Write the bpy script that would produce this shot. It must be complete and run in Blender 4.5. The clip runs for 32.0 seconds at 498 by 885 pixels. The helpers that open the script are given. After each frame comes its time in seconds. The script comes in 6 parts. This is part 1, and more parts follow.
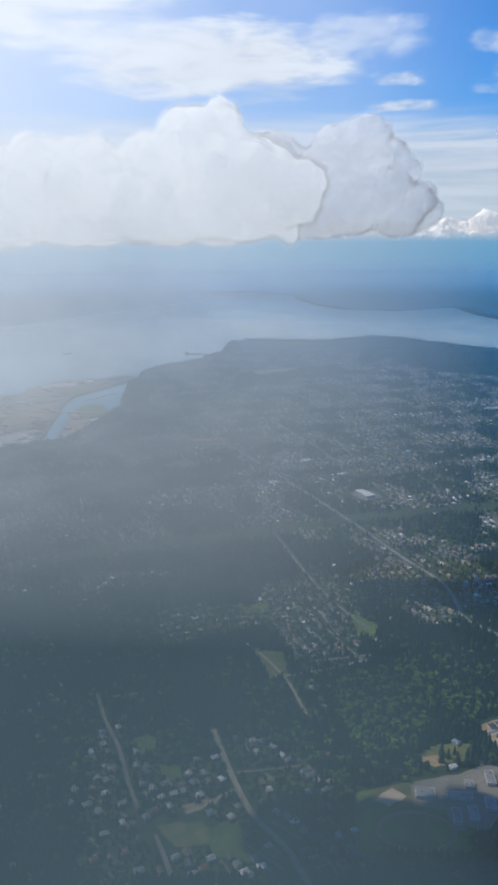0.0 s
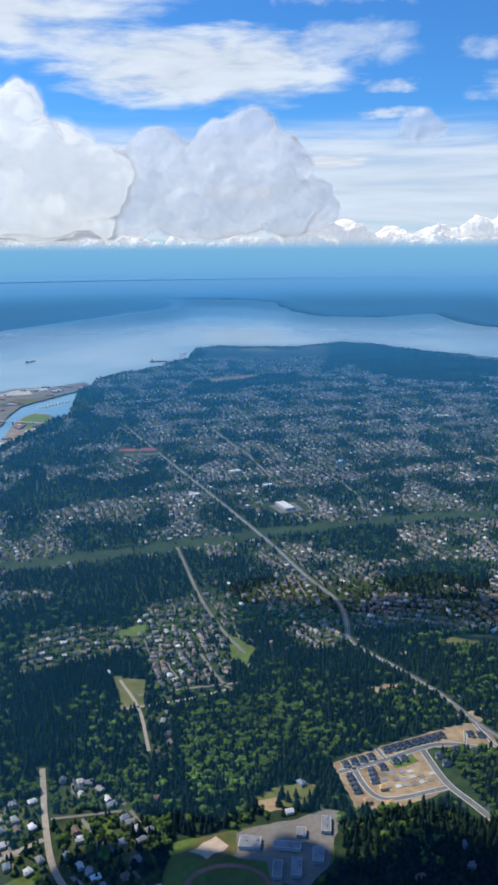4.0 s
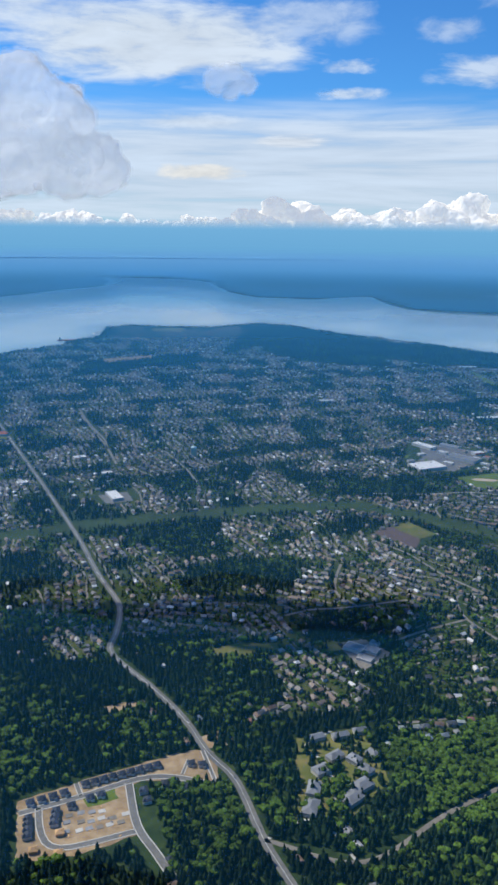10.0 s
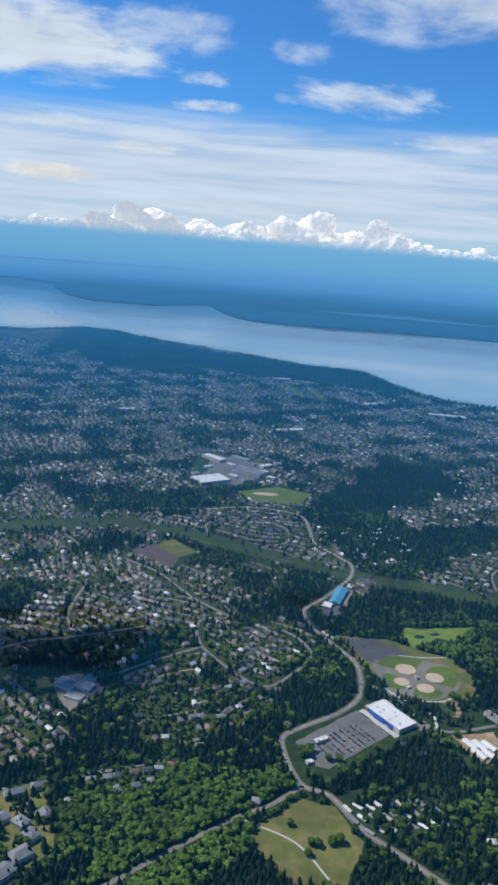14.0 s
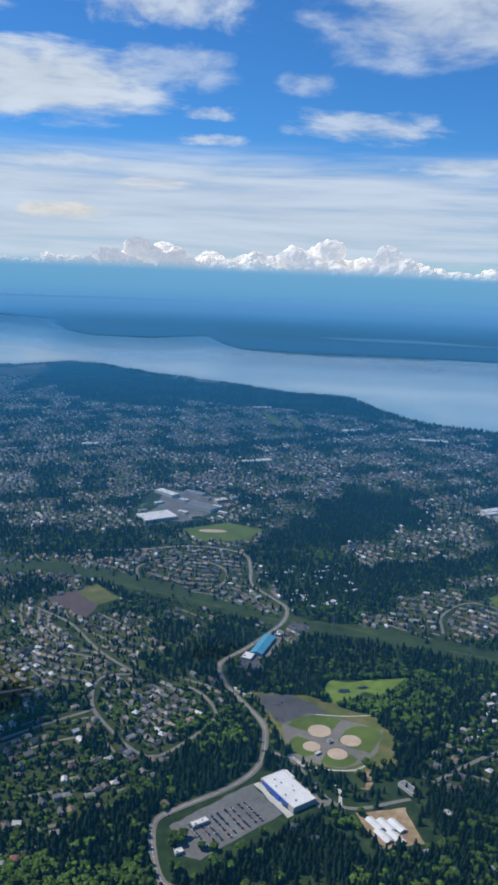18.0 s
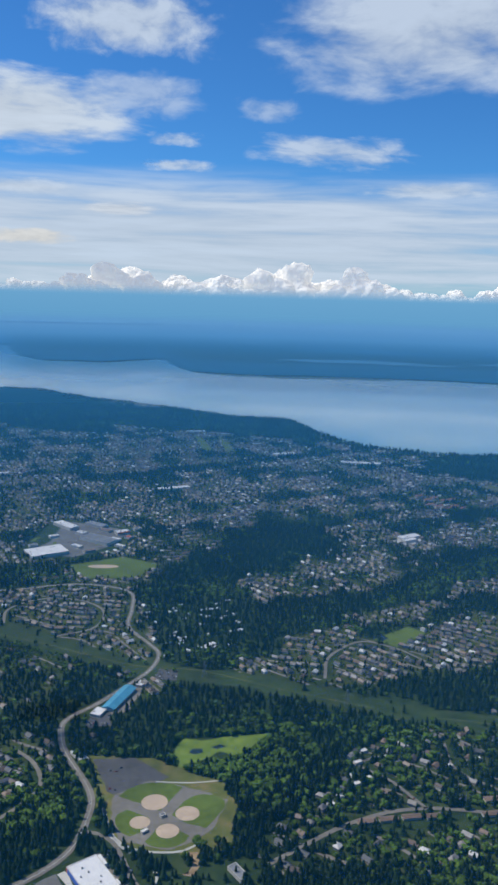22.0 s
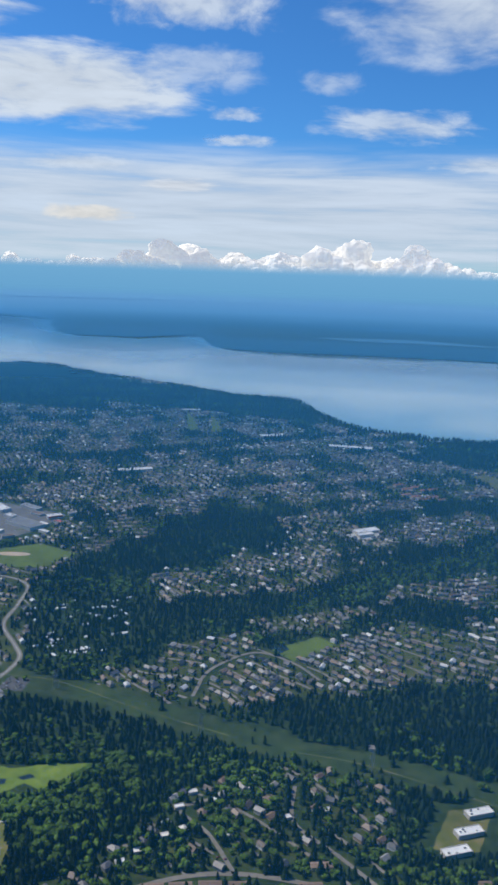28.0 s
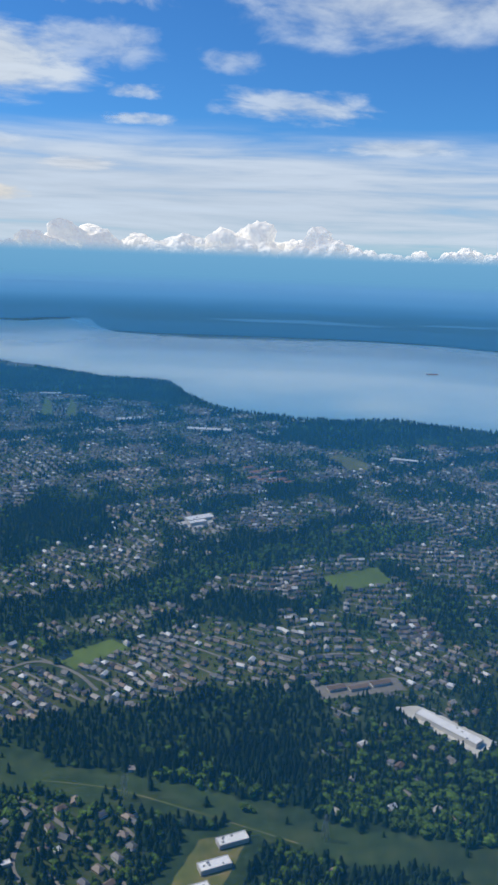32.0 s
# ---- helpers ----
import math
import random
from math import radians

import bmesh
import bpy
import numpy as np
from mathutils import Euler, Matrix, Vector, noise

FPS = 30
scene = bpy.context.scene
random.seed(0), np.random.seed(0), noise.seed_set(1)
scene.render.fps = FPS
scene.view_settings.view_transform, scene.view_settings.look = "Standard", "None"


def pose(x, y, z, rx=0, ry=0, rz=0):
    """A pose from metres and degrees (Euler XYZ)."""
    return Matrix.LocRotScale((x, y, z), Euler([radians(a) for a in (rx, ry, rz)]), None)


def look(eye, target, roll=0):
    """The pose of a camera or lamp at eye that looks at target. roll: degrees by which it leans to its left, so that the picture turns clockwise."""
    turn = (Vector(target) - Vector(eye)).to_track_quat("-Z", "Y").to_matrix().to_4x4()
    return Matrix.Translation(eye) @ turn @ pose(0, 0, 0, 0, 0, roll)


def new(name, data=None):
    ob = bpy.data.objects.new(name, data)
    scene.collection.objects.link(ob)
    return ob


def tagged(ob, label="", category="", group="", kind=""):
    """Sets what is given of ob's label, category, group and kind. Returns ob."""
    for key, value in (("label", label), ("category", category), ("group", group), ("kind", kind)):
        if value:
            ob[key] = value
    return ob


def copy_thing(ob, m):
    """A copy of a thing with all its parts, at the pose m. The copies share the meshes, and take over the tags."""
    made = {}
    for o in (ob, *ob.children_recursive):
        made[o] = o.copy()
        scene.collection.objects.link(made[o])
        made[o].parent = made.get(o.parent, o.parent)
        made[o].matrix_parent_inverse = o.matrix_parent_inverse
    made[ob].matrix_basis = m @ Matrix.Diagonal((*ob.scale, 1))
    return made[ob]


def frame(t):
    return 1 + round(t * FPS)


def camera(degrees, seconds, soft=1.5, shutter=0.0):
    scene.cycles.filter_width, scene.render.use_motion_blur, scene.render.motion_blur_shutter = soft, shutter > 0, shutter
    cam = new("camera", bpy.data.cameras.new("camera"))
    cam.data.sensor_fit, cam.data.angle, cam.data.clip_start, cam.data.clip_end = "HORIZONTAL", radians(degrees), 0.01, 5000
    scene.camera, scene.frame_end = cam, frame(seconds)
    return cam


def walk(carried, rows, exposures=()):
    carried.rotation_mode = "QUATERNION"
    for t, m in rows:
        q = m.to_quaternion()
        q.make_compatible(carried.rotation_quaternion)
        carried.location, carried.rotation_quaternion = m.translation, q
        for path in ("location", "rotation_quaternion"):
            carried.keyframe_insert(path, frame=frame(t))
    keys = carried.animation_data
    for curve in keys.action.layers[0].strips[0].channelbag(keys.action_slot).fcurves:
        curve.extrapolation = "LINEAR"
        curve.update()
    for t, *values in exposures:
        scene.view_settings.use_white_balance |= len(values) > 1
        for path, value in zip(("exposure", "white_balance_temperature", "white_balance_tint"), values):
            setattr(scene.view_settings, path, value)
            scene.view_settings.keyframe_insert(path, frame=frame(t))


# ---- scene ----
cam = camera(34.9, 32.0, soft=2.9)
# The place is laid out at about one ninth of life size, so that the far shores lie within the camera's reach.
METRES, EYE, TILT, LEAN, TURN = 270.0, 99.44, -14.364, 0.283, 0.0
ROWS = [
    (0.0, 0.0, 0.0, 0.0, 0.0, 0.0, -0.0),
    (0.5, 0.0152, 0.0048, 0.001, -0.01, -0.22, 0.12),
    (1.0, 0.0305, 0.0101, 0.0015, -0.2, -0.7, 0.1),
    (1.5, 0.0452, 0.0164, 0.002, -0.46, -0.68, 0.01),
    (2.0, 0.0603, 0.0222, 0.0028, -0.41, -0.27, -0.27),
    (2.5, 0.0756, 0.0284, 0.0033, -0.37, 0.17, -0.34),
    (3.0, 0.0906, 0.0342, 0.0039, -0.43, 0.51, -0.08),
    (3.5, 0.1055, 0.0406, 0.0043, -0.27, 0.47, 0.08),
    (5.5, 0.1651, 0.0667, 0.0052, 0.53, 0.93, 0.4),
    (6.0, 0.1803, 0.0731, 0.0057, 0.56, 1.03, 0.16),
    (6.5, 0.1955, 0.0793, 0.0061, 0.52, 0.93, -0.04),
    (7.0, 0.2099, 0.0856, 0.0065, 0.55, 0.96, -0.18),
    (7.5, 0.2246, 0.0923, 0.0071, 0.69, 1.25, -0.16),
    (8.0, 0.2394, 0.0977, 0.0079, 0.47, 1.34, -0.25),
    (8.5, 0.2539, 0.1046, 0.0083, 0.19, 0.89, -0.38),
    (9.0, 0.2688, 0.1102, 0.0087, -0.18, 0.06, -0.57),
    (9.5, 0.2835, 0.1171, 0.0093, -0.9, -0.59, -0.59),
    (10.0, 0.2987, 0.1224, 0.0099, -2.79, -0.77, -0.34),
    (10.5, 0.3125, 0.1288, 0.0098, -4.99, -0.53, -0.38),
    (11.0, 0.3269, 0.1354, 0.0104, -6.63, -0.46, -0.38),
    (11.5, 0.3419, 0.1421, 0.0108, -8.02, -0.54, -0.51),
    (12.0, 0.3567, 0.1481, 0.0116, -9.09, -0.69, -0.59),
    (12.5, 0.371, 0.1535, 0.0122, -10.52, -0.78, -0.82),
    (13.0, 0.3858, 0.1594, 0.0128, -11.99, -0.76, -1.12),
    (13.5, 0.4003, 0.1647, 0.0136, -12.94, -0.43, -1.32),
    (14.0, 0.415, 0.1701, 0.0142, -13.27, -0.0, -1.37),
    (14.5, 0.4291, 0.1755, 0.0147, -13.08, 0.48, -1.45),
    (15.0, 0.4433, 0.1809, 0.015, -13.03, 1.08, -1.32),
    (15.5, 0.4574, 0.1875, 0.0156, -12.77, 1.89, -0.95),
    (17.5, 0.5146, 0.2062, 0.0198, -12.23, 1.98, -0.19),
    (18.0, 0.5288, 0.2124, 0.0203, -11.74, 2.1, 0.3),
    (18.5, 0.5435, 0.2175, 0.0215, -11.62, 2.85, 0.94),
    (19.0, 0.5574, 0.2232, 0.0221, -12.36, 3.61, 1.48),
    (19.5, 0.5715, 0.2279, 0.0228, -12.52, 4.46, 1.98),
    (20.0, 0.5857, 0.2337, 0.0237, -12.62, 4.88, 2.02),
    (20.5, 0.6001, 0.2386, 0.0244, -12.78, 4.75, 1.98),
    (21.0, 0.6142, 0.2442, 0.0248, -12.86, 4.46, 1.84),
    (21.5, 0.6287, 0.2492, 0.0252, -13.04, 4.1, 1.71),
    (22.0, 0.6431, 0.255, 0.026, -13.43, 3.73, 1.49),
    (22.5, 0.6575, 0.2598, 0.0263, -13.66, 3.36, 1.17),
    (23.0, 0.6721, 0.2659, 0.0265, -13.61, 2.98, 0.87),
    (23.5, 0.6866, 0.2712, 0.0272, -13.2, 2.65, 0.52),
    (24.0, 0.701, 0.2764, 0.028, -12.33, 2.48, 0.22),
    (24.5, 0.7151, 0.2824, 0.028, -11.36, 2.56, 0.05),
    (25.0, 0.7293, 0.2877, 0.0288, -10.43, 2.69, 0.07),
    (25.5, 0.7438, 0.2923, 0.0299, -9.76, 2.91, 0.3),
    (27.5, 0.8006, 0.3127, 0.032, -8.69, 2.79, 0.0),
    (28.0, 0.8152, 0.3182, 0.032, -9.03, 2.3, 0.01),
    (28.5, 0.8299, 0.3232, 0.0324, -9.46, 1.79, 0.04),
    (29.0, 0.8442, 0.3284, 0.0325, -9.79, 1.5, -0.04),
    (29.5, 0.8585, 0.3336, 0.0325, -10.06, 1.45, -0.04),
    (30.0, 0.8728, 0.3394, 0.0329, -10.51, 1.71, 0.1),
    (30.5, 0.8873, 0.3448, 0.0332, -11.77, 2.22, 0.11),
    (31.0, 0.9018, 0.3502, 0.0332, -13.38, 2.14, 1.05),
    (31.5, 0.9161, 0.356, 0.0328, -14.67, 1.44, 1.61),
    (32.0, 0.9305, 0.3623, 0.0323, -15.28, 0.99, 1.44),
]
walk(cam, [(t, pose(0, 0, EYE, TILT, LEAN, TURN) @ pose(METRES * x, METRES * y, METRES * z, 90 + pitch, roll, yaw)) for t, x, y, z, yaw, pitch, roll in ROWS],
     exposures=[(0.0, -0.08, 6500, 10), (3.0, -0.08, 6450, 9), (12.0, -0.2, 6300, 7), (18.0, -0.34, 6300, 8), (20.5, -0.42, 6250, 7), (24.0, -0.3, 6350, 8), (28.0, -0.28, 6400, 8), (32.0, -0.32, 6400, 8)])

# ---- world and sun ----
SUN_EL, SUN_AZ = 52.0, -62.0     # degrees; azimuth from +y, clockwise
world = bpy.data.worlds.new("sky")
scene.world = world
world.use_nodes = True
wt = world.node_tree
wt.nodes.clear()
sky = wt.nodes.new("ShaderNodeTexSky")
sky.sky_type, sky.sun_disc = "NISHITA", False
sky.sun_elevation, sky.sun_rotation = radians(SUN_EL), radians(SUN_AZ)
sky.altitude, sky.air_density, sky.dust_density, sky.ozone_density = 900, 1.0, 0.1, 3.0
wtint = wt.nodes.new("ShaderNodeMix")
wtint.data_type, wtint.blend_type = "RGBA", "MULTIPLY"
wtint.inputs["Factor"].default_value = 1.0
wtint.inputs["B"].default_value = (0.36, 0.80, 1.25, 1)
wbg = wt.nodes.new("ShaderNodeBackground")
wbg.inputs["Strength"].default_value = 0.12
wout = wt.nodes.new("ShaderNodeOutputWorld")
wt.links.new(sky.outputs[0], wtint.inputs["A"])
wt.links.new(wtint.outputs["Result"], wbg.inputs["Color"])
wt.links.new(wbg.outputs[0], wout.inputs["Surface"])

sun_data = bpy.data.lights.new("sun", "SUN")
sun_data.energy, sun_data.angle, sun_data.color = 4.8, radians(0.6), (1.0, 0.91, 0.77)
sun = new("sun", sun_data)
ce = math.cos(radians(SUN_EL))
to_sun = Vector((ce * math.sin(radians(SUN_AZ)), ce * math.cos(radians(SUN_AZ)), math.sin(radians(SUN_EL))))
sun.matrix_world = look(to_sun * 900, (0, 0, 0))


# ---- materials ----
def nodes(name):
    m = bpy.data.materials.new(name)
    m.use_nodes = True
    m.node_tree.nodes.clear()
    return m, m.node_tree.nodes, m.node_tree.links


def ramp(n, l, fac, colours):
    r = n.new("ShaderNodeValToRGB")
    while len(r.color_ramp.elements) < len(colours):
        r.color_ramp.elements.new(0.5)
    for e, (p, c) in zip(r.color_ramp.elements, colours):
        e.position, e.color = p, (*c, 1)
    l.new(fac, r.inputs[0])
    return r.outputs[0]


def noise_tex(n, l, scale, detail=4.0, rough=0.6, space="Object"):
    t = n.new("ShaderNodeTexNoise")
    t.inputs["Scale"].default_value, t.inputs["Detail"].default_value, t.inputs["Roughness"].default_value = scale, detail, rough
    if space == "World":
        g = n.new("ShaderNodeNewGeometry")
        l.new(g.outputs["Position"], t.inputs["Vector"])
    else:
        c = n.new("ShaderNodeTexCoord")
        l.new(c.outputs[space], t.inputs["Vector"])
    return t.outputs["Fac"]


def mixc(n, l, fac, a, b, kind="MIX"):
    m = n.new("ShaderNodeMix")
    m.data_type, m.blend_type = "RGBA", kind
    for key, v in (("Factor", fac), ("A", a), ("B", b)):
        if hasattr(v, "is_linked"):
            l.new(v, m.inputs[key])
        else:
            m.inputs[key].default_value = v if key == "Factor" else (*v, 1)
    return m.outputs["Result"]


def surface(name, colours, scale=1.0, rough=0.85, wear=(0.75, 1.15), wear_scale=0.1, bump=0.0, bump_scale=3.0, spread=0.0, by="island", metal=0.0, spec=0.3):
    """A surface with a fine grain, a broad stain and a tone that varies from piece to piece."""
    m, n, l = nodes(name)
    col = ramp(n, l, noise_tex(n, l, scale, space="World"), colours)
    stain = ramp(n, l, noise_tex(n, l, wear_scale, 3, space="World"), [(0.3, (wear[0],) * 3), (0.7, (wear[1],) * 3)])
    col = mixc(n, l, 1.0, col, stain, "MULTIPLY")
    if spread:
        src = n.new("ShaderNodeNewGeometry").outputs["Random Per Island"] if by == "island" else n.new("ShaderNodeObjectInfo").outputs["Random"]
        tone = ramp(n, l, src, [(0.0, (1 - spread,) * 3), (1.0, (1 + spread,) * 3)])
        col = mixc(n, l, 1.0, col, tone, "MULTIPLY")
    b = n.new("ShaderNodeBsdfPrincipled")
    l.new(col, b.inputs["Base Color"])
    b.inputs["Roughness"].default_value, b.inputs["Metallic"].default_value = rough, metal
    b.inputs["Specular IOR Level"].default_value = spec
    if bump:
        bp = n.new("ShaderNodeBump")
        bp.inputs["Strength"].default_value, bp.inputs["Distance"].default_value = bump, 0.15
        l.new(noise_tex(n, l, bump_scale, 5, space="World"), bp.inputs["Height"])
        l.new(bp.outputs[0], b.inputs["Normal"])
    o = n.new("ShaderNodeOutputMaterial")
    l.new(b.outputs[0], o.inputs["Surface"])
    return m


def palette(name, colours, rough=0.8, by="island", spec=0.3, grain=(0.85, 1.12)):
    """One of several colours, picked piece by piece, with a light grain."""
    m, n, l = nodes(name)
    src = n.new("ShaderNodeNewGeometry").outputs["Random Per Island"] if by == "island" else n.new("ShaderNodeObjectInfo").outputs["Random"]
    r = n.new("ShaderNodeValToRGB")
    r.color_ramp.interpolation = "CONSTANT"
    while len(r.color_ramp.elements) < len(colours):
        r.color_ramp.elements.new(0.5)
    for i, (e, c) in enumerate(zip(r.color_ramp.elements, colours)):
        e.position, e.color = i / len(colours), (*c, 1)
    l.new(src, r.inputs[0])
    g = ramp(n, l, noise_tex(n, l, 2.5, 4, space="World"), [(0.3, (grain[0],) * 3), (0.7, (grain[1],) * 3)])
    col = mixc(n, l, 1.0, r.outputs[0], g, "MULTIPLY")
    b = n.new("ShaderNodeBsdfPrincipled")
    l.new(col, b.inputs["Base Color"])
    b.inputs["Roughness"].default_value, b.inputs["Specular IOR Level"].default_value = rough, spec
    o = n.new("ShaderNodeOutputMaterial")
    l.new(b.outputs[0], o.inputs["Surface"])
    return m


def ground_material():
    """Woodland floor, with lawns, soil and drives where the land is built up (attribute 'built')."""
    m, n, l = nodes("ground_cover")
    wood = ramp(n, l, noise_tex(n, l, 0.35, 6, 0.7, "World"), [(0.25, (0.012, 0.022, 0.012)), (0.5, (0.03, 0.055, 0.02)), (0.75, (0.07, 0.1, 0.03))])
    town = ramp(n, l, noise_tex(n, l, 0.55, 6, 0.75, "World"), [(0.3, (0.025, 0.045, 0.014)), (0.46, (0.06, 0.085, 0.02)), (0.56, (0.1, 0.105, 0.035)), (0.64, (0.12, 0.105, 0.08)), (0.75, (0.2, 0.18, 0.14))])
    a = n.new("ShaderNodeAttribute")
    a.attribute_name = "built"
    col = mixc(n, l, a.outputs["Fac"], wood, town)
    broad = ramp(n, l, noise_tex(n, l, 0.02, 3, space="World"), [(0.3, (0.75, 0.8, 0.8)), (0.7, (1.2, 1.15, 1.05))])
    col = mixc(n, l, 1.0, col, broad, "MULTIPLY")
    b = n.new("ShaderNodeBsdfPrincipled")
    b.inputs["Roughness"].default_value, b.inputs["Specular IOR Level"].default_value = 0.95, 0.15
    l.new(col, b.inputs["Base Color"])
    o = n.new("ShaderNodeOutputMaterial")
    l.new(b.outputs[0], o.inputs["Surface"])
    return m


def water_material():
    m, n, l = nodes("sea_water")
    b = n.new("ShaderNodeBsdfPrincipled")
    b.inputs["Roughness"].default_value, b.inputs["IOR"].default_value = 0.05, 1.33
    b.inputs["Specular IOR Level"].default_value = 1.0
    col = ramp(n, l, noise_tex(n, l, 0.006, 4, space="World"), [(0.35, (0.26, 0.45, 0.52)), (0.65, (0.37, 0.54, 0.58))])
    l.new(col, b.inputs["Base Color"])
    bp = n.new("ShaderNodeBump")
    bp.inputs["Strength"].default_value, bp.inputs["Distance"].default_value = 0.05, 0.2
    l.new(noise_tex(n, l, 0.25, 4, space="World"), bp.inputs["Height"])
    l.new(bp.outputs[0], b.inputs["Normal"])
    o = n.new("ShaderNodeOutputMaterial")
    l.new(b.outputs[0], o.inputs["Surface"])
    return m


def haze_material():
    """Distance haze painted on a sheet: 'murk' sets its opacity, 'farness' its tint; it scatters light both ways."""
    m, n, l = nodes("painted_haze")
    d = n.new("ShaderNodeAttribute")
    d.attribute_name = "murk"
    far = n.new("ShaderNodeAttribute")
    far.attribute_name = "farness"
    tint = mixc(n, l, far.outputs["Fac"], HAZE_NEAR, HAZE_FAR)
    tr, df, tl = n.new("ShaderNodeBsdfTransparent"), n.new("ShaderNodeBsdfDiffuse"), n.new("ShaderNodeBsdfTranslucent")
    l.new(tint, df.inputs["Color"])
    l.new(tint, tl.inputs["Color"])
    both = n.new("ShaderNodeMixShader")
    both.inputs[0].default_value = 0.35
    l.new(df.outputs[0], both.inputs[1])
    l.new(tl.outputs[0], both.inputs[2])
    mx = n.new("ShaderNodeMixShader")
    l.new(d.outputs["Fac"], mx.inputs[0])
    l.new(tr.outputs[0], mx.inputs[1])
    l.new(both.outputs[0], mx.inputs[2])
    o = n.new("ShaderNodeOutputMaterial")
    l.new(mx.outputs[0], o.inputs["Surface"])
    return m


def cloud_sheet_material(name, thick, stretch, low, high, colour, seed, round_=False, feather=4.0):
    """A thin cloud with its brightness painted in as emission: soft edges all round (by UV), torn by streaky noise."""
    m, n, l = nodes(name)
    uv = n.new("ShaderNodeUVMap")
    mp = n.new("ShaderNodeMapping")
    mp.inputs["Scale"].default_value = (stretch[0], stretch[1], 1)
    mp.inputs["Location"].default_value = (seed * 3.7, seed * 1.9, seed)
    l.new(uv.outputs[0], mp.inputs[0])
    t = n.new("ShaderNodeTexNoise")
    t.inputs["Scale"].default_value, t.inputs["Detail"].default_value, t.inputs["Roughness"].default_value = 1.0, 4 if round_ else 6, 0.5 if round_ else 0.58
    t.inputs["Distortion"].default_value = 0.25
    l.new(mp.outputs[0], t.inputs["Vector"])
    sep = n.new("ShaderNodeSeparateXYZ")
    l.new(uv.outputs[0], sep.inputs[0])

    def math_node(op, a, b=None, c=None):
        q = n.new("ShaderNodeMath")
        q.operation = op
        for i, v in enumerate((a, b, c)):
            if v is None:
                continue
            if hasattr(v, "is_linked"):
                l.new(v, q.inputs[i])
            else:
                q.inputs[i].default_value = v
        return q.outputs[0]
    edge = None
    for ax in ("X", "Y"):
        d = math_node("ABSOLUTE", math_node("MULTIPLY_ADD", sep.outputs[ax], 2.0, -1.0))
        d = math_node("POWER", d, 2.0 if round_ else 2.2)
        d = d if round_ else math_node("SUBTRACT", 1.0, d)
        edge = d if edge is None else math_node("ADD" if round_ else "MULTIPLY", edge, d)
    if round_:
        edge = math_node("MAXIMUM", math_node("SUBTRACT", 1.0, edge), 0.0)
    v = math_node("MULTIPLY_ADD", edge, 0.55, t.outputs["Fac"])
    r = n.new("ShaderNodeMapRange")
    r.interpolation_type = "SMOOTHSTEP"
    l.new(v, r.inputs["Value"])
    r.inputs["From Min"].default_value, r.inputs["From Max"].default_value = low, high
    r.inputs["To Max"].default_value = thick
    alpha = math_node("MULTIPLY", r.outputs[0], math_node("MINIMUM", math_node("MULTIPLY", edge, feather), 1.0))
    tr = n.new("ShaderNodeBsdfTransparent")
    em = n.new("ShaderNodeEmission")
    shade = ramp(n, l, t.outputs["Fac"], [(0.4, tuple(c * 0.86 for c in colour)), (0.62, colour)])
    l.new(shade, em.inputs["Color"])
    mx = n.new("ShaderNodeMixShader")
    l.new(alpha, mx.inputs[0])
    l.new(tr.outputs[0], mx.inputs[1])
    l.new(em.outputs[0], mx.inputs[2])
    o = n.new("ShaderNodeOutputMaterial")
    l.new(mx.outputs[0], o.inputs["Surface"])
    return m


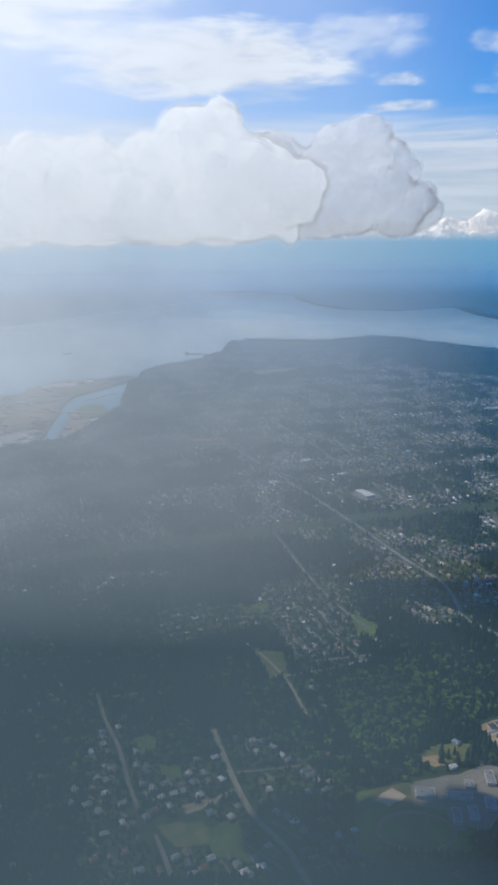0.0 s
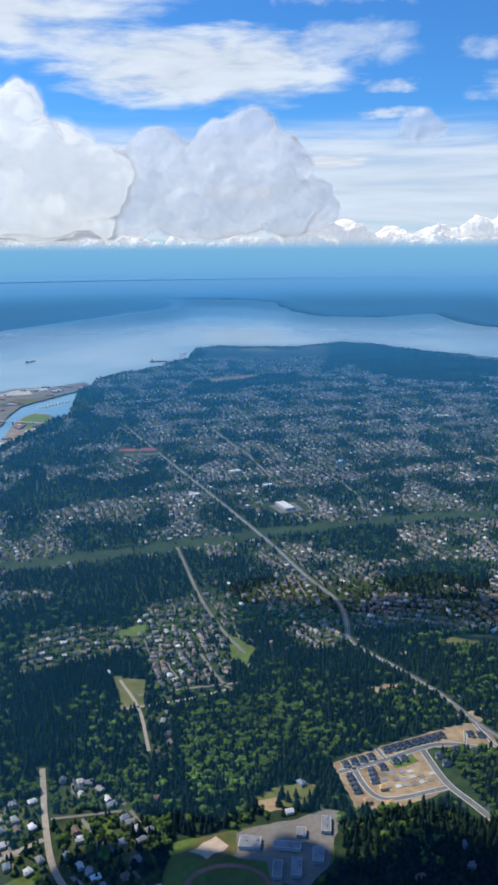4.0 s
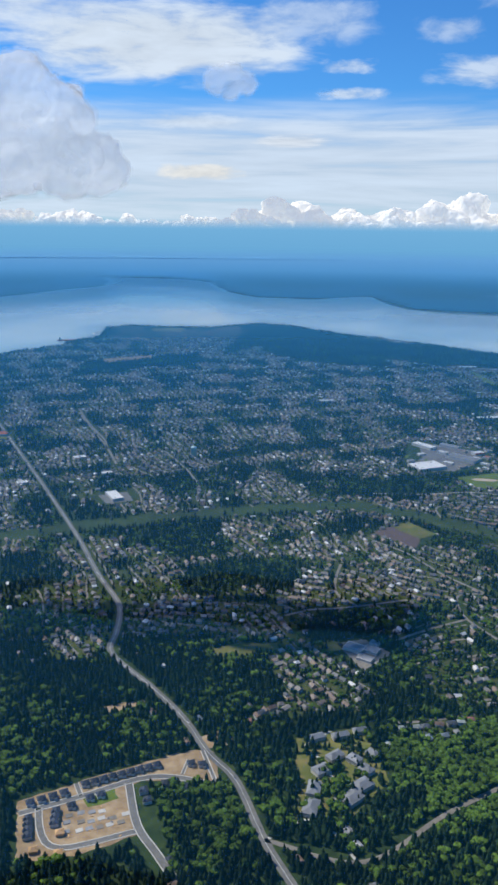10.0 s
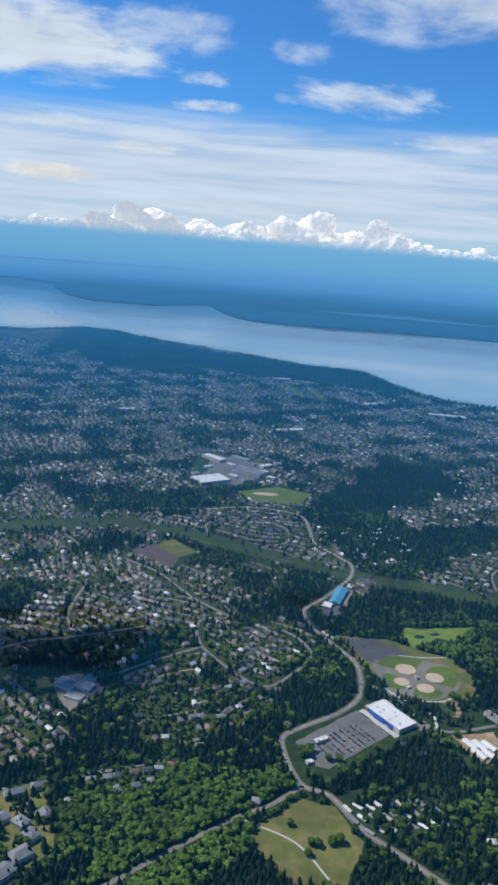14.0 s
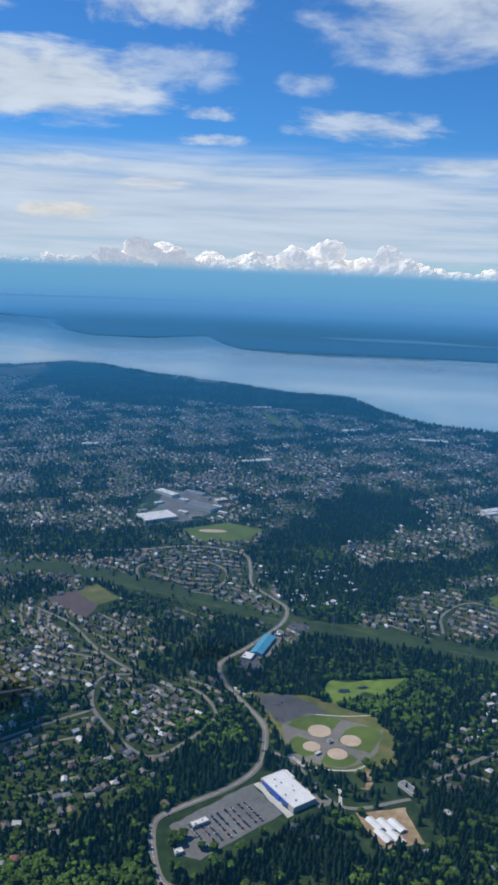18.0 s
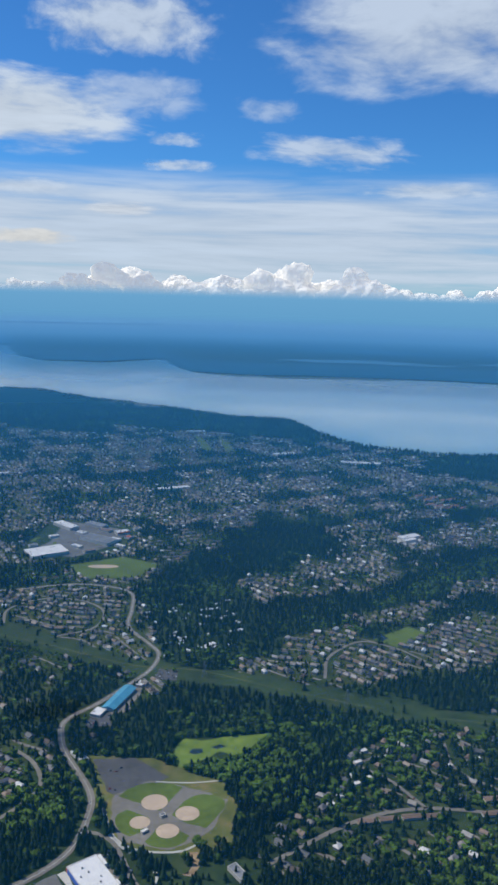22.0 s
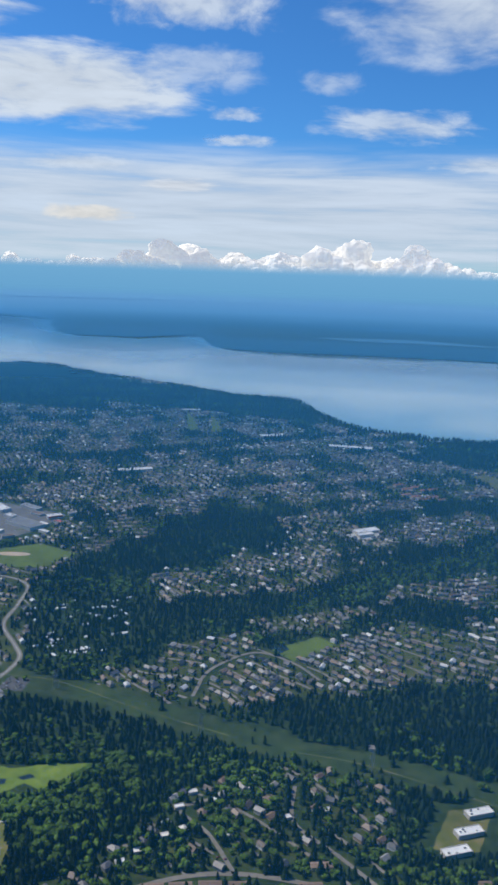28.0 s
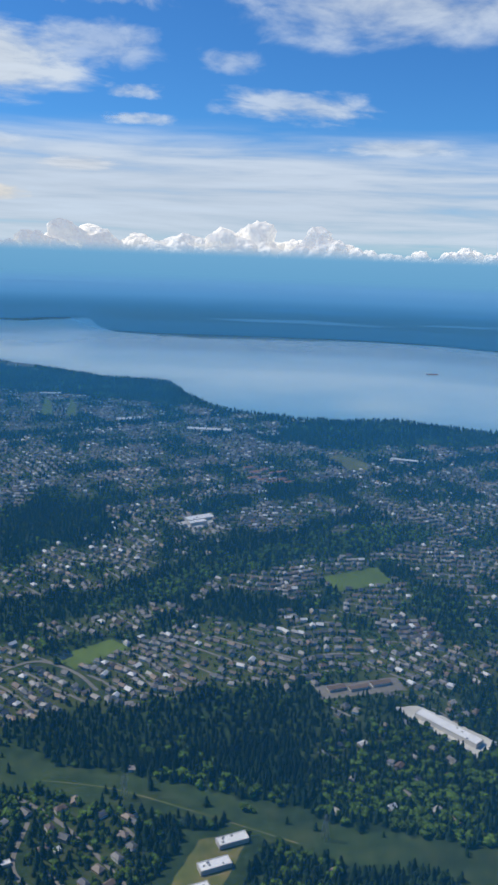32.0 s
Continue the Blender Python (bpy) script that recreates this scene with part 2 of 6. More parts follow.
# Tints painted into the haze sheet: deep blue close by, paler far out.
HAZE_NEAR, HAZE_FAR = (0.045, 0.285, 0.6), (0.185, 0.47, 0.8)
M = {
    "ground": ground_material(),
    "water": water_material(),
    "haze": haze_material(),
    "asphalt": surface("asphalt", [(0.3, (0.13, 0.13, 0.125)), (0.7, (0.2, 0.195, 0.18))], 1.5, 0.9, (0.8, 1.2), 0.15),
    "old_asphalt": surface("worn_asphalt", [(0.3, (0.17, 0.155, 0.13)), (0.7, (0.24, 0.22, 0.185))], 1.2, 0.9, (0.8, 1.2), 0.12),
    "lot": surface("dark_asphalt", [(0.3, (0.07, 0.07, 0.075)), (0.7, (0.11, 0.108, 0.105))], 1.2, 0.9, (0.8, 1.2), 0.2),
    "concrete": surface("concrete", [(0.3, (0.5, 0.48, 0.43)), (0.7, (0.62, 0.6, 0.54))], 2.0, 0.85),
    "pale_road": surface("bleached_road", [(0.3, (0.3, 0.26, 0.2)), (0.7, (0.42, 0.37, 0.29))], 1.2, 0.9, (0.8, 1.15), 0.12),
    "paint": surface("road_paint", [(0.3, (0.7, 0.7, 0.66)), (0.7, (0.8, 0.8, 0.78))], 4.0, 0.7),
    "dirt": surface("bare_soil", [(0.25, (0.23, 0.15, 0.08)), (0.5, (0.37, 0.265, 0.15)), (0.75, (0.5, 0.39, 0.25))], 0.5, 0.95, (0.7, 1.2), 0.12, 0.4, 1.5),
    "sand": surface("infield_clay", [(0.3, (0.5, 0.38, 0.27)), (0.7, (0.6, 0.47, 0.34))], 1.2, 0.95, (0.88, 1.1), 0.4),
    "grass": surface("mown_grass", [(0.3, (0.075, 0.12, 0.018)), (0.7, (0.13, 0.175, 0.03))], 0.8, 0.95, (0.75, 1.3), 0.12, 0.2, 2.0),
    "dry_grass": surface("dry_meadow", [(0.25, (0.075, 0.105, 0.022)), (0.5, (0.135, 0.145, 0.038)), (0.75, (0.24, 0.18, 0.075))], 0.35, 0.95, (0.7, 1.3), 0.06, 0.3, 1.5),
    "corridor": surface("rough_grass", [(0.25, (0.018, 0.04, 0.011)), (0.5, (0.034, 0.06, 0.015)), (0.75, (0.065, 0.082, 0.025))], 0.3, 0.95, (0.7, 1.3), 0.05, 0.3, 1.5),
    "marsh": surface("bright_marsh", [(0.3, (0.1, 0.17, 0.02)), (0.7, (0.2, 0.27, 0.045))], 0.4, 0.95, (0.8, 1.2), 0.15),
    "cinder": surface("dull_cinder", [(0.3, (0.1, 0.075, 0.07)), (0.7, (0.14, 0.1, 0.09))], 0.6, 0.95),
    "track": surface("running_track", [(0.3, (0.26, 0.13, 0.09)), (0.7, (0.32, 0.17, 0.12))], 1.5, 0.9),
    "pond": surface("dark_pond", [(0.3, (0.02, 0.035, 0.04)), (0.7, (0.03, 0.05, 0.05))], 0.6, 0.15, spec=0.5),
    "conifer": surface("conifer_needles", [(0.3, (0.008, 0.022, 0.012)), (0.7, (0.022, 0.044, 0.018))], 2.5, 0.9, (0.55, 1.45), 0.03, 0.6, 6.0, 0.45, spec=0.1),
    "broadleaf": surface("broad_leaves", [(0.3, (0.034, 0.076, 0.012)), (0.7, (0.1, 0.155, 0.024))], 2.5, 0.9, (0.5, 1.5), 0.04, 0.6, 6.0, 0.45, spec=0.1),
    "bark": surface("bark", [(0.3, (0.06, 0.045, 0.03)), (0.7, (0.11, 0.085, 0.06))], 6.0, 0.95),
    "roofs": palette("shingle_roofs", [(0.08, 0.085, 0.09), (0.14, 0.125, 0.11), (0.15, 0.1, 0.07), (0.2, 0.185, 0.17), (0.06, 0.068, 0.08), (0.22, 0.15, 0.1), (0.3, 0.27, 0.23), (0.1, 0.095, 0.095), (0.14, 0.135, 0.14), (0.1, 0.075, 0.06), (0.26, 0.2, 0.15), (0.64, 0.62, 0.59), (0.34, 0.32, 0.29)], 0.6, spec=0.5),
    "walls": palette("painted_walls", [(0.45, 0.41, 0.35), (0.32, 0.28, 0.22), (0.7, 0.68, 0.64), (0.24, 0.24, 0.25), (0.42, 0.33, 0.24), (0.55, 0.5, 0.43)], 0.8),
    "dark_roof": surface("charcoal_shingles", [(0.3, (0.035, 0.045, 0.065)), (0.7, (0.06, 0.07, 0.09))], 3.0, 0.7, spread=0.25, by="object"),
    "white_roof": surface("white_membrane", [(0.3, (0.72, 0.71, 0.68)), (0.7, (0.82, 0.81, 0.79))], 0.8, 0.6, (0.9, 1.05), 0.3),
    "grey_roof": surface("grey_membrane", [(0.3, (0.2, 0.21, 0.22)), (0.7, (0.3, 0.31, 0.32))], 0.8, 0.7, (0.8, 1.1), 0.3, spread=0.15, by="object"),
    "pale_wall": surface("pale_stucco", [(0.3, (0.5, 0.47, 0.42)), (0.7, (0.6, 0.57, 0.52))], 2.0, 0.85, spread=0.15, by="object"),
    "blue_panel": surface("blue_panels", [(0.3, (0.03, 0.1, 0.42)), (0.7, (0.05, 0.14, 0.5))], 2.0, 0.5),
    "teal_roof": surface("teal_metal_roof", [(0.3, (0.07, 0.28, 0.42)), (0.7, (0.1, 0.35, 0.5))], 1.5, 0.5, (0.85, 1.1), 0.5),
    "red_roof": surface("rust_red_roof", [(0.3, (0.45, 0.12, 0.07)), (0.7, (0.55, 0.17, 0.1))], 1.5, 0.7),
    "rust": surface("rust_shingles", [(0.3, (0.3, 0.14, 0.09)), (0.7, (0.4, 0.2, 0.13))], 2.0, 0.75, spread=0.15, by="object"),
    "raw_wood": surface("raw_timber", [(0.3, (0.5, 0.3, 0.13)), (0.7, (0.62, 0.4, 0.2))], 4.0, 0.8),
    "steel": surface("galvanised_steel", [(0.3, (0.3, 0.31, 0.32)), (0.7, (0.4, 0.41, 0.42))], 3.0, 0.5, metal=0.6),
    "tower_paint": surface("pale_teal_paint", [(0.3, (0.42, 0.58, 0.6)), (0.7, (0.5, 0.66, 0.67))], 1.0, 0.5),
    "glass": surface("dark_glass", [(0.3, (0.02, 0.025, 0.03)), (0.7, (0.03, 0.035, 0.04))], 1.0, 0.1, spec=0.5),
    "rubber": surface("tyre_rubber", [(0.3, (0.02, 0.02, 0.02)), (0.7, (0.03, 0.03, 0.03))], 1.0, 0.9),
    "cars": palette("car_paint", [(0.7, 0.7, 0.7), (0.05, 0.05, 0.055), (0.35, 0.36, 0.37), (0.75, 0.75, 0.74), (0.3, 0.03, 0.03), (0.05, 0.09, 0.2), (0.16, 0.16, 0.165)], 0.3, "object", 0.5, (0.98, 1.02)),
    "brown": surface("brown_shingles", [(0.3, (0.2, 0.14, 0.1)), (0.7, (0.28, 0.2, 0.15))], 3.0, 0.75, spread=0.2, by="object"),
    "cloud": surface("cloud_white", [(0.3, (0.6, 0.6, 0.6)), (0.7, (0.68, 0.67, 0.66))], 0.01, 1.0, (0.97, 1.02), 0.004, 0.55, 0.03, spec=0.0),
}

next(q for q in M["cloud"].node_tree.nodes if q.bl_idname == "ShaderNodeBump").inputs["Distance"].default_value = 25.0
# Added warm glow stands in for sunlight scattered through the cloud bank.
glow = M["cloud"].node_tree.nodes["Principled BSDF"]
glow.inputs["Emission Color"].default_value, glow.inputs["Emission Strength"].default_value = (1.0, 0.94, 0.84, 1), 0.5


# ---- plan: land, shores, cover ----
SEA = -11.6
HOME_LAND = [(-2500, -3000), (-900, -200), (-300, 120), (-170, 320), (-122, 392), (-97, 402), (-95, 436), (-88, 470), (-82, 490), (-74, 497), (-77, 515), (-87, 534), (-93, 564), (-92, 597), (-86, 631), (-60, 668), (-40, 702), (-22, 740),
             (-26, 790), (-30, 806), (0, 822), (30, 812), (76, 808), (128, 846), (163, 826), (204, 766), (246, 726), (280, 684), (312, 652), (350, 632), (353, 556), (368, 522), (392, 500),
             (443, 488), (467, 470), (490, 452), (600, 418), (900, 330), (2500, -100), (5200, -800), (5200, -3000)]
FAR_LAND = [(-6000, -500), (-1500, 300), (-600, 760), (-309, 1100), (-260, 1225), (-196, 1359), (-125, 1511), (-124, 1640), (-160, 1800), (-19, 1795), (90, 1650), (91, 1580), (108, 1410),
            (150, 1295), (248, 1275), (338, 1340), (338, 1237), (352, 1122), (417, 1080), (497, 1066), (556, 1048), (657, 1016), (725, 980), (775, 912), (1000, 760), (1700, 420), (6000, -500), (6000, 6000), (-6000, 6000)]
PORT_LAND = [[(-300, 480), (-230, 560), (-173, 577), (-169, 606), (-155, 636), (-125, 645), (-104, 667), (-93, 644), (-97, 634), (-115, 597), (-129, 565), (-129, 541), (-128, 526), (-125, 508), (-124, 484), (-122, 468), (-120, 447), (-122, 424), (-128, 405), (-160, 360)],
             [(-107, 404), (-112, 441), (-112, 461), (-118, 517), (-114, 540), (-101, 534), (-94, 516), (-80, 510), (-75, 498), (-83, 490), (-88, 478), (-91, 458), (-96, 436), (-98, 416), (-99, 402)]]
INLETS = [[(505, 1850), (600, 1800), (720, 1885), (600, 1910)], [(545, 1365), (600, 1310), (750, 1250), (800, 1240), (700, 1352)], [(863, 1280), (910, 1215), (1010, 1250), (960, 1290)], [(-980, 3300), (-700, 3020), (-290, 2780), (-300, 2950), (-700, 3200)]]


def inside(poly, x, y):
    p = np.asarray(poly, float)
    hit = np.zeros(x.shape, bool)
    for (ax, ay), (bx, by) in zip(p, np.roll(p, -1, 0)):
        if ay != by:
            hit ^= ((ay > y) != (by > y)) & (x < (bx - ax) * (y - ay) / (by - ay) + ax)
    return hit


def line_distance(pts, x, y, closed=False):
    p = np.asarray(pts, float)
    best = np.full(x.shape, 1e9)
    ends = list(zip(p, np.roll(p, -1, 0)))
    for a, b in (ends if closed else ends[:-1]):
        d = b - a
        k = np.clip(((x - a[0]) * d[0] + (y - a[1]) * d[1]) / (d @ d), 0, 1)
        best = np.minimum(best, np.hypot(x - a[0] - k * d[0], y - a[1] - k * d[1]))
    return best


def depth_in(poly, x, y):
    d = line_distance(poly, x, y, True)
    return np.where(inside(poly, x, y), d, -d)


WAVES = np.random.RandomState(5).uniform(0, 1, (60, 3))


def soft_noise(x, y, size, k=0, n=9):
    """Smooth noise from -1 to 1 with features of about that size."""
    v = np.zeros(np.shape(x))
    for a, b, c in WAVES[k:k + n]:
        f = (0.5 + 1.2 * b) * 2 * math.pi / size
        v = v + np.sin(f * (x * math.cos(a * 6.28) + y * math.sin(a * 6.28)) + c * 60)
    return v / n ** 0.5 / 1.2


def height(x, y):
    x, y = np.asarray(x, float), np.asarray(y, float)
    wob = 2.5 * soft_noise(x, y, 40, 3)
    home = depth_in(HOME_LAND, x, y) + wob
    z = SEA + np.clip(home / 7.0, -0.25, 1.0) * (-SEA)
    far = depth_in(FAR_LAND, x, y) + 6 * soft_noise(x, y, 130, 7)
    for lake in INLETS:
        far = np.minimum(far, -depth_in(lake, x, y) - 14)
    hills = 5.0 + 1.8 * soft_noise(x, y, 420, 11)
    z = np.maximum(z, SEA + np.clip(far / 45.0, -0.25, 1.0) * hills)
    for flat in PORT_LAND:
        z = np.maximum(z, SEA + np.clip((depth_in(flat, x, y) + 0.5 * wob) / 3.0, -1.0, 1.0) * 0.8)
    return z


WOODS = [
    [(-36, 220), (-16, 238), (3, 240), (3, 220), (-5, 206), (-20, 203), (-36, 203)],
    [(-46, 191), (-25, 188), (-22, 180), (-2, 190), (1, 177), (9, 149), (-6, 139), (-27, 137)],
    [(16, 167), (36, 179), (51, 169), (48, 148), (33, 139), (31, 131), (19, 125), (12, 137), (15, 148)],
    [(39, 186), (65, 196), (70, 165), (63, 155), (48, 148), (40, 142), (28, 159)],
    [(73, 193), (94, 198), (93, 177), (77, 171)],
    [(83, 167), (111, 169), (91, 158), (88, 139), (84, 153)],
    [(67, 150), (84, 153), (89, 139), (81, 130), (75, 131), (70, 141)],
    [(156, 234), (182, 232), (180, 216), (167, 222), (153, 223)],
    [(147, 181), (172, 208), (176, 198), (174, 186), (154, 174), (145, 168)],
    [(153, 173), (152, 166), (154, 159), (139, 152), (122, 141), (115, 142), (115, 160), (131, 165), (138, 171)],
    [(185, 227), (210, 241), (242, 215), (251, 207), (231, 202), (217, 194), (202, 182), (201, 194), (194, 201), (181, 213)],
    [(234, 226), (252, 231), (270, 235), (302, 231), (286, 198), (269, 208), (249, 215)],
    [(199, 308), (217, 307), (232, 285), (224, 271), (198, 277)],
    [(224, 278), (262, 283), (290, 302), (335, 304), (284, 281), (245, 266), (224, 262)],
    [(126, 324), (168, 328), (163, 312), (143, 300)],
    [(70, 241), (104, 247), (102, 226), (75, 226)],
    [(243, 348), (273, 356), (273, 334), (240, 330)],
    [(-80, 501), (-76, 520), (-58, 475), (-28, 459), (-46, 429), (-57, 386), (-63, 350), (-85, 365), (-79, 398), (-70, 423), (-70, 459)],
    [(-83, 313), (-65, 324), (-49, 353), (-29, 339), (-10, 355), (2, 350), (-15, 320), (-36, 307), (-60, 306), (-78, 295)],
    [(51, 264), (65, 276), (86, 279), (82, 264), (76, 255), (52, 255)],
    [(102, 824), (154, 787), (237, 690), (203, 582), (156, 600), (131, 627), (120, 673), (118, 765)],
    [(-6, 600), (65, 636), (88, 600), (35, 568), (3, 556), (-14, 520)],
    [(-27, 240), (-3, 249), (16, 254), (34, 250), (28, 239), (16, 231), (4, 215), (2, 201), (-15, 204), (-26, 199), (-36, 202), (-35, 209), (-28, 224)],
    [(130, 822), (156, 810), (202, 747), (259, 677), (305, 638), (346, 626), (342, 555), (303, 553), (270, 581), (226, 604), (189, 641), (172, 689), (118, 678), (90, 635), (105, 742)],
    [(128, 317), (151, 324), (162, 317), (166, 302), (153, 296), (134, 302), (127, 308)],
    [(201, 311), (217, 325), (238, 356), (254, 357), (259, 333), (233, 311), (219, 293), (207, 272), (202, 282), (199, 296)],
    [(208, 276), (219, 293), (224, 276), (230, 271), (261, 281), (252, 265), (228, 259), (211, 237), (197, 241), (202, 258)],
    [(156, 228), (181, 254), (190, 246), (182, 235), (174, 227), (174, 216), (155, 222)],
    [(260, 696), (316, 639), (362, 604), (357, 566), (310, 583), (274, 579), (246, 592)],
    [(246, 365), (258, 374), (276, 355), (277, 345), (260, 333), (245, 332), (230, 331), (220, 318), (215, 324), (232, 341)],
    [(372, 476), (439, 504), (388, 418), (376, 425), (368, 453)],
    [(222, 277), (236, 282), (254, 286), (272, 285), (292, 300), (301, 312), (347, 329), (338, 310), (307, 299), (288, 288), (287, 280), (310, 272), (282, 274), (271, 277), (249, 275), (235, 266), (223, 266)],
    [(246, 358), (274, 360), (279, 344), (266, 327), (251, 315), (237, 309), (222, 294), (214, 285), (217, 297), (234, 329)],
    [(403, 502), (432, 492), (452, 478), (484, 450), (465, 420), (403, 427), (394, 417), (371, 431), (371, 455)],
    [(291, 298), (311, 301), (335, 316), (368, 319), (379, 317), (363, 306), (334, 297), (314, 294), (297, 292), (291, 289)],
    [(333, 371), (354, 382), (352, 362), (342, 348), (336, 354)],
    [(331, 286), (338, 286), (346, 281), (341, 274), (327, 277)],
    [(308, 274), (320, 273), (323, 266), (316, 262), (304, 266), (293, 265), (281, 267), (286, 271)],
]
ESTATES = [      # outline, street direction in degrees, share of plots built on
    ([(60, 216), (72, 223), (99, 218), (100, 198), (89, 194), (79, 203), (60, 201)], -8, 0.95),
    ([(-2, 216), (24, 222), (31, 196), (25, 172), (13, 167)], -68, 0.85),
    ([(42, 204), (57, 207), (58, 192), (43, 192)], -68, 0.9),
    ([(92, 198), (101, 204), (111, 181), (110, 171), (86, 169), (99, 177)], -60, 0.85),
    ([(97, 241), (155, 237), (153, 224), (131, 217), (99, 209)], -40, 0.9),
    ([(144, 213), (170, 222), (172, 206), (162, 189), (149, 188)], -50, 0.6),
    ([(123, 202), (141, 211), (140, 196), (155, 186), (154, 176), (130, 179)], 25, 0.45),
    ([(117, 168), (137, 168), (135, 160), (122, 153)], 5, 0.6),
    ([(100, 198), (107, 197), (115, 177), (102, 175)], -60, 0.7),
    ([(-34, 152), (-8, 147), (11, 136), (19, 116), (20, 106), (-28, 106)], -60, 0.62),
    ([(8, 165), (14, 167), (17, 149), (10, 149)], -75, 0.6),
    ([(-27, 203), (4, 206), (5, 193), (-22, 180)], 20, 0.8),
    ([(208, 178), (218, 192), (230, 204), (248, 210), (259, 204), (265, 200), (262, 187), (259, 176)], -50, 0.5),
    ([(216, 254), (245, 263), (258, 248), (286, 263), (311, 255), (301, 233), (271, 237), (250, 229), (236, 228), (228, 240)], -45, 0.85),
    ([(229, 203), (243, 204), (255, 185), (251, 167), (203, 174), (203, 180)], -50, 0.4),
    ([(153, 301), (177, 302), (191, 292), (190, 268), (176, 264), (158, 274)], -30, 0.92),
    ([(9, 731), (60, 775), (101, 790), (160, 740), (150, 640), (42, 625)], -30, 0.6),
    ([(148, 202), (163, 218), (171, 206), (166, 198), (159, 190), (150, 189), (145, 198)], -50, 0.85),
    ([(121, 202), (141, 211), (147, 205), (141, 196), (127, 192)], 25, 0.75),
    ([(126, 190), (145, 190), (143, 176), (135, 171), (127, 174)], 10, 0.6),
    ([(116, 167), (137, 170), (136, 165), (125, 162), (124, 156), (121, 156)], 8, 0.8),
    ([(86, 214), (97, 218), (103, 201), (113, 185), (111, 170), (96, 172), (96, 177), (93, 193), (87, 202)], -60, 0.85),
]
ROADS = {        # centre line, width
    "arterial_road": ([(-40, 455), (-13, 390), (15, 324), (38, 268), (49, 238), (57, 219), (58, 205), (58, 195), (68, 181), (75, 170), (80, 159), (85, 151), (89, 137), (93, 127), (97, 117)], 1.5),
    "old_arterial_road": ([(12, 437), (34, 372), (42, 344)], 1.1),
    "ridge_road": ([(8, 262), (14, 238), (19, 219), (26, 200), (31, 190)], 0.9),
    "village_road": ([(-8, 146), (-6, 139), (-4, 132), (0, 121), (6, 112), (10, 102)], 1.1),
    "farm_lane": ([(-12, 121), (-10, 122), (-3, 127)], 1.0),
    "field_lane": ([(-3, 132), (10, 134)], 0.6),
    "lower_lane": ([(2, 178), (8, 166), (12, 151)], 0.7),
    "cross_lane": ([(5, 166), (19, 170), (28, 174)], 0.8),
    "upper_lane": ([(20, 190), (24, 180), (28, 173)], 0.8),
    "valley_road": ([(188, 239), (181, 232), (174, 226), (173, 220), (174, 213), (178, 200), (177, 192), (174, 185), (168, 180), (159, 176), (154, 173), (153, 166), (154, 159), (158, 156), (161, 147), (165, 141), (172, 130)], 1.3),
    "bend_road": ([(140, 306), (158, 305), (176, 307), (188, 303), (194, 296), (193, 284), (191, 272), (195, 261), (197, 254), (194, 246), (188, 239)], 1.2),
    "mall_crescent": ([(158, 280), (159, 290), (168, 296), (179, 293), (185, 284), (182, 273), (172, 269)], 0.8),
    "woods_road": ([(154, 159), (147, 155), (139, 152), (120, 142), (104, 132), (89, 137)], 0.9),
    "loop_road": ([(154, 223), (146, 222), (144, 211), (148, 200), (152, 193), (156, 191), (163, 196), (169, 203), (168, 211), (164, 217)], 0.8),
    "link_road": ([(144, 209), (133, 204), (124, 199)], 0.8),
    "hill_road": ([(130, 262), (139, 251), (146, 235), (154, 223)], 0.8),
    "estate_road": ([(99, 212), (106, 215), (115, 216), (132, 220)], 0.8),
    "estate_crescent": ([(118, 217), (114, 224), (115, 233), (118, 243)], 0.8),
    "east_road": ([(199, 172), (186, 172), (181, 186), (176, 190)], 0.8),
    "terrace_road": ([(205, 176), (222, 183), (236, 184), (252, 178), (262, 170)], 0.9),
    "garden_road": ([(236, 184), (233, 193), (229, 199), (234, 201)], 0.7),
    "long_lane": ([(249, 203), (247, 194), (252, 186), (258, 176)], 0.7),
    "west_lane": ([(-35.1, 159.5), (-30.8, 148.6), (-26.6, 139.3), (-22.8, 127.9), (-20.5, 122.1)], 0.8),
    "yard_lane": ([(-33.6, 157.3), (-26.9, 159.4), (-19.6, 159.9)], 0.6),
    "mill_lane": ([(-16.7, 115.7), (-15.0, 111.7), (-13.0, 106.4)], 0.8),
    "ridge_cross": ([(7.1, 171.4), (17.1, 173.9), (29.5, 176.3)], 0.8),
    "far_street": ([(10.6, 445.8), (21.4, 411.8), (32.2, 382.4), (35.5, 366.6)], 1.0),
    "water_tower_road": ([(61.1, 362.4), (70.6, 336.9), (74.7, 321.8)], 0.9),
    "pond_road": ([(234, 234), (239, 245), (250, 252), (258, 246), (262, 238)], 0.8),
}
CORRIDOR = [(-60, 240), (-32, 250), (1, 261), (34, 273), (61, 281), (100, 290), (131, 293), (156, 278), (180, 256), (199, 243), (217, 236), (237, 221), (256, 211), (274, 202), (291, 190), (320, 176)]
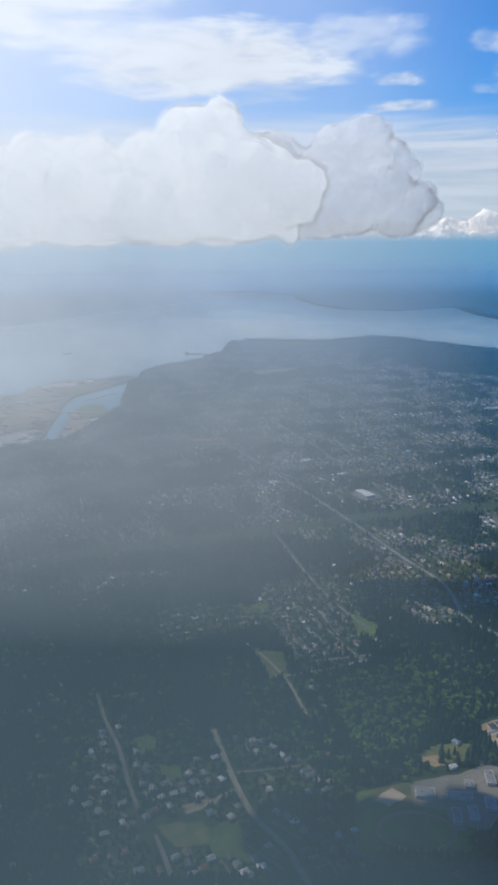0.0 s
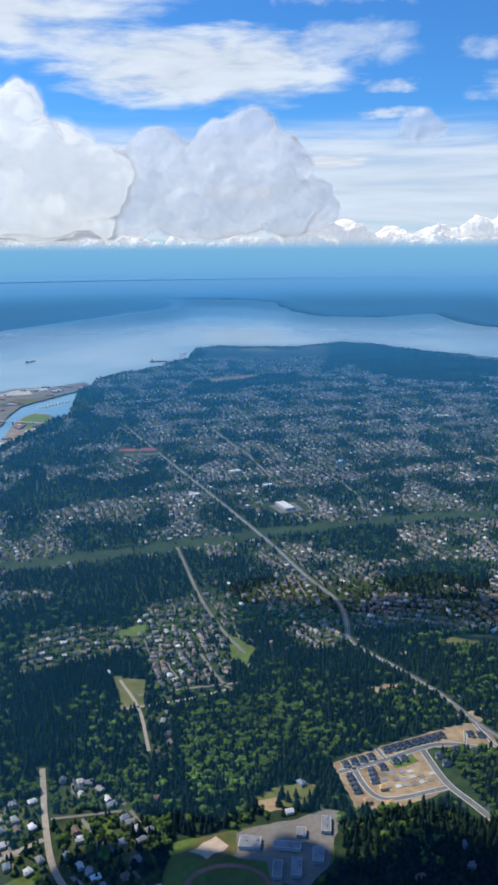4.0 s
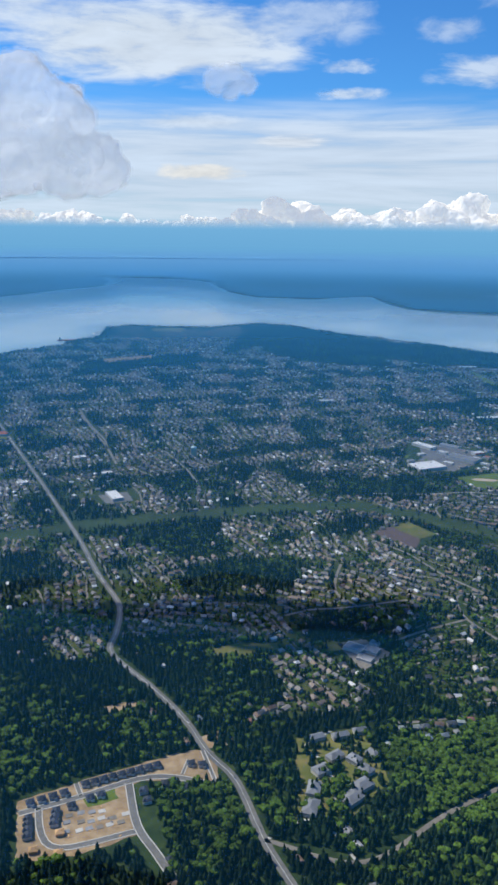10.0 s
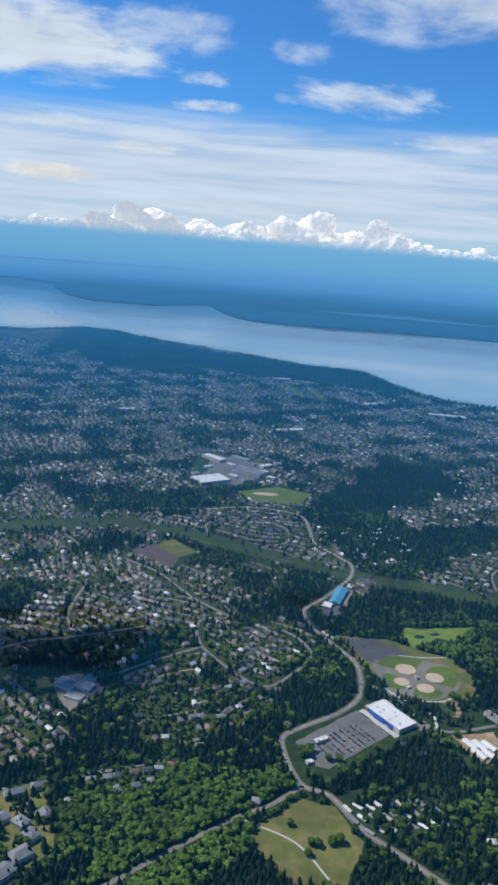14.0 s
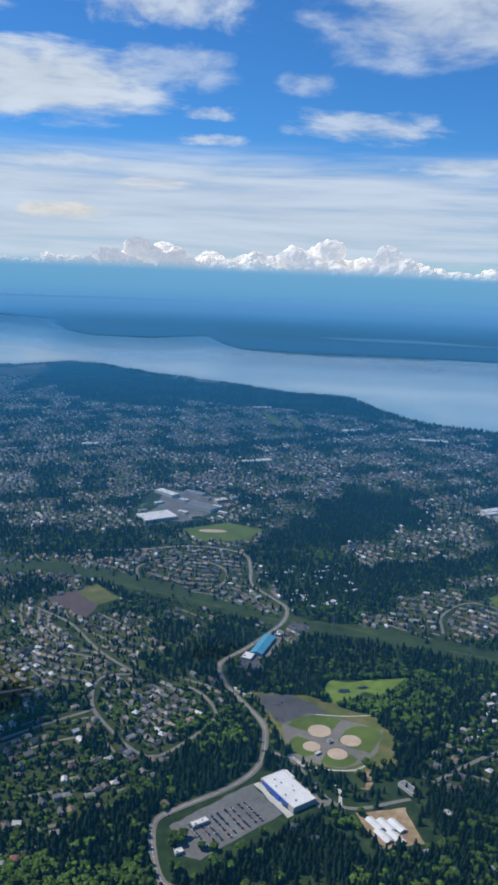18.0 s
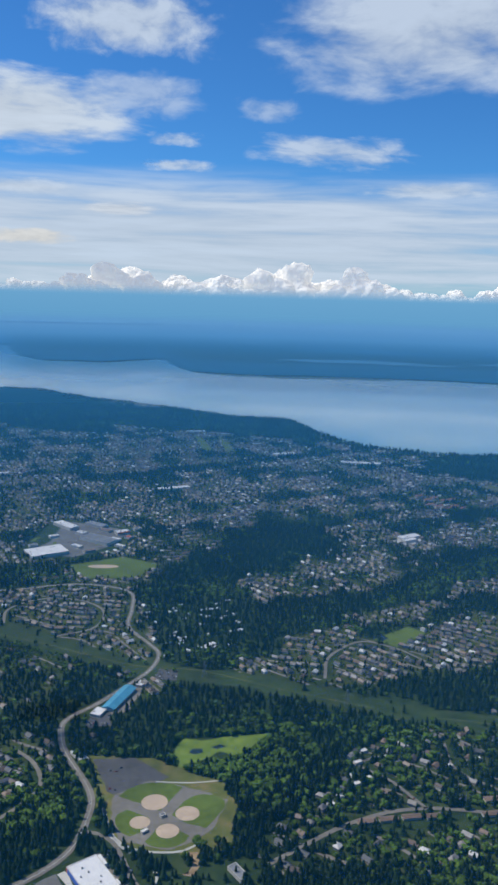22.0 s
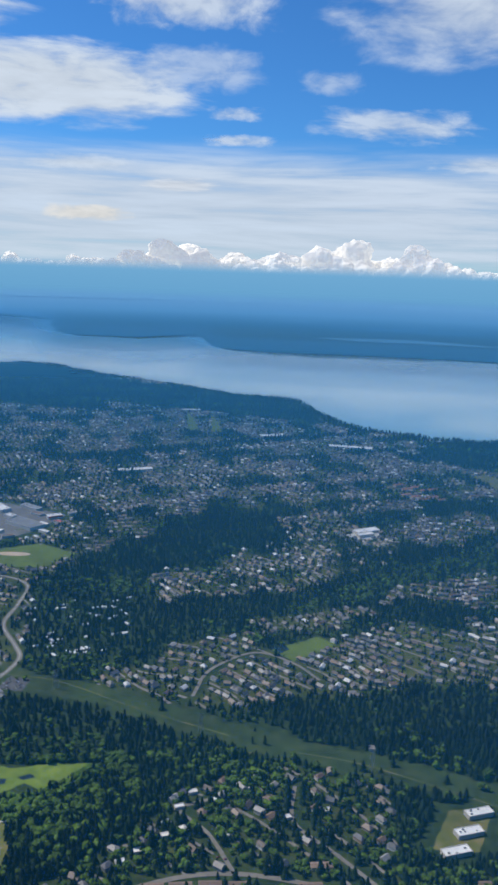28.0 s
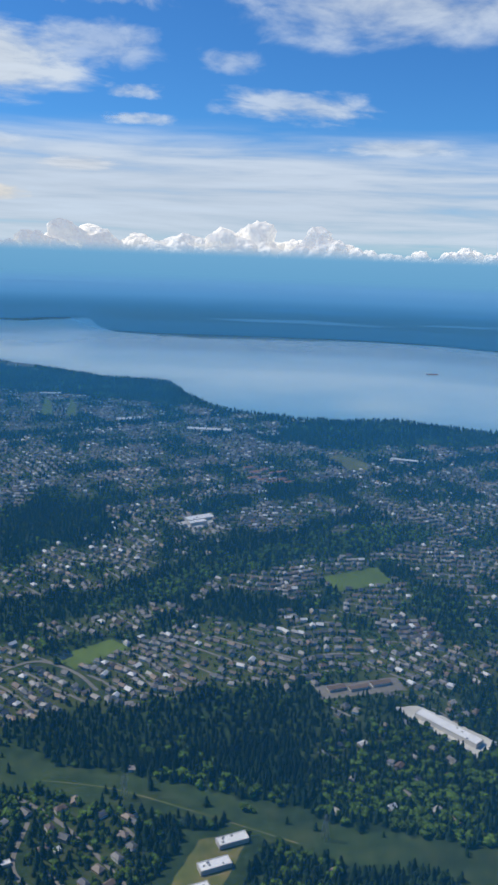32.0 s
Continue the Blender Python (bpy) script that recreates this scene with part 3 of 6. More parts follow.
CLEAR = [        # open ground on which no tree or house grows
    [(47, 148), (63, 155), (80, 161), (84, 151), (70, 150), (75, 131), (72, 130), (68, 137), (60, 134), (50, 133)],
    [(30, 117), (30, 131), (48, 134), (47, 121), (41, 115)], [(27.4, 127.4), (33.7, 130.0), (40.3, 131.5), (44.9, 134.2), (48.3, 133.1), (44.5, 120.0), (40.5, 116.1), (35.6, 116.4), (34.7, 121.5), (29.2, 122.7)],
    [(17, 111), (19, 127), (31, 130), (32, 121), (37, 121), (37, 111)],
    [(32, 137), (38, 140.5), (45, 141), (43, 135), (36, 132)],
    [(153, 173), (172, 183), (179, 184), (184, 172), (174, 167), (158, 159), (155, 164)],
    [(178, 212), (190, 209), (202, 198), (203, 190), (200, 182), (190, 178), (182, 186), (180, 196)],
    [(194, 211), (197, 215), (207, 214), (217, 213), (210, 208), (206, 205), (195, 204)],
    [(178, 226), (186, 240), (192, 238), (186, 226)], [(177.7, 222.4), (180.6, 230.4), (183.3, 227.5), (183.0, 221.8)], [(194.0, 240.8), (196.2, 245.9), (200.4, 244.4), (199.5, 239.3)],
    [(141, 149), (153, 156), (158, 153), (160, 144), (154, 136), (146, 138)],
    [(158, 340), (172, 382), (204, 362), (192, 338), (178, 330)],
    [(176, 325), (194, 331), (206, 321), (197, 310), (180, 312)],
    [(254, 253), (267, 259), (270, 254), (258, 247)],
    [(294, 336), (308, 343), (306, 331), (298, 328)],
    [(325, 284), (343, 288), (343, 277), (326, 274)],
    [(132, 268), (146, 277), (152, 266), (143, 253)],
    [(264, 186), (272, 196), (284, 195), (276, 183), (270, 181)],
    [(106, 198), (116, 201), (122, 193), (114, 185)],
    [(188, 170), (197, 170), (197, 161), (189, 161)],
    [(316, 221), (322, 220), (330, 206), (324, 203)], [(304, 231), (322, 231), (322, 226), (304, 226)],
    [(8, 178), (0, 180), (4, 166), (9, 167)], [(-22, 119), (-8, 121), (-2, 113), (-16, 110)],
    [(-7.9, 116.9), (-2.5, 120.2), (-1.1, 114.0), (0.4, 109.2), (-6.7, 110.7)],
    [(-18.4, 134.2), (-14.2, 134.9), (-13.3, 130.9), (-16.5, 129.7)],
    [(27.0, 200.1), (33.9, 192.0), (31.8, 183.2), (27.5, 186.1)],
    [(-2.2, 202.2), (4.6, 207.3), (4.8, 200.4), (-1.2, 198.2)],
    [(-25.7, 142.9), (-21.5, 144.7), (-18.0, 141.0), (-22.1, 136.7)],
    [(78.6, 195.2), (87.0, 199.0), (96.3, 198.5), (96.0, 194.8), (83.6, 192.2)],
    [(373, 409), (382, 415), (388, 399), (385, 389), (376, 388), (376, 399)],
    [(259, 576), (262, 552), (261, 513), (255, 517)],
    [(273, 566), (275, 542), (273, 508), (268, 513)],
    [(2, 611), (35, 630), (38, 613), (5, 592)],
    [(23, 795), (54, 800), (56, 769), (26, 760)],
    [(58.2, 173.8), (66.8, 176.4), (67.3, 174.7), (60.6, 171.7)],
    [(-34, 398), (-10, 398), (-10, 380), (-34, 380)], [(36, 305), (52, 312), (56, 298), (42, 294)],
]


GROUNDS = [      # leafy grounds of larger buildings, and the share under trees
    ([(94, 141), (96, 163), (111, 167), (113, 150), (104, 141)], 0.3), ([(157, 144), (158, 157), (178, 157), (178, 146), (166, 143)], 0.35), ([(221, 185), (239, 185), (250, 181), (249, 176), (221, 179)], 0.3),
    ([(196, 248), (228, 248), (228, 290), (199, 290)], 0.75), ([(180, 172), (190, 178), (204, 178), (200, 160), (186, 160)], 0.3),
]


def zones(x, y):
    """For points on the plan: share of plots built on, share of ground under trees, street direction."""
    ramp_y = np.clip((y - 195) / 45, 0, 1)
    n1 = soft_noise(x, y, 70, 20)
    ux, uy = x + 3.5 * soft_noise(x, y, 22, 12) + 1.5 * soft_noise(x, y, 8, 36), y + 3.5 * soft_noise(x, y, 22, 28) + 1.5 * soft_noise(x, y, 8, 50)
    built = 0.06 + ramp_y * np.clip(0.5 + 0.35 * n1 + 0.8 * soft_noise(x, y, 28, 44), 0.03, 0.9)
    tree = 1.0 - 0.5 * np.clip(built / 0.85, 0, 1)
    way = np.where(x < 110 + 0.2 * y, -67.6, -35 + 25 * np.sign(soft_noise(x, y, 160, 30)))
    for poly, turn, share in ESTATES:
        k = inside(poly, x, y)
        built, way = np.where(k, share, built), np.where(k, turn, way)
        tree = np.where(k, 0.8 - 0.36 * share, tree)
    for poly in WOODS:
        k = inside(poly, ux, uy)
        built, tree = np.where(k, 0.0, built), np.where(k, 1.0, tree)
    for poly, share in GROUNDS:
        k = inside(poly, x, y)
        built, tree = np.where(k, 0.0, built), np.where(k, share, tree)
    shore = depth_in(HOME_LAND, x, y)
    bluff = shore < 12 + 8 * soft_noise(x, y, 90, 25)
    built, tree = np.where(bluff, 0.0, built), np.where(bluff, 1.0, tree)
    built, tree = np.where(shore < 3, 0.0, built), np.where(shore < 1.5, 0.0, tree)
    for poly in CLEAR:
        k = inside(poly, x, y)
        built, tree = np.where(k, 0.0, built), np.where(k, 0.0, tree)
    k = line_distance(CORRIDOR, x, y) < 4.2 + 1.2 * soft_noise(x, y, 25, 33)
    built, tree = np.where(k, 0.0, built), np.where(k, 0.03, tree)
    for pts, width in ROADS.values():
        d = line_distance(pts, x, y)
        built = np.where(d < width / 2 + 1.1, 0.0, built)
        tree = np.where(d < width / 2 + 0.55, 0.0, tree)
    return built, tree, way


def in_sight(x, y, margin=12):
    """The wedge of land that the walk overlooks."""
    left = x > -0.34 * y - 8 - margin
    right = x < 262 + 0.70 * (y - 97) + margin
    return left & right & (y > 92)


# ---- mesh helpers ----
def quick_mesh(name, verts, faces, mats, index=None, smooth=False):
    """A mesh from numpy arrays; faces is an n x 3 or n x 4 array."""
    me = bpy.data.meshes.new(name)
    verts, faces = np.asarray(verts, np.float32), np.asarray(faces, np.int32)
    me.vertices.add(len(verts))
    me.vertices.foreach_set("co", verts.ravel())
    me.loops.add(faces.size)
    me.loops.foreach_set("vertex_index", faces.ravel())
    me.polygons.add(len(faces))
    me.polygons.foreach_set("loop_start", np.arange(0, faces.size, faces.shape[1], dtype=np.int32))
    for m in mats:
        me.materials.append(m)
    if index is not None:
        me.polygons.foreach_set("material_index", np.asarray(index, np.int32))
    me.polygons.foreach_set("use_smooth", np.full(len(faces), smooth))
    me.update(calc_edges=True)
    return me


def thing(name, label, category, at=(0, 0, 0), turn=0.0, group="", kind=""):
    e = tagged(new(name), label, category, group, kind)
    e.matrix_basis = pose(*at, 0, 0, turn)
    return e


def part(name, bm, material, parent, label=""):
    me = bpy.data.meshes.new(name)
    bm.normal_update()
    bm.to_mesh(me)
    bm.free()
    for m in (material if isinstance(material, (list, tuple)) else [material]):
        me.materials.append(m)
    ob = new(name, me)
    ob.parent = parent
    if label:
        ob["label"] = label
    return ob


def solo(name, bm, material, label, category, at=(0, 0, 0), turn=0.0, group="", kind=""):
    me = bpy.data.meshes.new(name)
    bm.normal_update()
    bm.to_mesh(me)
    bm.free()
    for m in (material if isinstance(material, (list, tuple)) else [material]):
        me.materials.append(m)
    ob = tagged(new(name, me), label, category, group, kind)
    ob.matrix_basis = pose(*at, 0, 0, turn)
    return ob


def box(bm, x0, y0, z0, x1, y1, z1, bevel=0.0):
    r = bmesh.ops.create_cube(bm, size=1.0, matrix=Matrix.LocRotScale(((x0 + x1) / 2, (y0 + y1) / 2, (z0 + z1) / 2), None, (x1 - x0, y1 - y0, z1 - z0)))
    if bevel:
        es = list({e for v in r["verts"] for e in v.link_edges})
        bmesh.ops.bevel(bm, geom=es, offset=bevel, segments=1, affect="EDGES")
    return bm


def block(*args, **kw):
    return box(bmesh.new(), *args, **kw)


def smooth_line(pts, step=1.5):
    p = [Vector((x, y, 0)) for x, y in pts]
    p = [2 * p[0] - p[1]] + p + [2 * p[-1] - p[-2]]
    out = []
    for a, b, c, d in zip(p, p[1:], p[2:], p[3:]):
        k = max(2, int((c - b).length / step))
        for i in range(k):
            t = i / k
            out.append(0.5 * (2 * b + (c - a) * t + (2 * a - 5 * b + 4 * c - d) * t * t + (3 * b - a - 3 * c + d) * t ** 3))
    out.append(p[-2])
    return out


def strip(bm, pts, width, z, shift=0.0, thick=0.03):
    """A ribbon with thickness along a smooth line."""
    line = smooth_line(pts)
    rows = []
    for i, v in enumerate(line):
        d = (line[min(i + 1, len(line) - 1)] - line[max(i - 1, 0)]).normalized()
        s = Vector((-d.y, d.x, 0))
        h = float(height(v.x, v.y)) + z
        l, r = v + s * (shift + width / 2), v + s * (shift - width / 2)
        rows.append([bm.verts.new((l.x, l.y, h - thick)), bm.verts.new((l.x, l.y, h)), bm.verts.new((r.x, r.y, h)), bm.verts.new((r.x, r.y, h - thick))])
    for a, b in zip(rows, rows[1:]):
        for i in range(3):
            bm.faces.new((a[i], a[i + 1], b[i + 1], b[i]))
    return bm


def patch(name, poly, material, z, label, category, wobble=0.35, parent=None):
    """A low plate of open ground with an uneven rim."""
    rnd = random.Random(len(poly) * 31 + int(poly[0][0]))
    p = [Vector((*v, 0)) for v in poly]
    rim = []
    for a, b in zip(p, p[1:] + p[:1]):
        k = max(1, int((b - a).length / 1.2))
        for i in range(k):
            v = a.lerp(b, i / k)
            rim.append((v.x + rnd.uniform(-wobble, wobble), v.y + rnd.uniform(-wobble, wobble)))
    bm = bmesh.new()
    top = [bm.verts.new((x, y, z)) for x, y in rim]
    low = [bm.verts.new((x, y, -0.05)) for x, y in rim]
    f = bm.faces.new(top)
    if f.normal.z < 0:
        f.normal_flip()
    bm.normal_update()
    for i in range(len(top)):
        j = (i + 1) % len(top)
        bm.faces.new((top[i], low[i], low[j], top[j]))
    bmesh.ops.recalc_face_normals(bm, faces=bm.faces)
    return solo(name, bm, material, label, category, kind="structure")


# ---- ground, sea, haze ----
def axis(fine0, fine1, step, end0, end1, grow=1.12):
    v = list(np.arange(fine0, fine1 + 0.1, step))
    s = step
    while v[-1] < end1:
        s = min(s * grow, 160)
        v.append(v[-1] + s)
    s = step
    while v[0] > end0:
        s = min(s * grow, 160)
        v.insert(0, v[0] - s)
    return np.array(v)


gx, gy = axis(-190, 560, 3.0, -5200, 5200), axis(90, 830, 3.0, -3200, 5400, 1.05)
GX, GY = np.meshgrid(gx, gy)
GZ = height(GX, GY)
nx, ny = len(gx), len(gy)
ii = (np.arange(ny - 1)[:, None] * nx + np.arange(nx - 1)[None]).ravel()
me = quick_mesh("ground", np.stack([GX.ravel(), GY.ravel(), GZ.ravel()], 1), np.stack([ii, ii + 1, ii + nx + 1, ii + nx], 1), [M["ground"]], smooth=True)
built_at = me.attributes.new("built", "FLOAT", "POINT")
built_at.data.foreach_set("value", np.where(GY.ravel() < 900, np.clip(zones(GX.ravel(), GY.ravel())[0], 0, 1), 0.0).astype(np.float32))
tagged(new("ground", me), "wooded suburban land with lawns, soil and far hazy shores", "ground", kind="structure")
bm = bmesh.new()
bmesh.ops.create_grid(bm, x_segments=40, y_segments=40, size=5600, matrix=Matrix.Translation((0, 600, SEA)))
solo("water", bm, M["water"], "calm grey-blue sea water of a wide sound", "water", kind="structure")
# The haze is painted as opacity: more over the wooded land than over the open water, growing with the way out from the
# flight line.
hx, hy = axis(-400, 700, 22.0, -5200, 5200, 1.1), axis(60, 1100, 18.0, -3200, 5400, 1.06)
HX, HY = np.meshgrid(hx, hy)
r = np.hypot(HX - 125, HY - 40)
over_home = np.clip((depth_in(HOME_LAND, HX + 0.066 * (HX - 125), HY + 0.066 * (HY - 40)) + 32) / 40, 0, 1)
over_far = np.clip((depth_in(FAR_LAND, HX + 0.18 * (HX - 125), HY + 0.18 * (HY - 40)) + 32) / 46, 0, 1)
haze_cover = 0.66 * (1 - np.exp(-(r / 575) ** 2.0))
haze_cover *= 1 - 0.2 * over_far * np.exp(-((r - 1120) / 380) ** 2)
density = haze_cover * (0.35 + 0.65 * np.maximum(over_home, over_far)) + 0.36 * (1 - np.exp(-(r / 1600) ** 5)) + 0.025
nx, ny = len(hx), len(hy)
ii = (np.arange(ny - 1)[:, None] * nx + np.arange(nx - 1)[None]).ravel()
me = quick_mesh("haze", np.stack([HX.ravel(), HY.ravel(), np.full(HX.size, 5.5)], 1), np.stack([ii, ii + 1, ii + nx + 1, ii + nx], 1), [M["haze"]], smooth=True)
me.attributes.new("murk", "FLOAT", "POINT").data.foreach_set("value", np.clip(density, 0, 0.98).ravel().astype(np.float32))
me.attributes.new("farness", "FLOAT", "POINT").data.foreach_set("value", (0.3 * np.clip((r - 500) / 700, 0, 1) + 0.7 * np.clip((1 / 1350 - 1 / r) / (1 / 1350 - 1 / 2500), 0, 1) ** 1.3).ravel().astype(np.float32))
tagged(new("haze", me), "translucent sheet with blue distance haze painted in, over land and sea", "haze", kind="structure")

# ---- roads and open ground ----
patch("grass", [(x, y) for x, y in [(-60, 244), (1, 265), (61, 285), (100, 294), (131, 297), (159, 281), (183, 259), (202, 246), (219, 239), (239, 224), (258, 214), (276, 205), (293, 193), (320, 180),
      (318, 172), (289, 187), (272, 199), (254, 208), (235, 218), (215, 233), (196, 240), (177, 253), (153, 275), (131, 289), (100, 286), (61, 277), (1, 257), (-60, 236)]], M["corridor"], 0.03,
      "rough grass strip cleared under a power line", "grass", 0.9)
for road_name, (pts, width) in ROADS.items():
    bm = strip(bmesh.new(), pts, width, 0.07)
    worn = width < 1.4
    pale = road_name in ("village_road", "farm_lane", "lower_lane", "cross_lane")
    solo("road", bm, M["pale_road" if pale else "old_asphalt" if worn else "asphalt"], "pale sun-bleached concrete village road" if pale else "worn grey asphalt road between trees and houses" if worn else "wide grey asphalt road with a pale centre line", "road", kind="structure")
for key in ("arterial_road", "valley_road", "bend_road"):
    solo("lane_line", strip(bmesh.new(), ROADS[key][0], 0.05, 0.085, thick=0.01), M["paint"], "pale painted line along the middle of a road", "road marking", kind="structure")
for k, pts in enumerate(([(150, 278), (170, 264), (190, 249), (206, 243), (222, 231), (240, 219)], [(250, 213), (262, 208), (275, 199), (287, 190)], [(233, 219), (238, 215), (244, 213)])):
    solo("footpath", strip(bmesh.new(), pts, 0.22, 0.06), M["dry_grass"], "narrow worn track through rough grass", "path", kind="structure")


# ---- houses ----
def house_arrays(x, y, turn, w, d, h, rise, hip, ground):
    """Walls and roofs of many houses as quads; the roofs' ends are hipped or plain gables."""
    n = len(x)
    c, s = np.cos(turn), np.sin(turn)

    def place(u, v, z):
        return np.stack([x + u * c - v * s, y + u * s + v * c, ground + z], 1)
    o = 0.09
    zero = np.zeros(n)
    corners = [(-1, -1), (1, -1), (1, 1), (-1, 1)]
    pts = [place(a * w / 2, b * d / 2, zero - 0.05) for a, b in corners] + [place(a * w / 2, b * d / 2, h) for a, b in corners]
    pts += [place(a * (w / 2 + o), b * (d / 2 + o), h - 0.02) for a, b in corners]
    ridge = w / 2 + o - hip * (d / 2)
    pts += [place(-ridge, zero, h + rise), place(ridge, zero, h + rise)]
    v = np.stack(pts, 1).reshape(-1, 3)
    q = np.array([(0, 1, 5, 4), (1, 2, 6, 5), (2, 3, 7, 6), (3, 0, 4, 7), (8, 9, 13, 12), (10, 11, 12, 13), (9, 10, 13, 13), (11, 8, 12, 12)])
    f = (q[None] + 14 * np.arange(n)[:, None, None]).reshape(-1, 4)
    return v, f, np.tile([1, 1, 1, 1, 0, 0, 0, 0], n)


def tidy(name, v, f, index, mats):
    """Quads with a doubled last corner become triangles."""
    me = bpy.data.meshes.new(name)
    me.from_pydata(v.tolist(), [], [(a, b, c) if c == d else (a, b, c, d) for a, b, c, d in f.tolist()])
    for m in mats:
        me.materials.append(m)
    me.polygons.foreach_set("material_index", index.astype(np.int32))
    me.update()
    return me


rs = np.random.RandomState(11)


def sway(p):
    """Bends straight rows into gently winding ones."""
    return p + 3.6 * np.stack([soft_noise(p[:, 0], p[:, 1], 46, 2), soft_noise(p[:, 0], p[:, 1], 46, 15)], 1)


def plots(way, x0, x1, y0, y1, street=6.6, plot=2.05):
    """Plots in two rows along parallel streets that run in one direction."""
    a = radians(way)
    u, v = np.array([math.cos(a), math.sin(a)]), np.array([-math.sin(a), math.cos(a)])
    c = np.array([(x0 + x1) / 2, (y0 + y1) / 2])
    r = math.hypot(x1 - x0, y1 - y0) / 2
    out = []
    for k in range(int(-r / street), int(r / street) + 1):
        for side in (-1, 1):
            t = np.arange(-r, r, plot) + rs.uniform(-0.5, 0.5, len(np.arange(-r, r, plot)))
            off = k * street + side * 1.75 + rs.uniform(-0.35, 0.35, len(t))
            out.append(c + t[:, None] * u + off[:, None] * v)
    p = sway(np.concatenate(out))
    return p[(p[:, 0] > x0) & (p[:, 0] < x1) & (p[:, 1] > y0) & (p[:, 1] < y1)]


def keep_apart(p, cell):
    seen, keep = set(), []
    for i, (x, y) in enumerate(p):
        key = (int(x // cell), int(y // cell))
        near = any((key[0] + a, key[1] + b) in seen for a in (-1, 0, 1) for b in (-1, 0, 1)) if cell > 1.2 else key in seen
        if not near:
            seen.add(key)
            keep.append(i)
    return np.array(keep)


def street_quads(way, x0, x1, y0, y1, street=6.6, step=2.0, wide=0.62):
    """Street surfaces between the rows of plots that run in one direction."""
    a = radians(way)
    u, v = np.array([math.cos(a), math.sin(a)]), np.array([-math.sin(a), math.cos(a)])
    c = np.array([(x0 + x1) / 2, (y0 + y1) / 2])
    r = math.hypot(x1 - x0, y1 - y0) / 2
    t = np.arange(-r, r, step)
    K, T = np.meshgrid(np.arange(int(-r / street), int(r / street) + 1) * street, t)
    p0 = c + T.ravel()[:, None] * u + K.ravel()[:, None] * v
    p = sway(p0)
    k = (p[:, 0] > x0) & (p[:, 0] < x1) & (p[:, 1] > y0) & (p[:, 1] < y1) & in_sight(p[:, 0], p[:, 1])
    p0, p = p0[k], p[k]
    b, _, w = zones(p[:, 0], p[:, 1])
    p = p0[(np.abs(w - way) < 0.1) & (b > 0.3)]
    q = np.stack([p - u * step / 2 - v * wide / 2, p + u * step / 2 - v * wide / 2, p + u * step / 2 + v * wide / 2, p - u * step / 2 + v * wide / 2], 1).reshape(-1, 2)
    q = sway(q)
    return np.column_stack([q, height(q[:, 0], q[:, 1]) + 0.05])


houses, turns, street_rows = [], [], []
for way in sorted({-67.6, -35 + 25.0, -35 - 25.0, *[float(e[1]) for e in ESTATES]}):
    p = plots(way, -190, 560, 100, 830)
    p = p[in_sight(p[:, 0], p[:, 1])]
    b, _, w = zones(p[:, 0], p[:, 1])
    k = (np.abs(w - way) < 0.1) & (rs.uniform(0, 1, len(p)) < b)
    houses.append(p[k])
    street_rows.append(street_quads(way, -190, 560, 100, 830))
    turns.append(np.full(k.sum(), radians(way)))
houses, turns = np.concatenate(houses), np.concatenate(turns)
sq = np.concatenate(street_rows)
tagged(new("residential_streets", quick_mesh("residential_streets", sq, np.arange(len(sq)).reshape(-1, 4), [M["old_asphalt"]])), "narrow grey residential streets between rows of houses", "road", kind="structure")
order = np.argsort(houses[:, 1])
houses, turns = houses[order], turns[order]
keep = keep_apart(houses, 0.85)
houses, turns = houses[keep], turns[keep] + rs.normal(0, 0.16, len(keep)) + rs.choice([0, math.pi / 2], len(keep), p=[0.65, 0.35])
HN = len(houses)
hw, hd = rs.uniform(1.15, 1.7, HN), rs.uniform(0.9, 1.2, HN)
hh, hr, hip = rs.uniform(0.42, 0.72, HN), rs.uniform(0.28, 0.45, HN), rs.choice([0.0, 0.95], HN, p=[0.55, 0.45])
gz = height(houses[:, 0], houses[:, 1])
near = np.zeros(HN, bool)
near[:300] = True
far = ~near
v, f, idx = house_arrays(houses[far, 0], houses[far, 1], turns[far], hw[far], hd[far], hh[far], hr[far], hip[far], gz[far])
tagged(new("distant_houses", tidy("distant_houses", v, f, idx, [M["roofs"], M["walls"]])), "hundreds of small grey-roofed family houses along suburban streets", "houses", kind="stuff")


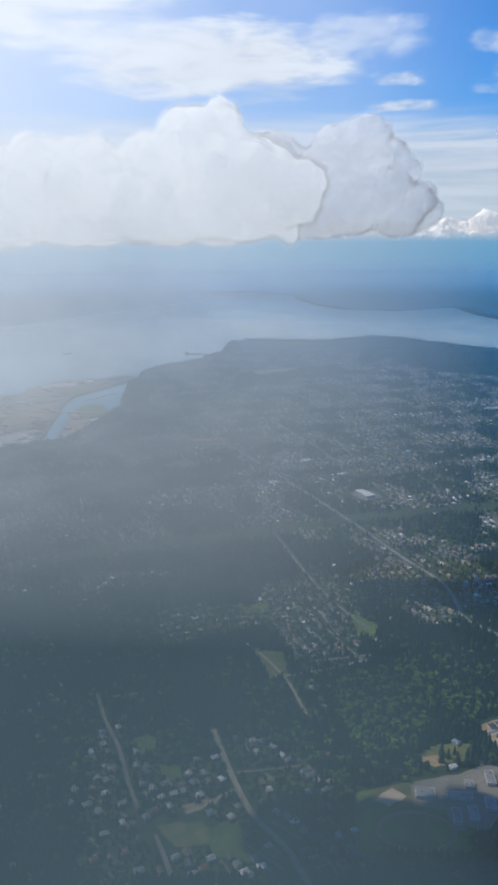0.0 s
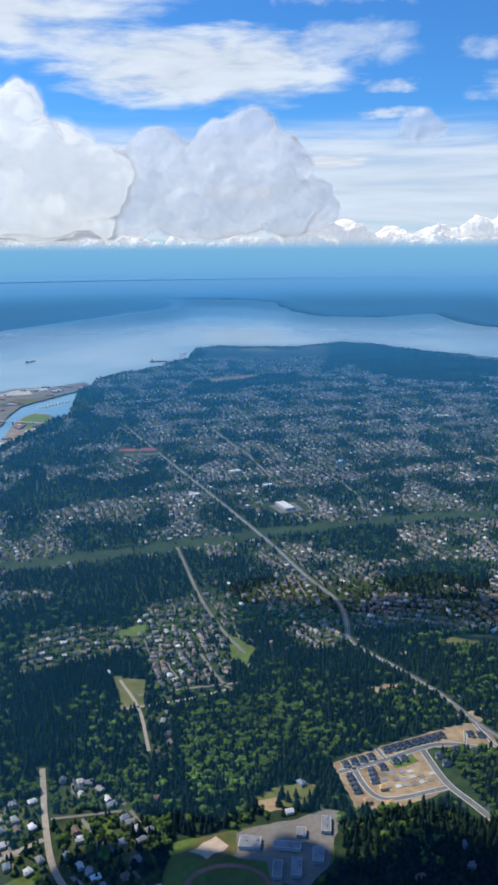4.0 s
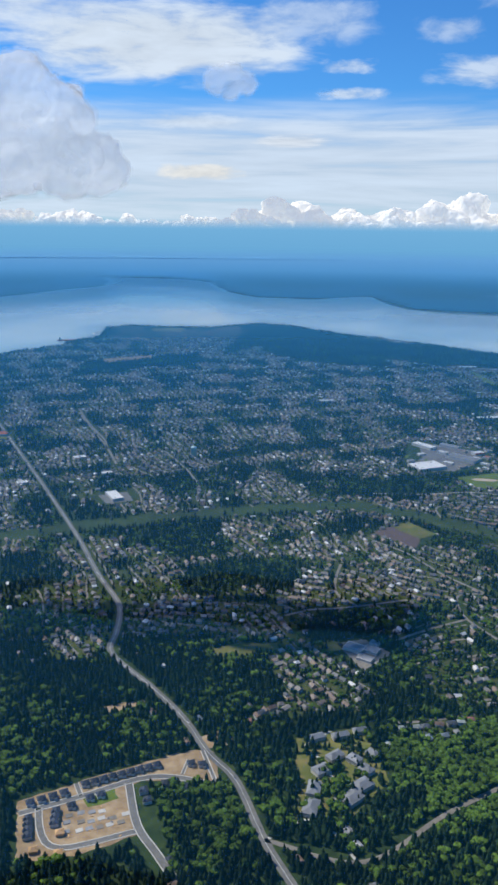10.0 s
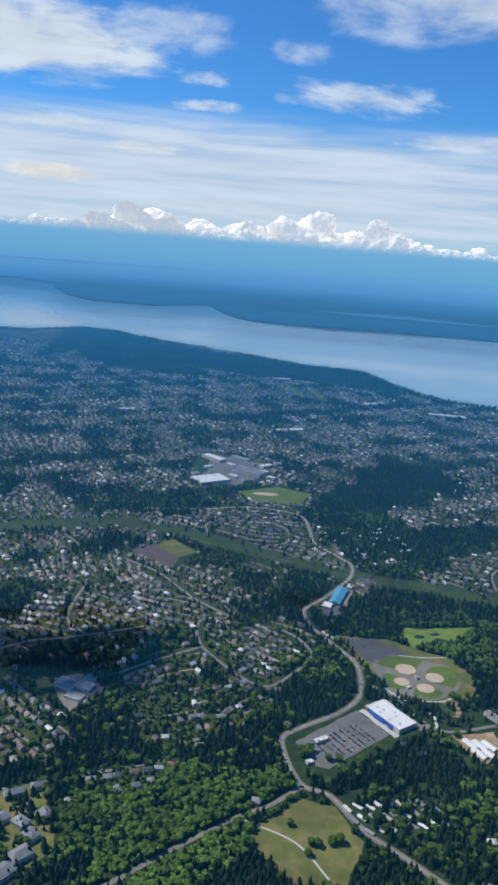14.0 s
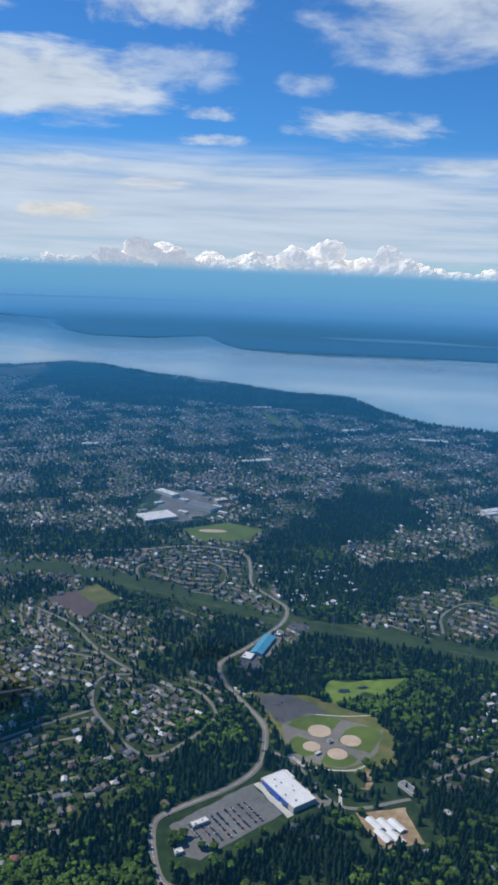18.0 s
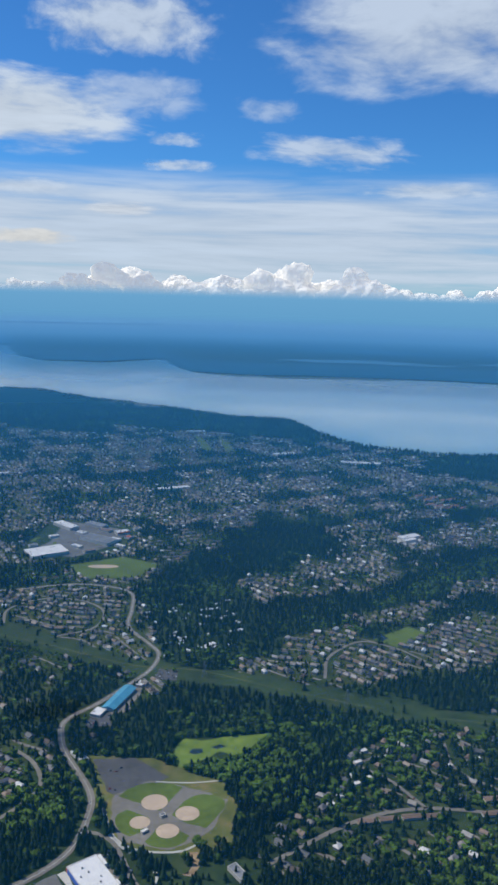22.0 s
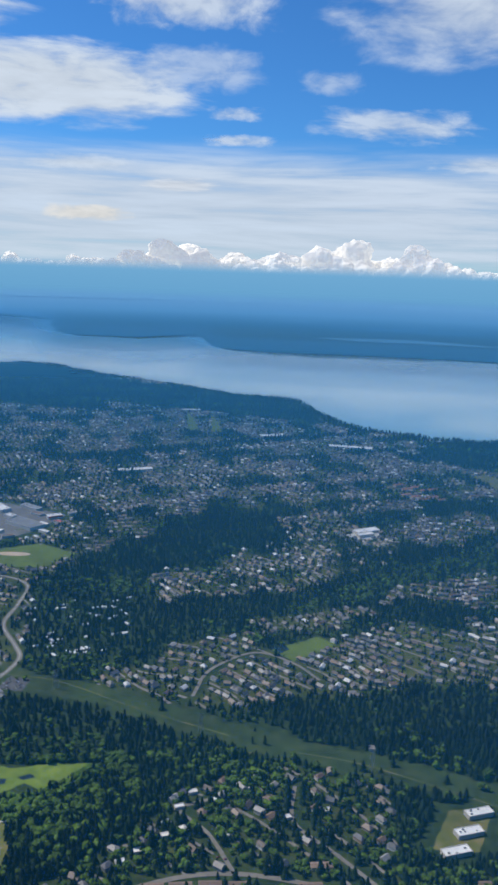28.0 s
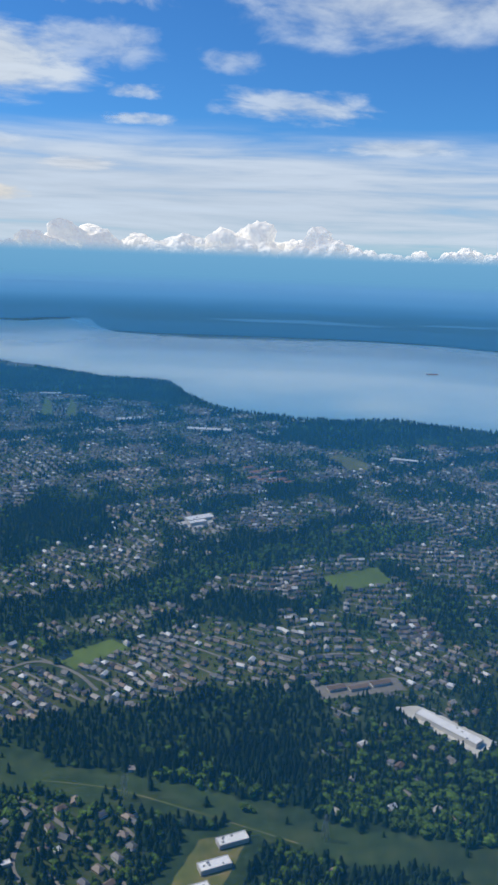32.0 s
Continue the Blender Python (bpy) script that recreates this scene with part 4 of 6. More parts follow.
def house_parts(w, d, h, rise, hip, wing):
    """Meshes for walls and roof of a family house, the roof with eaves and thickness."""
    walls, roof = bmesh.new(), bmesh.new()
    for cx, cy, a, b in ((0, 0, w, d), (w * 0.22, -d * 0.55, w * 0.42, d * 0.5))[: 2 if wing else 1]:
        box(walls, cx - a / 2, cy - b / 2, -0.05, cx + a / 2, cy + b / 2, h)
        o, t = 0.09, 0.035
        along = a >= b
        ra, rb = (a, b) if along else (b, a)
        rdg = max(0.02, ra / 2 + o - hip * rb / 2)
        def at(u, v, z):
            return (cx + u, cy + v, z) if along else (cx - v, cy + u, z)
        low = [roof.verts.new(at(p * (ra / 2 + o), q * (rb / 2 + o), h - 0.02)) for p, q in ((-1, -1), (1, -1), (1, 1), (-1, 1))]
        top = [roof.verts.new(at(p * (ra / 2 + o), q * (rb / 2 + o), h - 0.02 + t)) for p, q in ((-1, -1), (1, -1), (1, 1), (-1, 1))]
        r0, r1 = roof.verts.new(at(-rdg, 0, h + rise)), roof.verts.new(at(rdg, 0, h + rise))
        roof.faces.new(low[::-1])
        for i in range(4):
            roof.faces.new((low[i], low[(i + 1) % 4], top[(i + 1) % 4], top[i]))
        roof.faces.new((top[0], top[1], r1, r0))
        roof.faces.new((top[2], top[3], r0, r1))
        roof.faces.new((top[1], top[2], r1))
        roof.faces.new((top[3], top[0], r0))
    return walls, roof


ROOF_KINDS = [
    ("pale grey roof", (0.55, 0.54, 0.52)), ("mid grey roof", (0.26, 0.26, 0.26)), ("dark slate roof", (0.1, 0.11, 0.125)), ("brown shingle roof", (0.2, 0.14, 0.1)),
    ("white sunlit roof", (0.75, 0.74, 0.71)), ("weathered reddish roof", (0.26, 0.12, 0.09)), ("blue-grey roof", (0.2, 0.24, 0.27)), ("grey-green roof", (0.27, 0.3, 0.28)),
]
house_kinds = []
hk = random.Random(3)
for i, (words, c) in enumerate(ROOF_KINDS * 2):
    w, d, h, rise = hk.uniform(1.2, 1.65), hk.uniform(0.9, 1.1), hk.uniform(0.45, 0.72), hk.uniform(0.26, 0.42)
    walls, roof = house_parts(w, d, h, rise, hk.choice((0.0, 0.95)), i % 3 != 0)
    proto = thing("house", f"family house with a {words} and pale walls among trees", "house", group="suburban houses")
    rm = surface(words.replace(" ", "_"), [(0.3, tuple(q * 0.85 for q in c)), (0.7, tuple(min(0.8, q * 1.12) for q in c))], 3.0, 0.7, spread=0.2, by="object")
    part("wall", walls, M["house_wall"] if "house_wall" in M else M.setdefault("house_wall", palette("clapboard_walls", [(0.45, 0.43, 0.39), (0.32, 0.3, 0.26), (0.6, 0.59, 0.56), (0.24, 0.26, 0.28), (0.36, 0.28, 0.2)], 0.8, "object")), proto)
    part("roof", roof, rm, proto, words)
    house_kinds.append(proto)
used = set()
for i in range(min(300, HN)):
    k = hk.choices(range(16), weights=[2, 4, 4, 4, 1, 2, 3, 3] * 2)[0]
    m = pose(houses[i, 0], houses[i, 1], gz[i], 0, 0, math.degrees(turns[i]))
    if k in used:
        copy_thing(house_kinds[k], m)
    else:
        used.add(k)
        house_kinds[k].matrix_basis = m
for k in range(16):
    if k not in used:
        for o in (*house_kinds[k].children_recursive, house_kinds[k]):
            bpy.data.objects.remove(o)


# ---- woods ----
def cone_tree(tiers, sides, seed, slim=0.36):
    r = np.random.RandomState(seed)
    v, f = [], []
    for t in range(tiers):
        z0, z1 = 0.08 + 0.92 * t / tiers * 0.95, min(1.0, 0.08 + 0.92 * (t + 1.5) / tiers)
        rad = slim * (1 - t / tiers * 0.85)
        b = len(v)
        for s in range(sides):
            a = (s + r.uniform(-0.3, 0.3)) * 2 * math.pi / sides
            q = rad * r.uniform(0.6, 1.15)
            v.append((q * math.cos(a), q * math.sin(a), z0 + r.uniform(-0.04, 0.04)))
        v.append((r.uniform(-0.02, 0.02), r.uniform(-0.02, 0.02), z1))
        f += [(b + s, b + (s + 1) % sides, b + sides) for s in range(sides)]
    return np.array(v), np.array(f)


def leaf_tree(blobs, seed, sub=1):
    r = np.random.RandomState(seed)
    bm = bmesh.new()
    bmesh.ops.create_icosphere(bm, subdivisions=sub, radius=1.0)
    bv, bf = np.array([q.co[:] for q in bm.verts]), np.array([[q.index for q in t.verts] for t in bm.faces])
    bm.free()
    v, f = [], []
    for k in range(blobs):
        a, q = r.uniform(0, 6.28), (0 if k == 0 else r.uniform(0.2, 0.42))
        s = r.uniform(0.2, 0.36) if k else 0.36
        c = np.array([q * math.cos(a), q * math.sin(a), r.uniform(0.35, 0.78) if k else 0.6])
        w = bv * (s * r.uniform(0.7, 1.25, (len(bv), 1))) * np.array([1, 1, 0.85]) + c
        f.append(bf + sum(len(t) for t in v))
        v.append(w)
    return np.concatenate(v), np.concatenate(f)


def plant(name, kinds, p, size, spread, material, label, category):
    """Many trees in one mesh: each point gets one of the kinds, turned and scaled."""
    r = np.random.RandomState(len(p))
    pick, turn = r.randint(0, len(kinds), len(p)), r.uniform(0, 6.28, len(p))
    z = height(p[:, 0], p[:, 1])
    V, F, n = [], [], 0
    for k, (tv, tf) in enumerate(kinds):
        j = np.where(pick == k)[0]
        if not len(j):
            continue
        c, s, hgt, wid = np.cos(turn[j])[:, None], np.sin(turn[j])[:, None], size[j][:, None], (size[j] * spread[j])[:, None]
        x = (tv[:, 0] * c - tv[:, 1] * s) * wid + p[j, 0:1]
        y = (tv[:, 0] * s + tv[:, 1] * c) * wid + p[j, 1:2]
        V.append(np.stack([x, y, tv[:, 2] * hgt + z[j][:, None]], 2).reshape(-1, 3))
        F.append((tf[None] + len(tv) * np.arange(len(j))[:, None, None] + n).reshape(-1, 3))
        n += len(j) * len(tv)
    me = quick_mesh(name, np.concatenate(V), np.concatenate(F), [material])
    return tagged(new(name, me), label, category, kind="stuff")


def scatter(y0, y1, step, seed):
    r = np.random.RandomState(seed)
    X, Y = np.meshgrid(np.arange(-320, 640, step), np.arange(y0, y1, step))
    p = np.stack([X.ravel(), Y.ravel()], 1) + r.uniform(-0.5, 0.5, (X.size, 2)) * step
    p = p[in_sight(p[:, 0], p[:, 1])]
    _, t, _ = zones(p[:, 0], p[:, 1])
    return p[r.uniform(0, 1, len(p)) < t], r


house_cells = {(int(x // 1.1), int(y // 1.1)) for x, y in houses}


def off_houses(p):
    return np.array([(int(x // 1.1), int(y // 1.1)) not in house_cells for x, y in p])


near_cones = [cone_tree(5, 7, s) for s in range(5)]
mid_cones = [cone_tree(3, 5, s + 9) for s in range(4)]
far_cones = [cone_tree(2, 4, s + 20, 0.36) for s in range(3)]
near_leaf = [leaf_tree(9, s) for s in range(5)]
mid_leaf = [leaf_tree(3, s + 40) for s in range(4)]
far_leaf = [leaf_tree(1, s + 60) for s in range(4)]
LEAFY = [[(122, 151), (131, 164), (140, 160), (153, 163), (156, 158), (140, 149), (132, 138), (112, 138)], [(20, 165), (36, 172), (44, 160), (33, 139), (22, 135), (18, 150)],
         [(67, 150), (84, 153), (89, 139), (81, 130), (75, 131), (70, 141)], [(205, 190), (225, 205), (215, 222), (196, 222), (194, 203)], [(158, 196), (170, 206), (174, 196), (166, 190)],
         [(262, 275), (300, 300), (330, 300), (300, 285), (265, 270)], [(300, 300), (340, 320), (400, 330), (390, 300), (330, 285)], [(112, 160), (130, 166), (150, 163), (148, 151), (137, 141), (112, 148)]]
for y0, y1, step, cones, leaves, hgt, words in ((95, 215, 0.92, near_cones, near_leaf, 2.05, "near"), (215, 380, 1.15, mid_cones, mid_leaf, 1.85, "middle"), (380, 850, 1.7, far_cones, far_leaf, 2.1, "far")):
    p, r = scatter(y0, y1, step, int(y0))
    p = p[off_houses(p)]
    lf = 0.14 + 0.24 * soft_noise(p[:, 0], p[:, 1], 35, 40) + 0.35 * (zones(p[:, 0], p[:, 1])[0] > 0.25)
    for poly in LEAFY:
        lf = np.where(inside(poly, p[:, 0], p[:, 1]), 0.8 if 105 < poly[0][0] < 125 else 0.5, lf)
    k = r.uniform(0, 1, len(p)) < lf
    a, b = p[~k], p[k]
    sa, sb = (1 - 0.36 * np.clip(zones(q[:, 0], q[:, 1])[0] * 1.6, 0, 1) for q in (a, b))
    plant("conifer_woods", cones, a, hgt * sa * r.uniform(0.55, 1.2, len(a)), r.uniform(0.75, 1.15, len(a)) / sa ** 0.4 * (1.0 if y0 < 300 else 1.3), M["conifer"], "dense dark green conifer woodland", "woods")
    plant("broadleaf_woods", leaves, b, hgt * sb * 0.68 * r.uniform(0.6, 1.2, len(b)), r.uniform(0.85, 1.25, len(b)) * (1.0 if y0 < 300 else 1.35), M["broadleaf"], "bright green broadleaf woodland", "woods")


# ---- clouds ----
def cloud_mass(name, at, size, puffs, seed, label, detail=3, flat=0.25):
    """A heap of billows with a flat base."""
    r = random.Random(seed)
    ball = bmesh.new()
    bmesh.ops.create_icosphere(ball, subdivisions=detail, radius=1.0)
    bv, bf = [q.co.copy() for q in ball.verts], [[q.index for q in t.verts] for t in ball.faces]
    ball.free()
    v, f = [], []
    for k in range(puffs):
        u = r.uniform(-1, 1)
        top = (1 - abs(u) ** 1.6) * (0.7 + 0.5 * noise.noise(Vector((u * 2.3 + seed, seed * 0.7, 0))))
        rad = r.uniform(0.18, 0.5) * (0.55 + 0.55 * max(top, 0))
        w = max(0.0, r.uniform(-0.1, 1.0)) * max(0.05, top)
        c = Vector((u * size[0] / 2, r.uniform(-1, 1) * size[1] / 2 * (1 - 0.5 * w), w * size[2]))
        n0 = len(v)
        for q in bv:
            s = Vector((seed * 9.1 + k, 3.3, 1.7))
            g = 1 + 0.32 * noise.noise(q * 1.7 + s) + 0.2 * noise.noise(q * 4.1 + s) + 0.14 * noise.noise(q * 9 + s)
            z = c + Vector((q.x * 1.15, q.y, q.z)) * (rad * g * size[2] * 1.1)
            z.z = max(z.z, -flat * size[2] * 0.3 + 0.05 * (z.z))
            v.append(z)
        f += [[i + n0 for i in t] for t in bf]
    me = bpy.data.meshes.new(name)
    me.from_pydata(v, [], f)
    me.materials.append(M["cloud"])
    me.polygons.foreach_set("use_smooth", [True] * len(f))
    ob = tagged(new(name, me), label, "cloud", "clouds")
    weld = ob.modifiers.new("merge", "REMESH")
    weld.mode, weld.voxel_size, weld.use_smooth_shade = "VOXEL", size[2] / 30, True
    ease = ob.modifiers.new("ease", "SMOOTH")
    ease.factor, ease.iterations = 0.5, 2
    ob.matrix_basis = pose(*at)
    ob.rotation_euler.z = math.atan2(-(at[0] - 125), at[1] - 45)
    return ob


def sky_place(az, el, dist, eye=(125, 45, 92)):
    a, e = radians(az), radians(el)
    return Vector(eye) + dist * Vector((math.sin(a) * math.cos(e), math.cos(a) * math.cos(e), math.sin(e)))


BANK = [(-24, 7, 1.7), (-18.5, 5, 1.5), (-14, 5, 1.3), (-10, 4.5, 1.35), (-5.5, 5, 0.9), (-1.5, 4, 1.1), (2.2, 4.2, 1.6), (5.3, 4.6, 2.4), (8.4, 3.6, 1.6), (11.6, 4.4, 1.9), (16.0, 5.4, 2.9), (18.9, 4, 1.7),
        (21.8, 4.6, 2.2), (24.6, 3, 1.2), (27.4, 4, 1.0), (31, 5, 1.2), (35, 6, 1.6), (41, 7, 1.4)]
for i, (az, wide, tall) in enumerate(BANK):
    R = 4300 + 130 * (i % 3)
    cloud_mass("cumulus_cloud", sky_place(az, 0.02, R), (R * radians(wide) * 1.25, 200, R * radians(tall) * 0.8), 55, i + 2, "bright white cumulus heap standing along the horizon", 3)


def cloud_sheet(az0, az1, el0, el1, thick, stretch, low, high, colour, label, seed, lean=0.0, R=4700, feather=4.0, of=None):
    """A thin sheet of high cloud on the vault of the sky."""
    bm = bmesh.new()
    uv = bm.loops.layers.uv.new("UVMap")
    a, b = 28, 8
    grid = [[bm.verts.new(sky_place(az0 + (az1 - az0) * i / a, el0 + (el1 - el0) * j / b + lean * (i / a - 0.5), R)) for j in range(b + 1)] for i in range(a + 1)]
    for i in range(a):
        for j in range(b):
            fc = bm.faces.new((grid[i][j], grid[i + 1][j], grid[i + 1][j + 1], grid[i][j + 1]))
            for lp, (p, q) in zip(fc.loops, ((i, j), (i + 1, j), (i + 1, j + 1), (i, j + 1))):
                lp[uv].uv = (p / a, q / b)
            fc.smooth = True
    vapour_look = cloud_sheet_material("thin_cloud", thick, stretch, low, high, colour, seed, feather=feather)
    return part("cloud_streak", bm, vapour_look, of, label) if of else solo("cirrus_cloud", bm, vapour_look, label, "cloud", group="clouds")


WHITE = (0.79, 0.88, 1.02)
STREAK, TORN = "thin white streak of high cloud across blue sky", "torn white sheet of high cloud across blue sky"
veil = cloud_sheet(-60, 62, -2.0, 9.0, 0.92, (9, 10), 0.42, 1.05, (0.77, 0.86, 1.0), "long pale veil of layered cloud above the horizon", 1, R=4780, feather=1.5)
cloud_sheet(-6, 2.8, 6.2, 7.6, 0.7, (4, 2), 0.58, 1.1, WHITE, STREAK, 9, of=veil)
cloud_sheet(-4.6, 2.2, 3.1, 4.3, 0.85, (4, 2), 0.55, 1.0, (0.95, 0.92, 0.88), STREAK, 10, of=veil)
cloud_sheet(1.8, 8.0, 5.2, 6.3, 0.75, (3, 5), 0.6, 1.05, (0.86, 0.9, 0.98), STREAK, 15, of=veil)
cloud_sheet(20.5, 31.5, 6.7, 8.0, 0.8, (4, 2), 0.6, 1.1, WHITE, STREAK, 8, of=veil)
cloud_sheet(-46, -3.0, 11.2, 18.5, 1.0, (6, 4.6), 0.6, 1.0, WHITE, TORN, 2)
torn = cloud_sheet(-16.5, 8.0, 8.6, 14.6, 1.0, (4.4, 4.4), 0.62, 1.0, WHITE, TORN, 3)
cloud_sheet(1.0, 11.5, 11.2, 14.8, 0.55, (4, 3), 0.66, 1.12, WHITE, "thin torn fringe of white cloud", 4, of=torn)
cloud_sheet(12.5, 26.5, 8.3, 11.2, 0.8, (4, 3.2), 0.72, 1.12, WHITE, STREAK, 5, -0.8)
cloud_sheet(5.6, 12.2, 8.2, 9.2, 0.8, (4, 1.4), 0.66, 1.15, WHITE, STREAK, 6, -0.1)
cloud_sheet(5.8, 11.2, 9.8, 10.9, 0.7, (4, 2), 0.66, 1.2, WHITE, STREAK, 7)
high = cloud_sheet(12.5, 40, 12.4, 21.5, 0.85, (5, 4), 0.64, 1.1, WHITE, TORN, 11)
cloud_sheet(12.2, 17.6, 11.4, 13.3, 0.5, (3, 2), 0.64, 1.2, WHITE, "faint scrap of thin cloud", 13, of=high)
cloud_sheet(-2, 12.5, 14.8, 19.5, 0.85, (6, 3), 0.62, 1.08, WHITE, TORN, 12)


# ---- distance: blue haze painted where land and sky meet ----
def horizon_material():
    m, n, l = nodes("painted_horizon")
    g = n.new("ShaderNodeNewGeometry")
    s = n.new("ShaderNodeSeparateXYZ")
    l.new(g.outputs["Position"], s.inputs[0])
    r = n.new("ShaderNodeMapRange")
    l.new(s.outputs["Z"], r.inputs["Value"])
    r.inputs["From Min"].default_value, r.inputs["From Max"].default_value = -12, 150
    # Haze colours painted by height and emitted, not lit by the sun.
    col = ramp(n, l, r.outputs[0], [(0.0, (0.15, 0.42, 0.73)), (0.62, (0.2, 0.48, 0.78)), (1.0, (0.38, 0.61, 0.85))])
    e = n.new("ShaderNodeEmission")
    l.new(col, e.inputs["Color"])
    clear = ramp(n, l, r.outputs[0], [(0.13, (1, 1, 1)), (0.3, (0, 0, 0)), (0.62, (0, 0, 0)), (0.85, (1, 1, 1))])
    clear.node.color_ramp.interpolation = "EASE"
    t = n.new("ShaderNodeBsdfTransparent")
    x = n.new("ShaderNodeMixShader")
    l.new(clear, x.inputs[0])
    l.new(e.outputs[0], x.inputs[1])
    l.new(t.outputs[0], x.inputs[2])
    o = n.new("ShaderNodeOutputMaterial")
    l.new(x.outputs[0], o.inputs["Surface"])
    return m


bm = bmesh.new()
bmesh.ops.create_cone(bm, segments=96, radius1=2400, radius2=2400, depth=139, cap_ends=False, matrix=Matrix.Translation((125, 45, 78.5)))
solo("backdrop", bm, horizon_material(), "glowing band of painted blue haze along the horizon", "backdrop", kind="structure")


# ---- low cumulus over the town ----
def vapour(name, cover, colour, seed, rough, glow):
    """A shell of cloud droplets: lit on both sides, partly clear, with glow added to lift its shaded sides."""
    m, n, l = nodes(name)
    df, tl, tr = n.new("ShaderNodeBsdfDiffuse"), n.new("ShaderNodeBsdfTranslucent"), n.new("ShaderNodeBsdfTransparent")
    bp = n.new("ShaderNodeBump")
    bp.inputs["Strength"].default_value, bp.inputs["Distance"].default_value = rough, 2.2
    l.new(noise_tex(n, l, 0.16, 5, space="World"), bp.inputs["Height"])
    for q in (df, tl):
        q.inputs["Color"].default_value = (*colour, 1)
        l.new(bp.outputs[0], q.inputs["Normal"])
    both = n.new("ShaderNodeMixShader")
    both.inputs[0].default_value = 0.6
    l.new(df.outputs[0], both.inputs[1])
    l.new(tl.outputs[0], both.inputs[2])
    em = n.new("ShaderNodeEmission")
    em.inputs["Color"].default_value, em.inputs["Strength"].default_value = (0.9, 0.94, 1.0, 1), glow
    lit = n.new("ShaderNodeAddShader")
    l.new(both.outputs[0], lit.inputs[0])
    l.new(em.outputs[0], lit.inputs[1])
    mx = n.new("ShaderNodeMixShader")
    t = n.new("ShaderNodeMapRange")
    l.new(noise_tex(n, l, 0.06, 3, space="World"), t.inputs["Value"])
    t.inputs["From Min"].default_value, t.inputs["From Max"].default_value = 0.35, 0.62
    t.inputs["To Min"].default_value, t.inputs["To Max"].default_value = cover * 0.75, min(1.0, cover * 1.2)
    l.new(t.outputs[0], mx.inputs[0])
    l.new(tr.outputs[0], mx.inputs[1])
    l.new(lit.outputs[0], mx.inputs[2])
    o = n.new("ShaderNodeOutputMaterial")
    l.new(mx.outputs[0], o.inputs["Surface"])
    return m


def billow(lobes, y, deep, base, covers, colour, seed, label, voxel=0.55, rough=0.45, glow=0.28):
    """A near cumulus: a core of piled lobes inside two thinner veils. lobes: (x, z, radius)."""
    r = random.Random(seed)
    ball = bmesh.new()
    bmesh.ops.create_icosphere(ball, subdivisions=3, radius=1.0)
    bv, bf = [q.co.copy() for q in ball.verts], [[q.index for q in t.verts] for t in ball.faces]
    ball.free()
    puffs = []
    for x, z, rad in lobes:
        c = Vector((x, y + r.uniform(-1, 1) * deep, z))
        puffs.append((c, rad))
        for k in range(9):
            d = Vector((r.uniform(-1, 1), r.uniform(-1, 0.4), r.uniform(-0.3, 1))).normalized()
            puffs.append((c + d * rad * r.uniform(0.7, 0.86), rad * r.uniform(0.2, 0.42)))
    top = None
    for shell, cover in enumerate(covers):
        v, f = [], []
        for k, (c, rad) in enumerate(puffs):
            rr = rad + (0.5, 0.1, -0.35)[shell]
            if rr <= 0.4:
                continue
            n0 = len(v)
            for q in bv:
                s = Vector((seed * 7.3 + k * 1.9, 2.2, 5.1))
                g = 1 + 0.16 * noise.noise(q * 1.6 + s) + 0.1 * noise.noise(q * 4.3 + s)
                z = c + q * rr * g
                floor_z = base + 1.5 * noise.noise(Vector((z.x * 0.12, z.y * 0.12, seed))) + shell * 0.5
                if z.z < floor_z:
                    z.z = floor_z + 0.08 * (z.z - floor_z)
                v.append(z)
            f += [[i + n0 for i in t] for t in bf]
        me = bpy.data.meshes.new("cumulus_cloud" if shell == 0 else "vapour_layer")
        me.from_pydata(v, [], f)
        me.materials.append(vapour("cloud_vapour", cover, colour, shell, rough, glow))
        ob = new("cumulus_cloud" if shell == 0 else "vapour_layer", me)
        weld = ob.modifiers.new("merge", "REMESH")
        weld.mode, weld.voxel_size, weld.use_smooth_shade = "VOXEL", voxel, True
        ease = ob.modifiers.new("ease", "SMOOTH")
        ease.factor, ease.iterations = 0.5, 4
        for size, strength in ((9.0, 4.5), (3.4, 1.5)):
            curl = ob.modifiers.new("curl", "DISPLACE")
            curl.texture = bpy.data.textures.new("curls", "CLOUDS")
            curl.texture.noise_scale, curl.texture.noise_depth = size, 3
            curl.texture_coords, curl.strength, curl.mid_level = "LOCAL", strength * min(1.0, max(q[2] for q in lobes) / 9), 0.5
        if top is None:
            top = tagged(ob, label, "cloud", "clouds")
        else:
            ob.parent = top


billow([(-8, 114.5, 8.5), (-17, 111, 8), (-27, 109, 8.5), (-38, 108, 9), (-50, 108, 10), (-62, 106, 11), (1, 109.5, 8), (6.5, 108, 7), (2, 103, 8), (-6, 104, 10), (-18, 102, 10), (-30, 101, 10), (-45, 100, 10)],
       152, 3, 99.0, (0.08, 0.18, 0.85), (0.74, 0.74, 0.74), 5, "billowing white cumulus with a soft grey base over the town", 0.5, 0.05, 0.36)
billow([(8, 122, 8.5), (33, 124, 10), (26, 122, 9), (42, 119, 9), (50, 109, 8), (44, 108, 9), (30, 110, 12), (18, 116, 10), (20, 106, 10), (0, 115, 10), (12, 112, 12), (-4, 108, 10), (-14, 111, 9), (-18, 104, 9), (-32, 103, 8)],
       250, 5, 100.0, (0.06, 0.12, 0.42), (0.6, 0.63, 0.7), 8, "soft lavender-grey cumulus behind a brighter heap of cloud", 0.7, 0.05, 0.33)
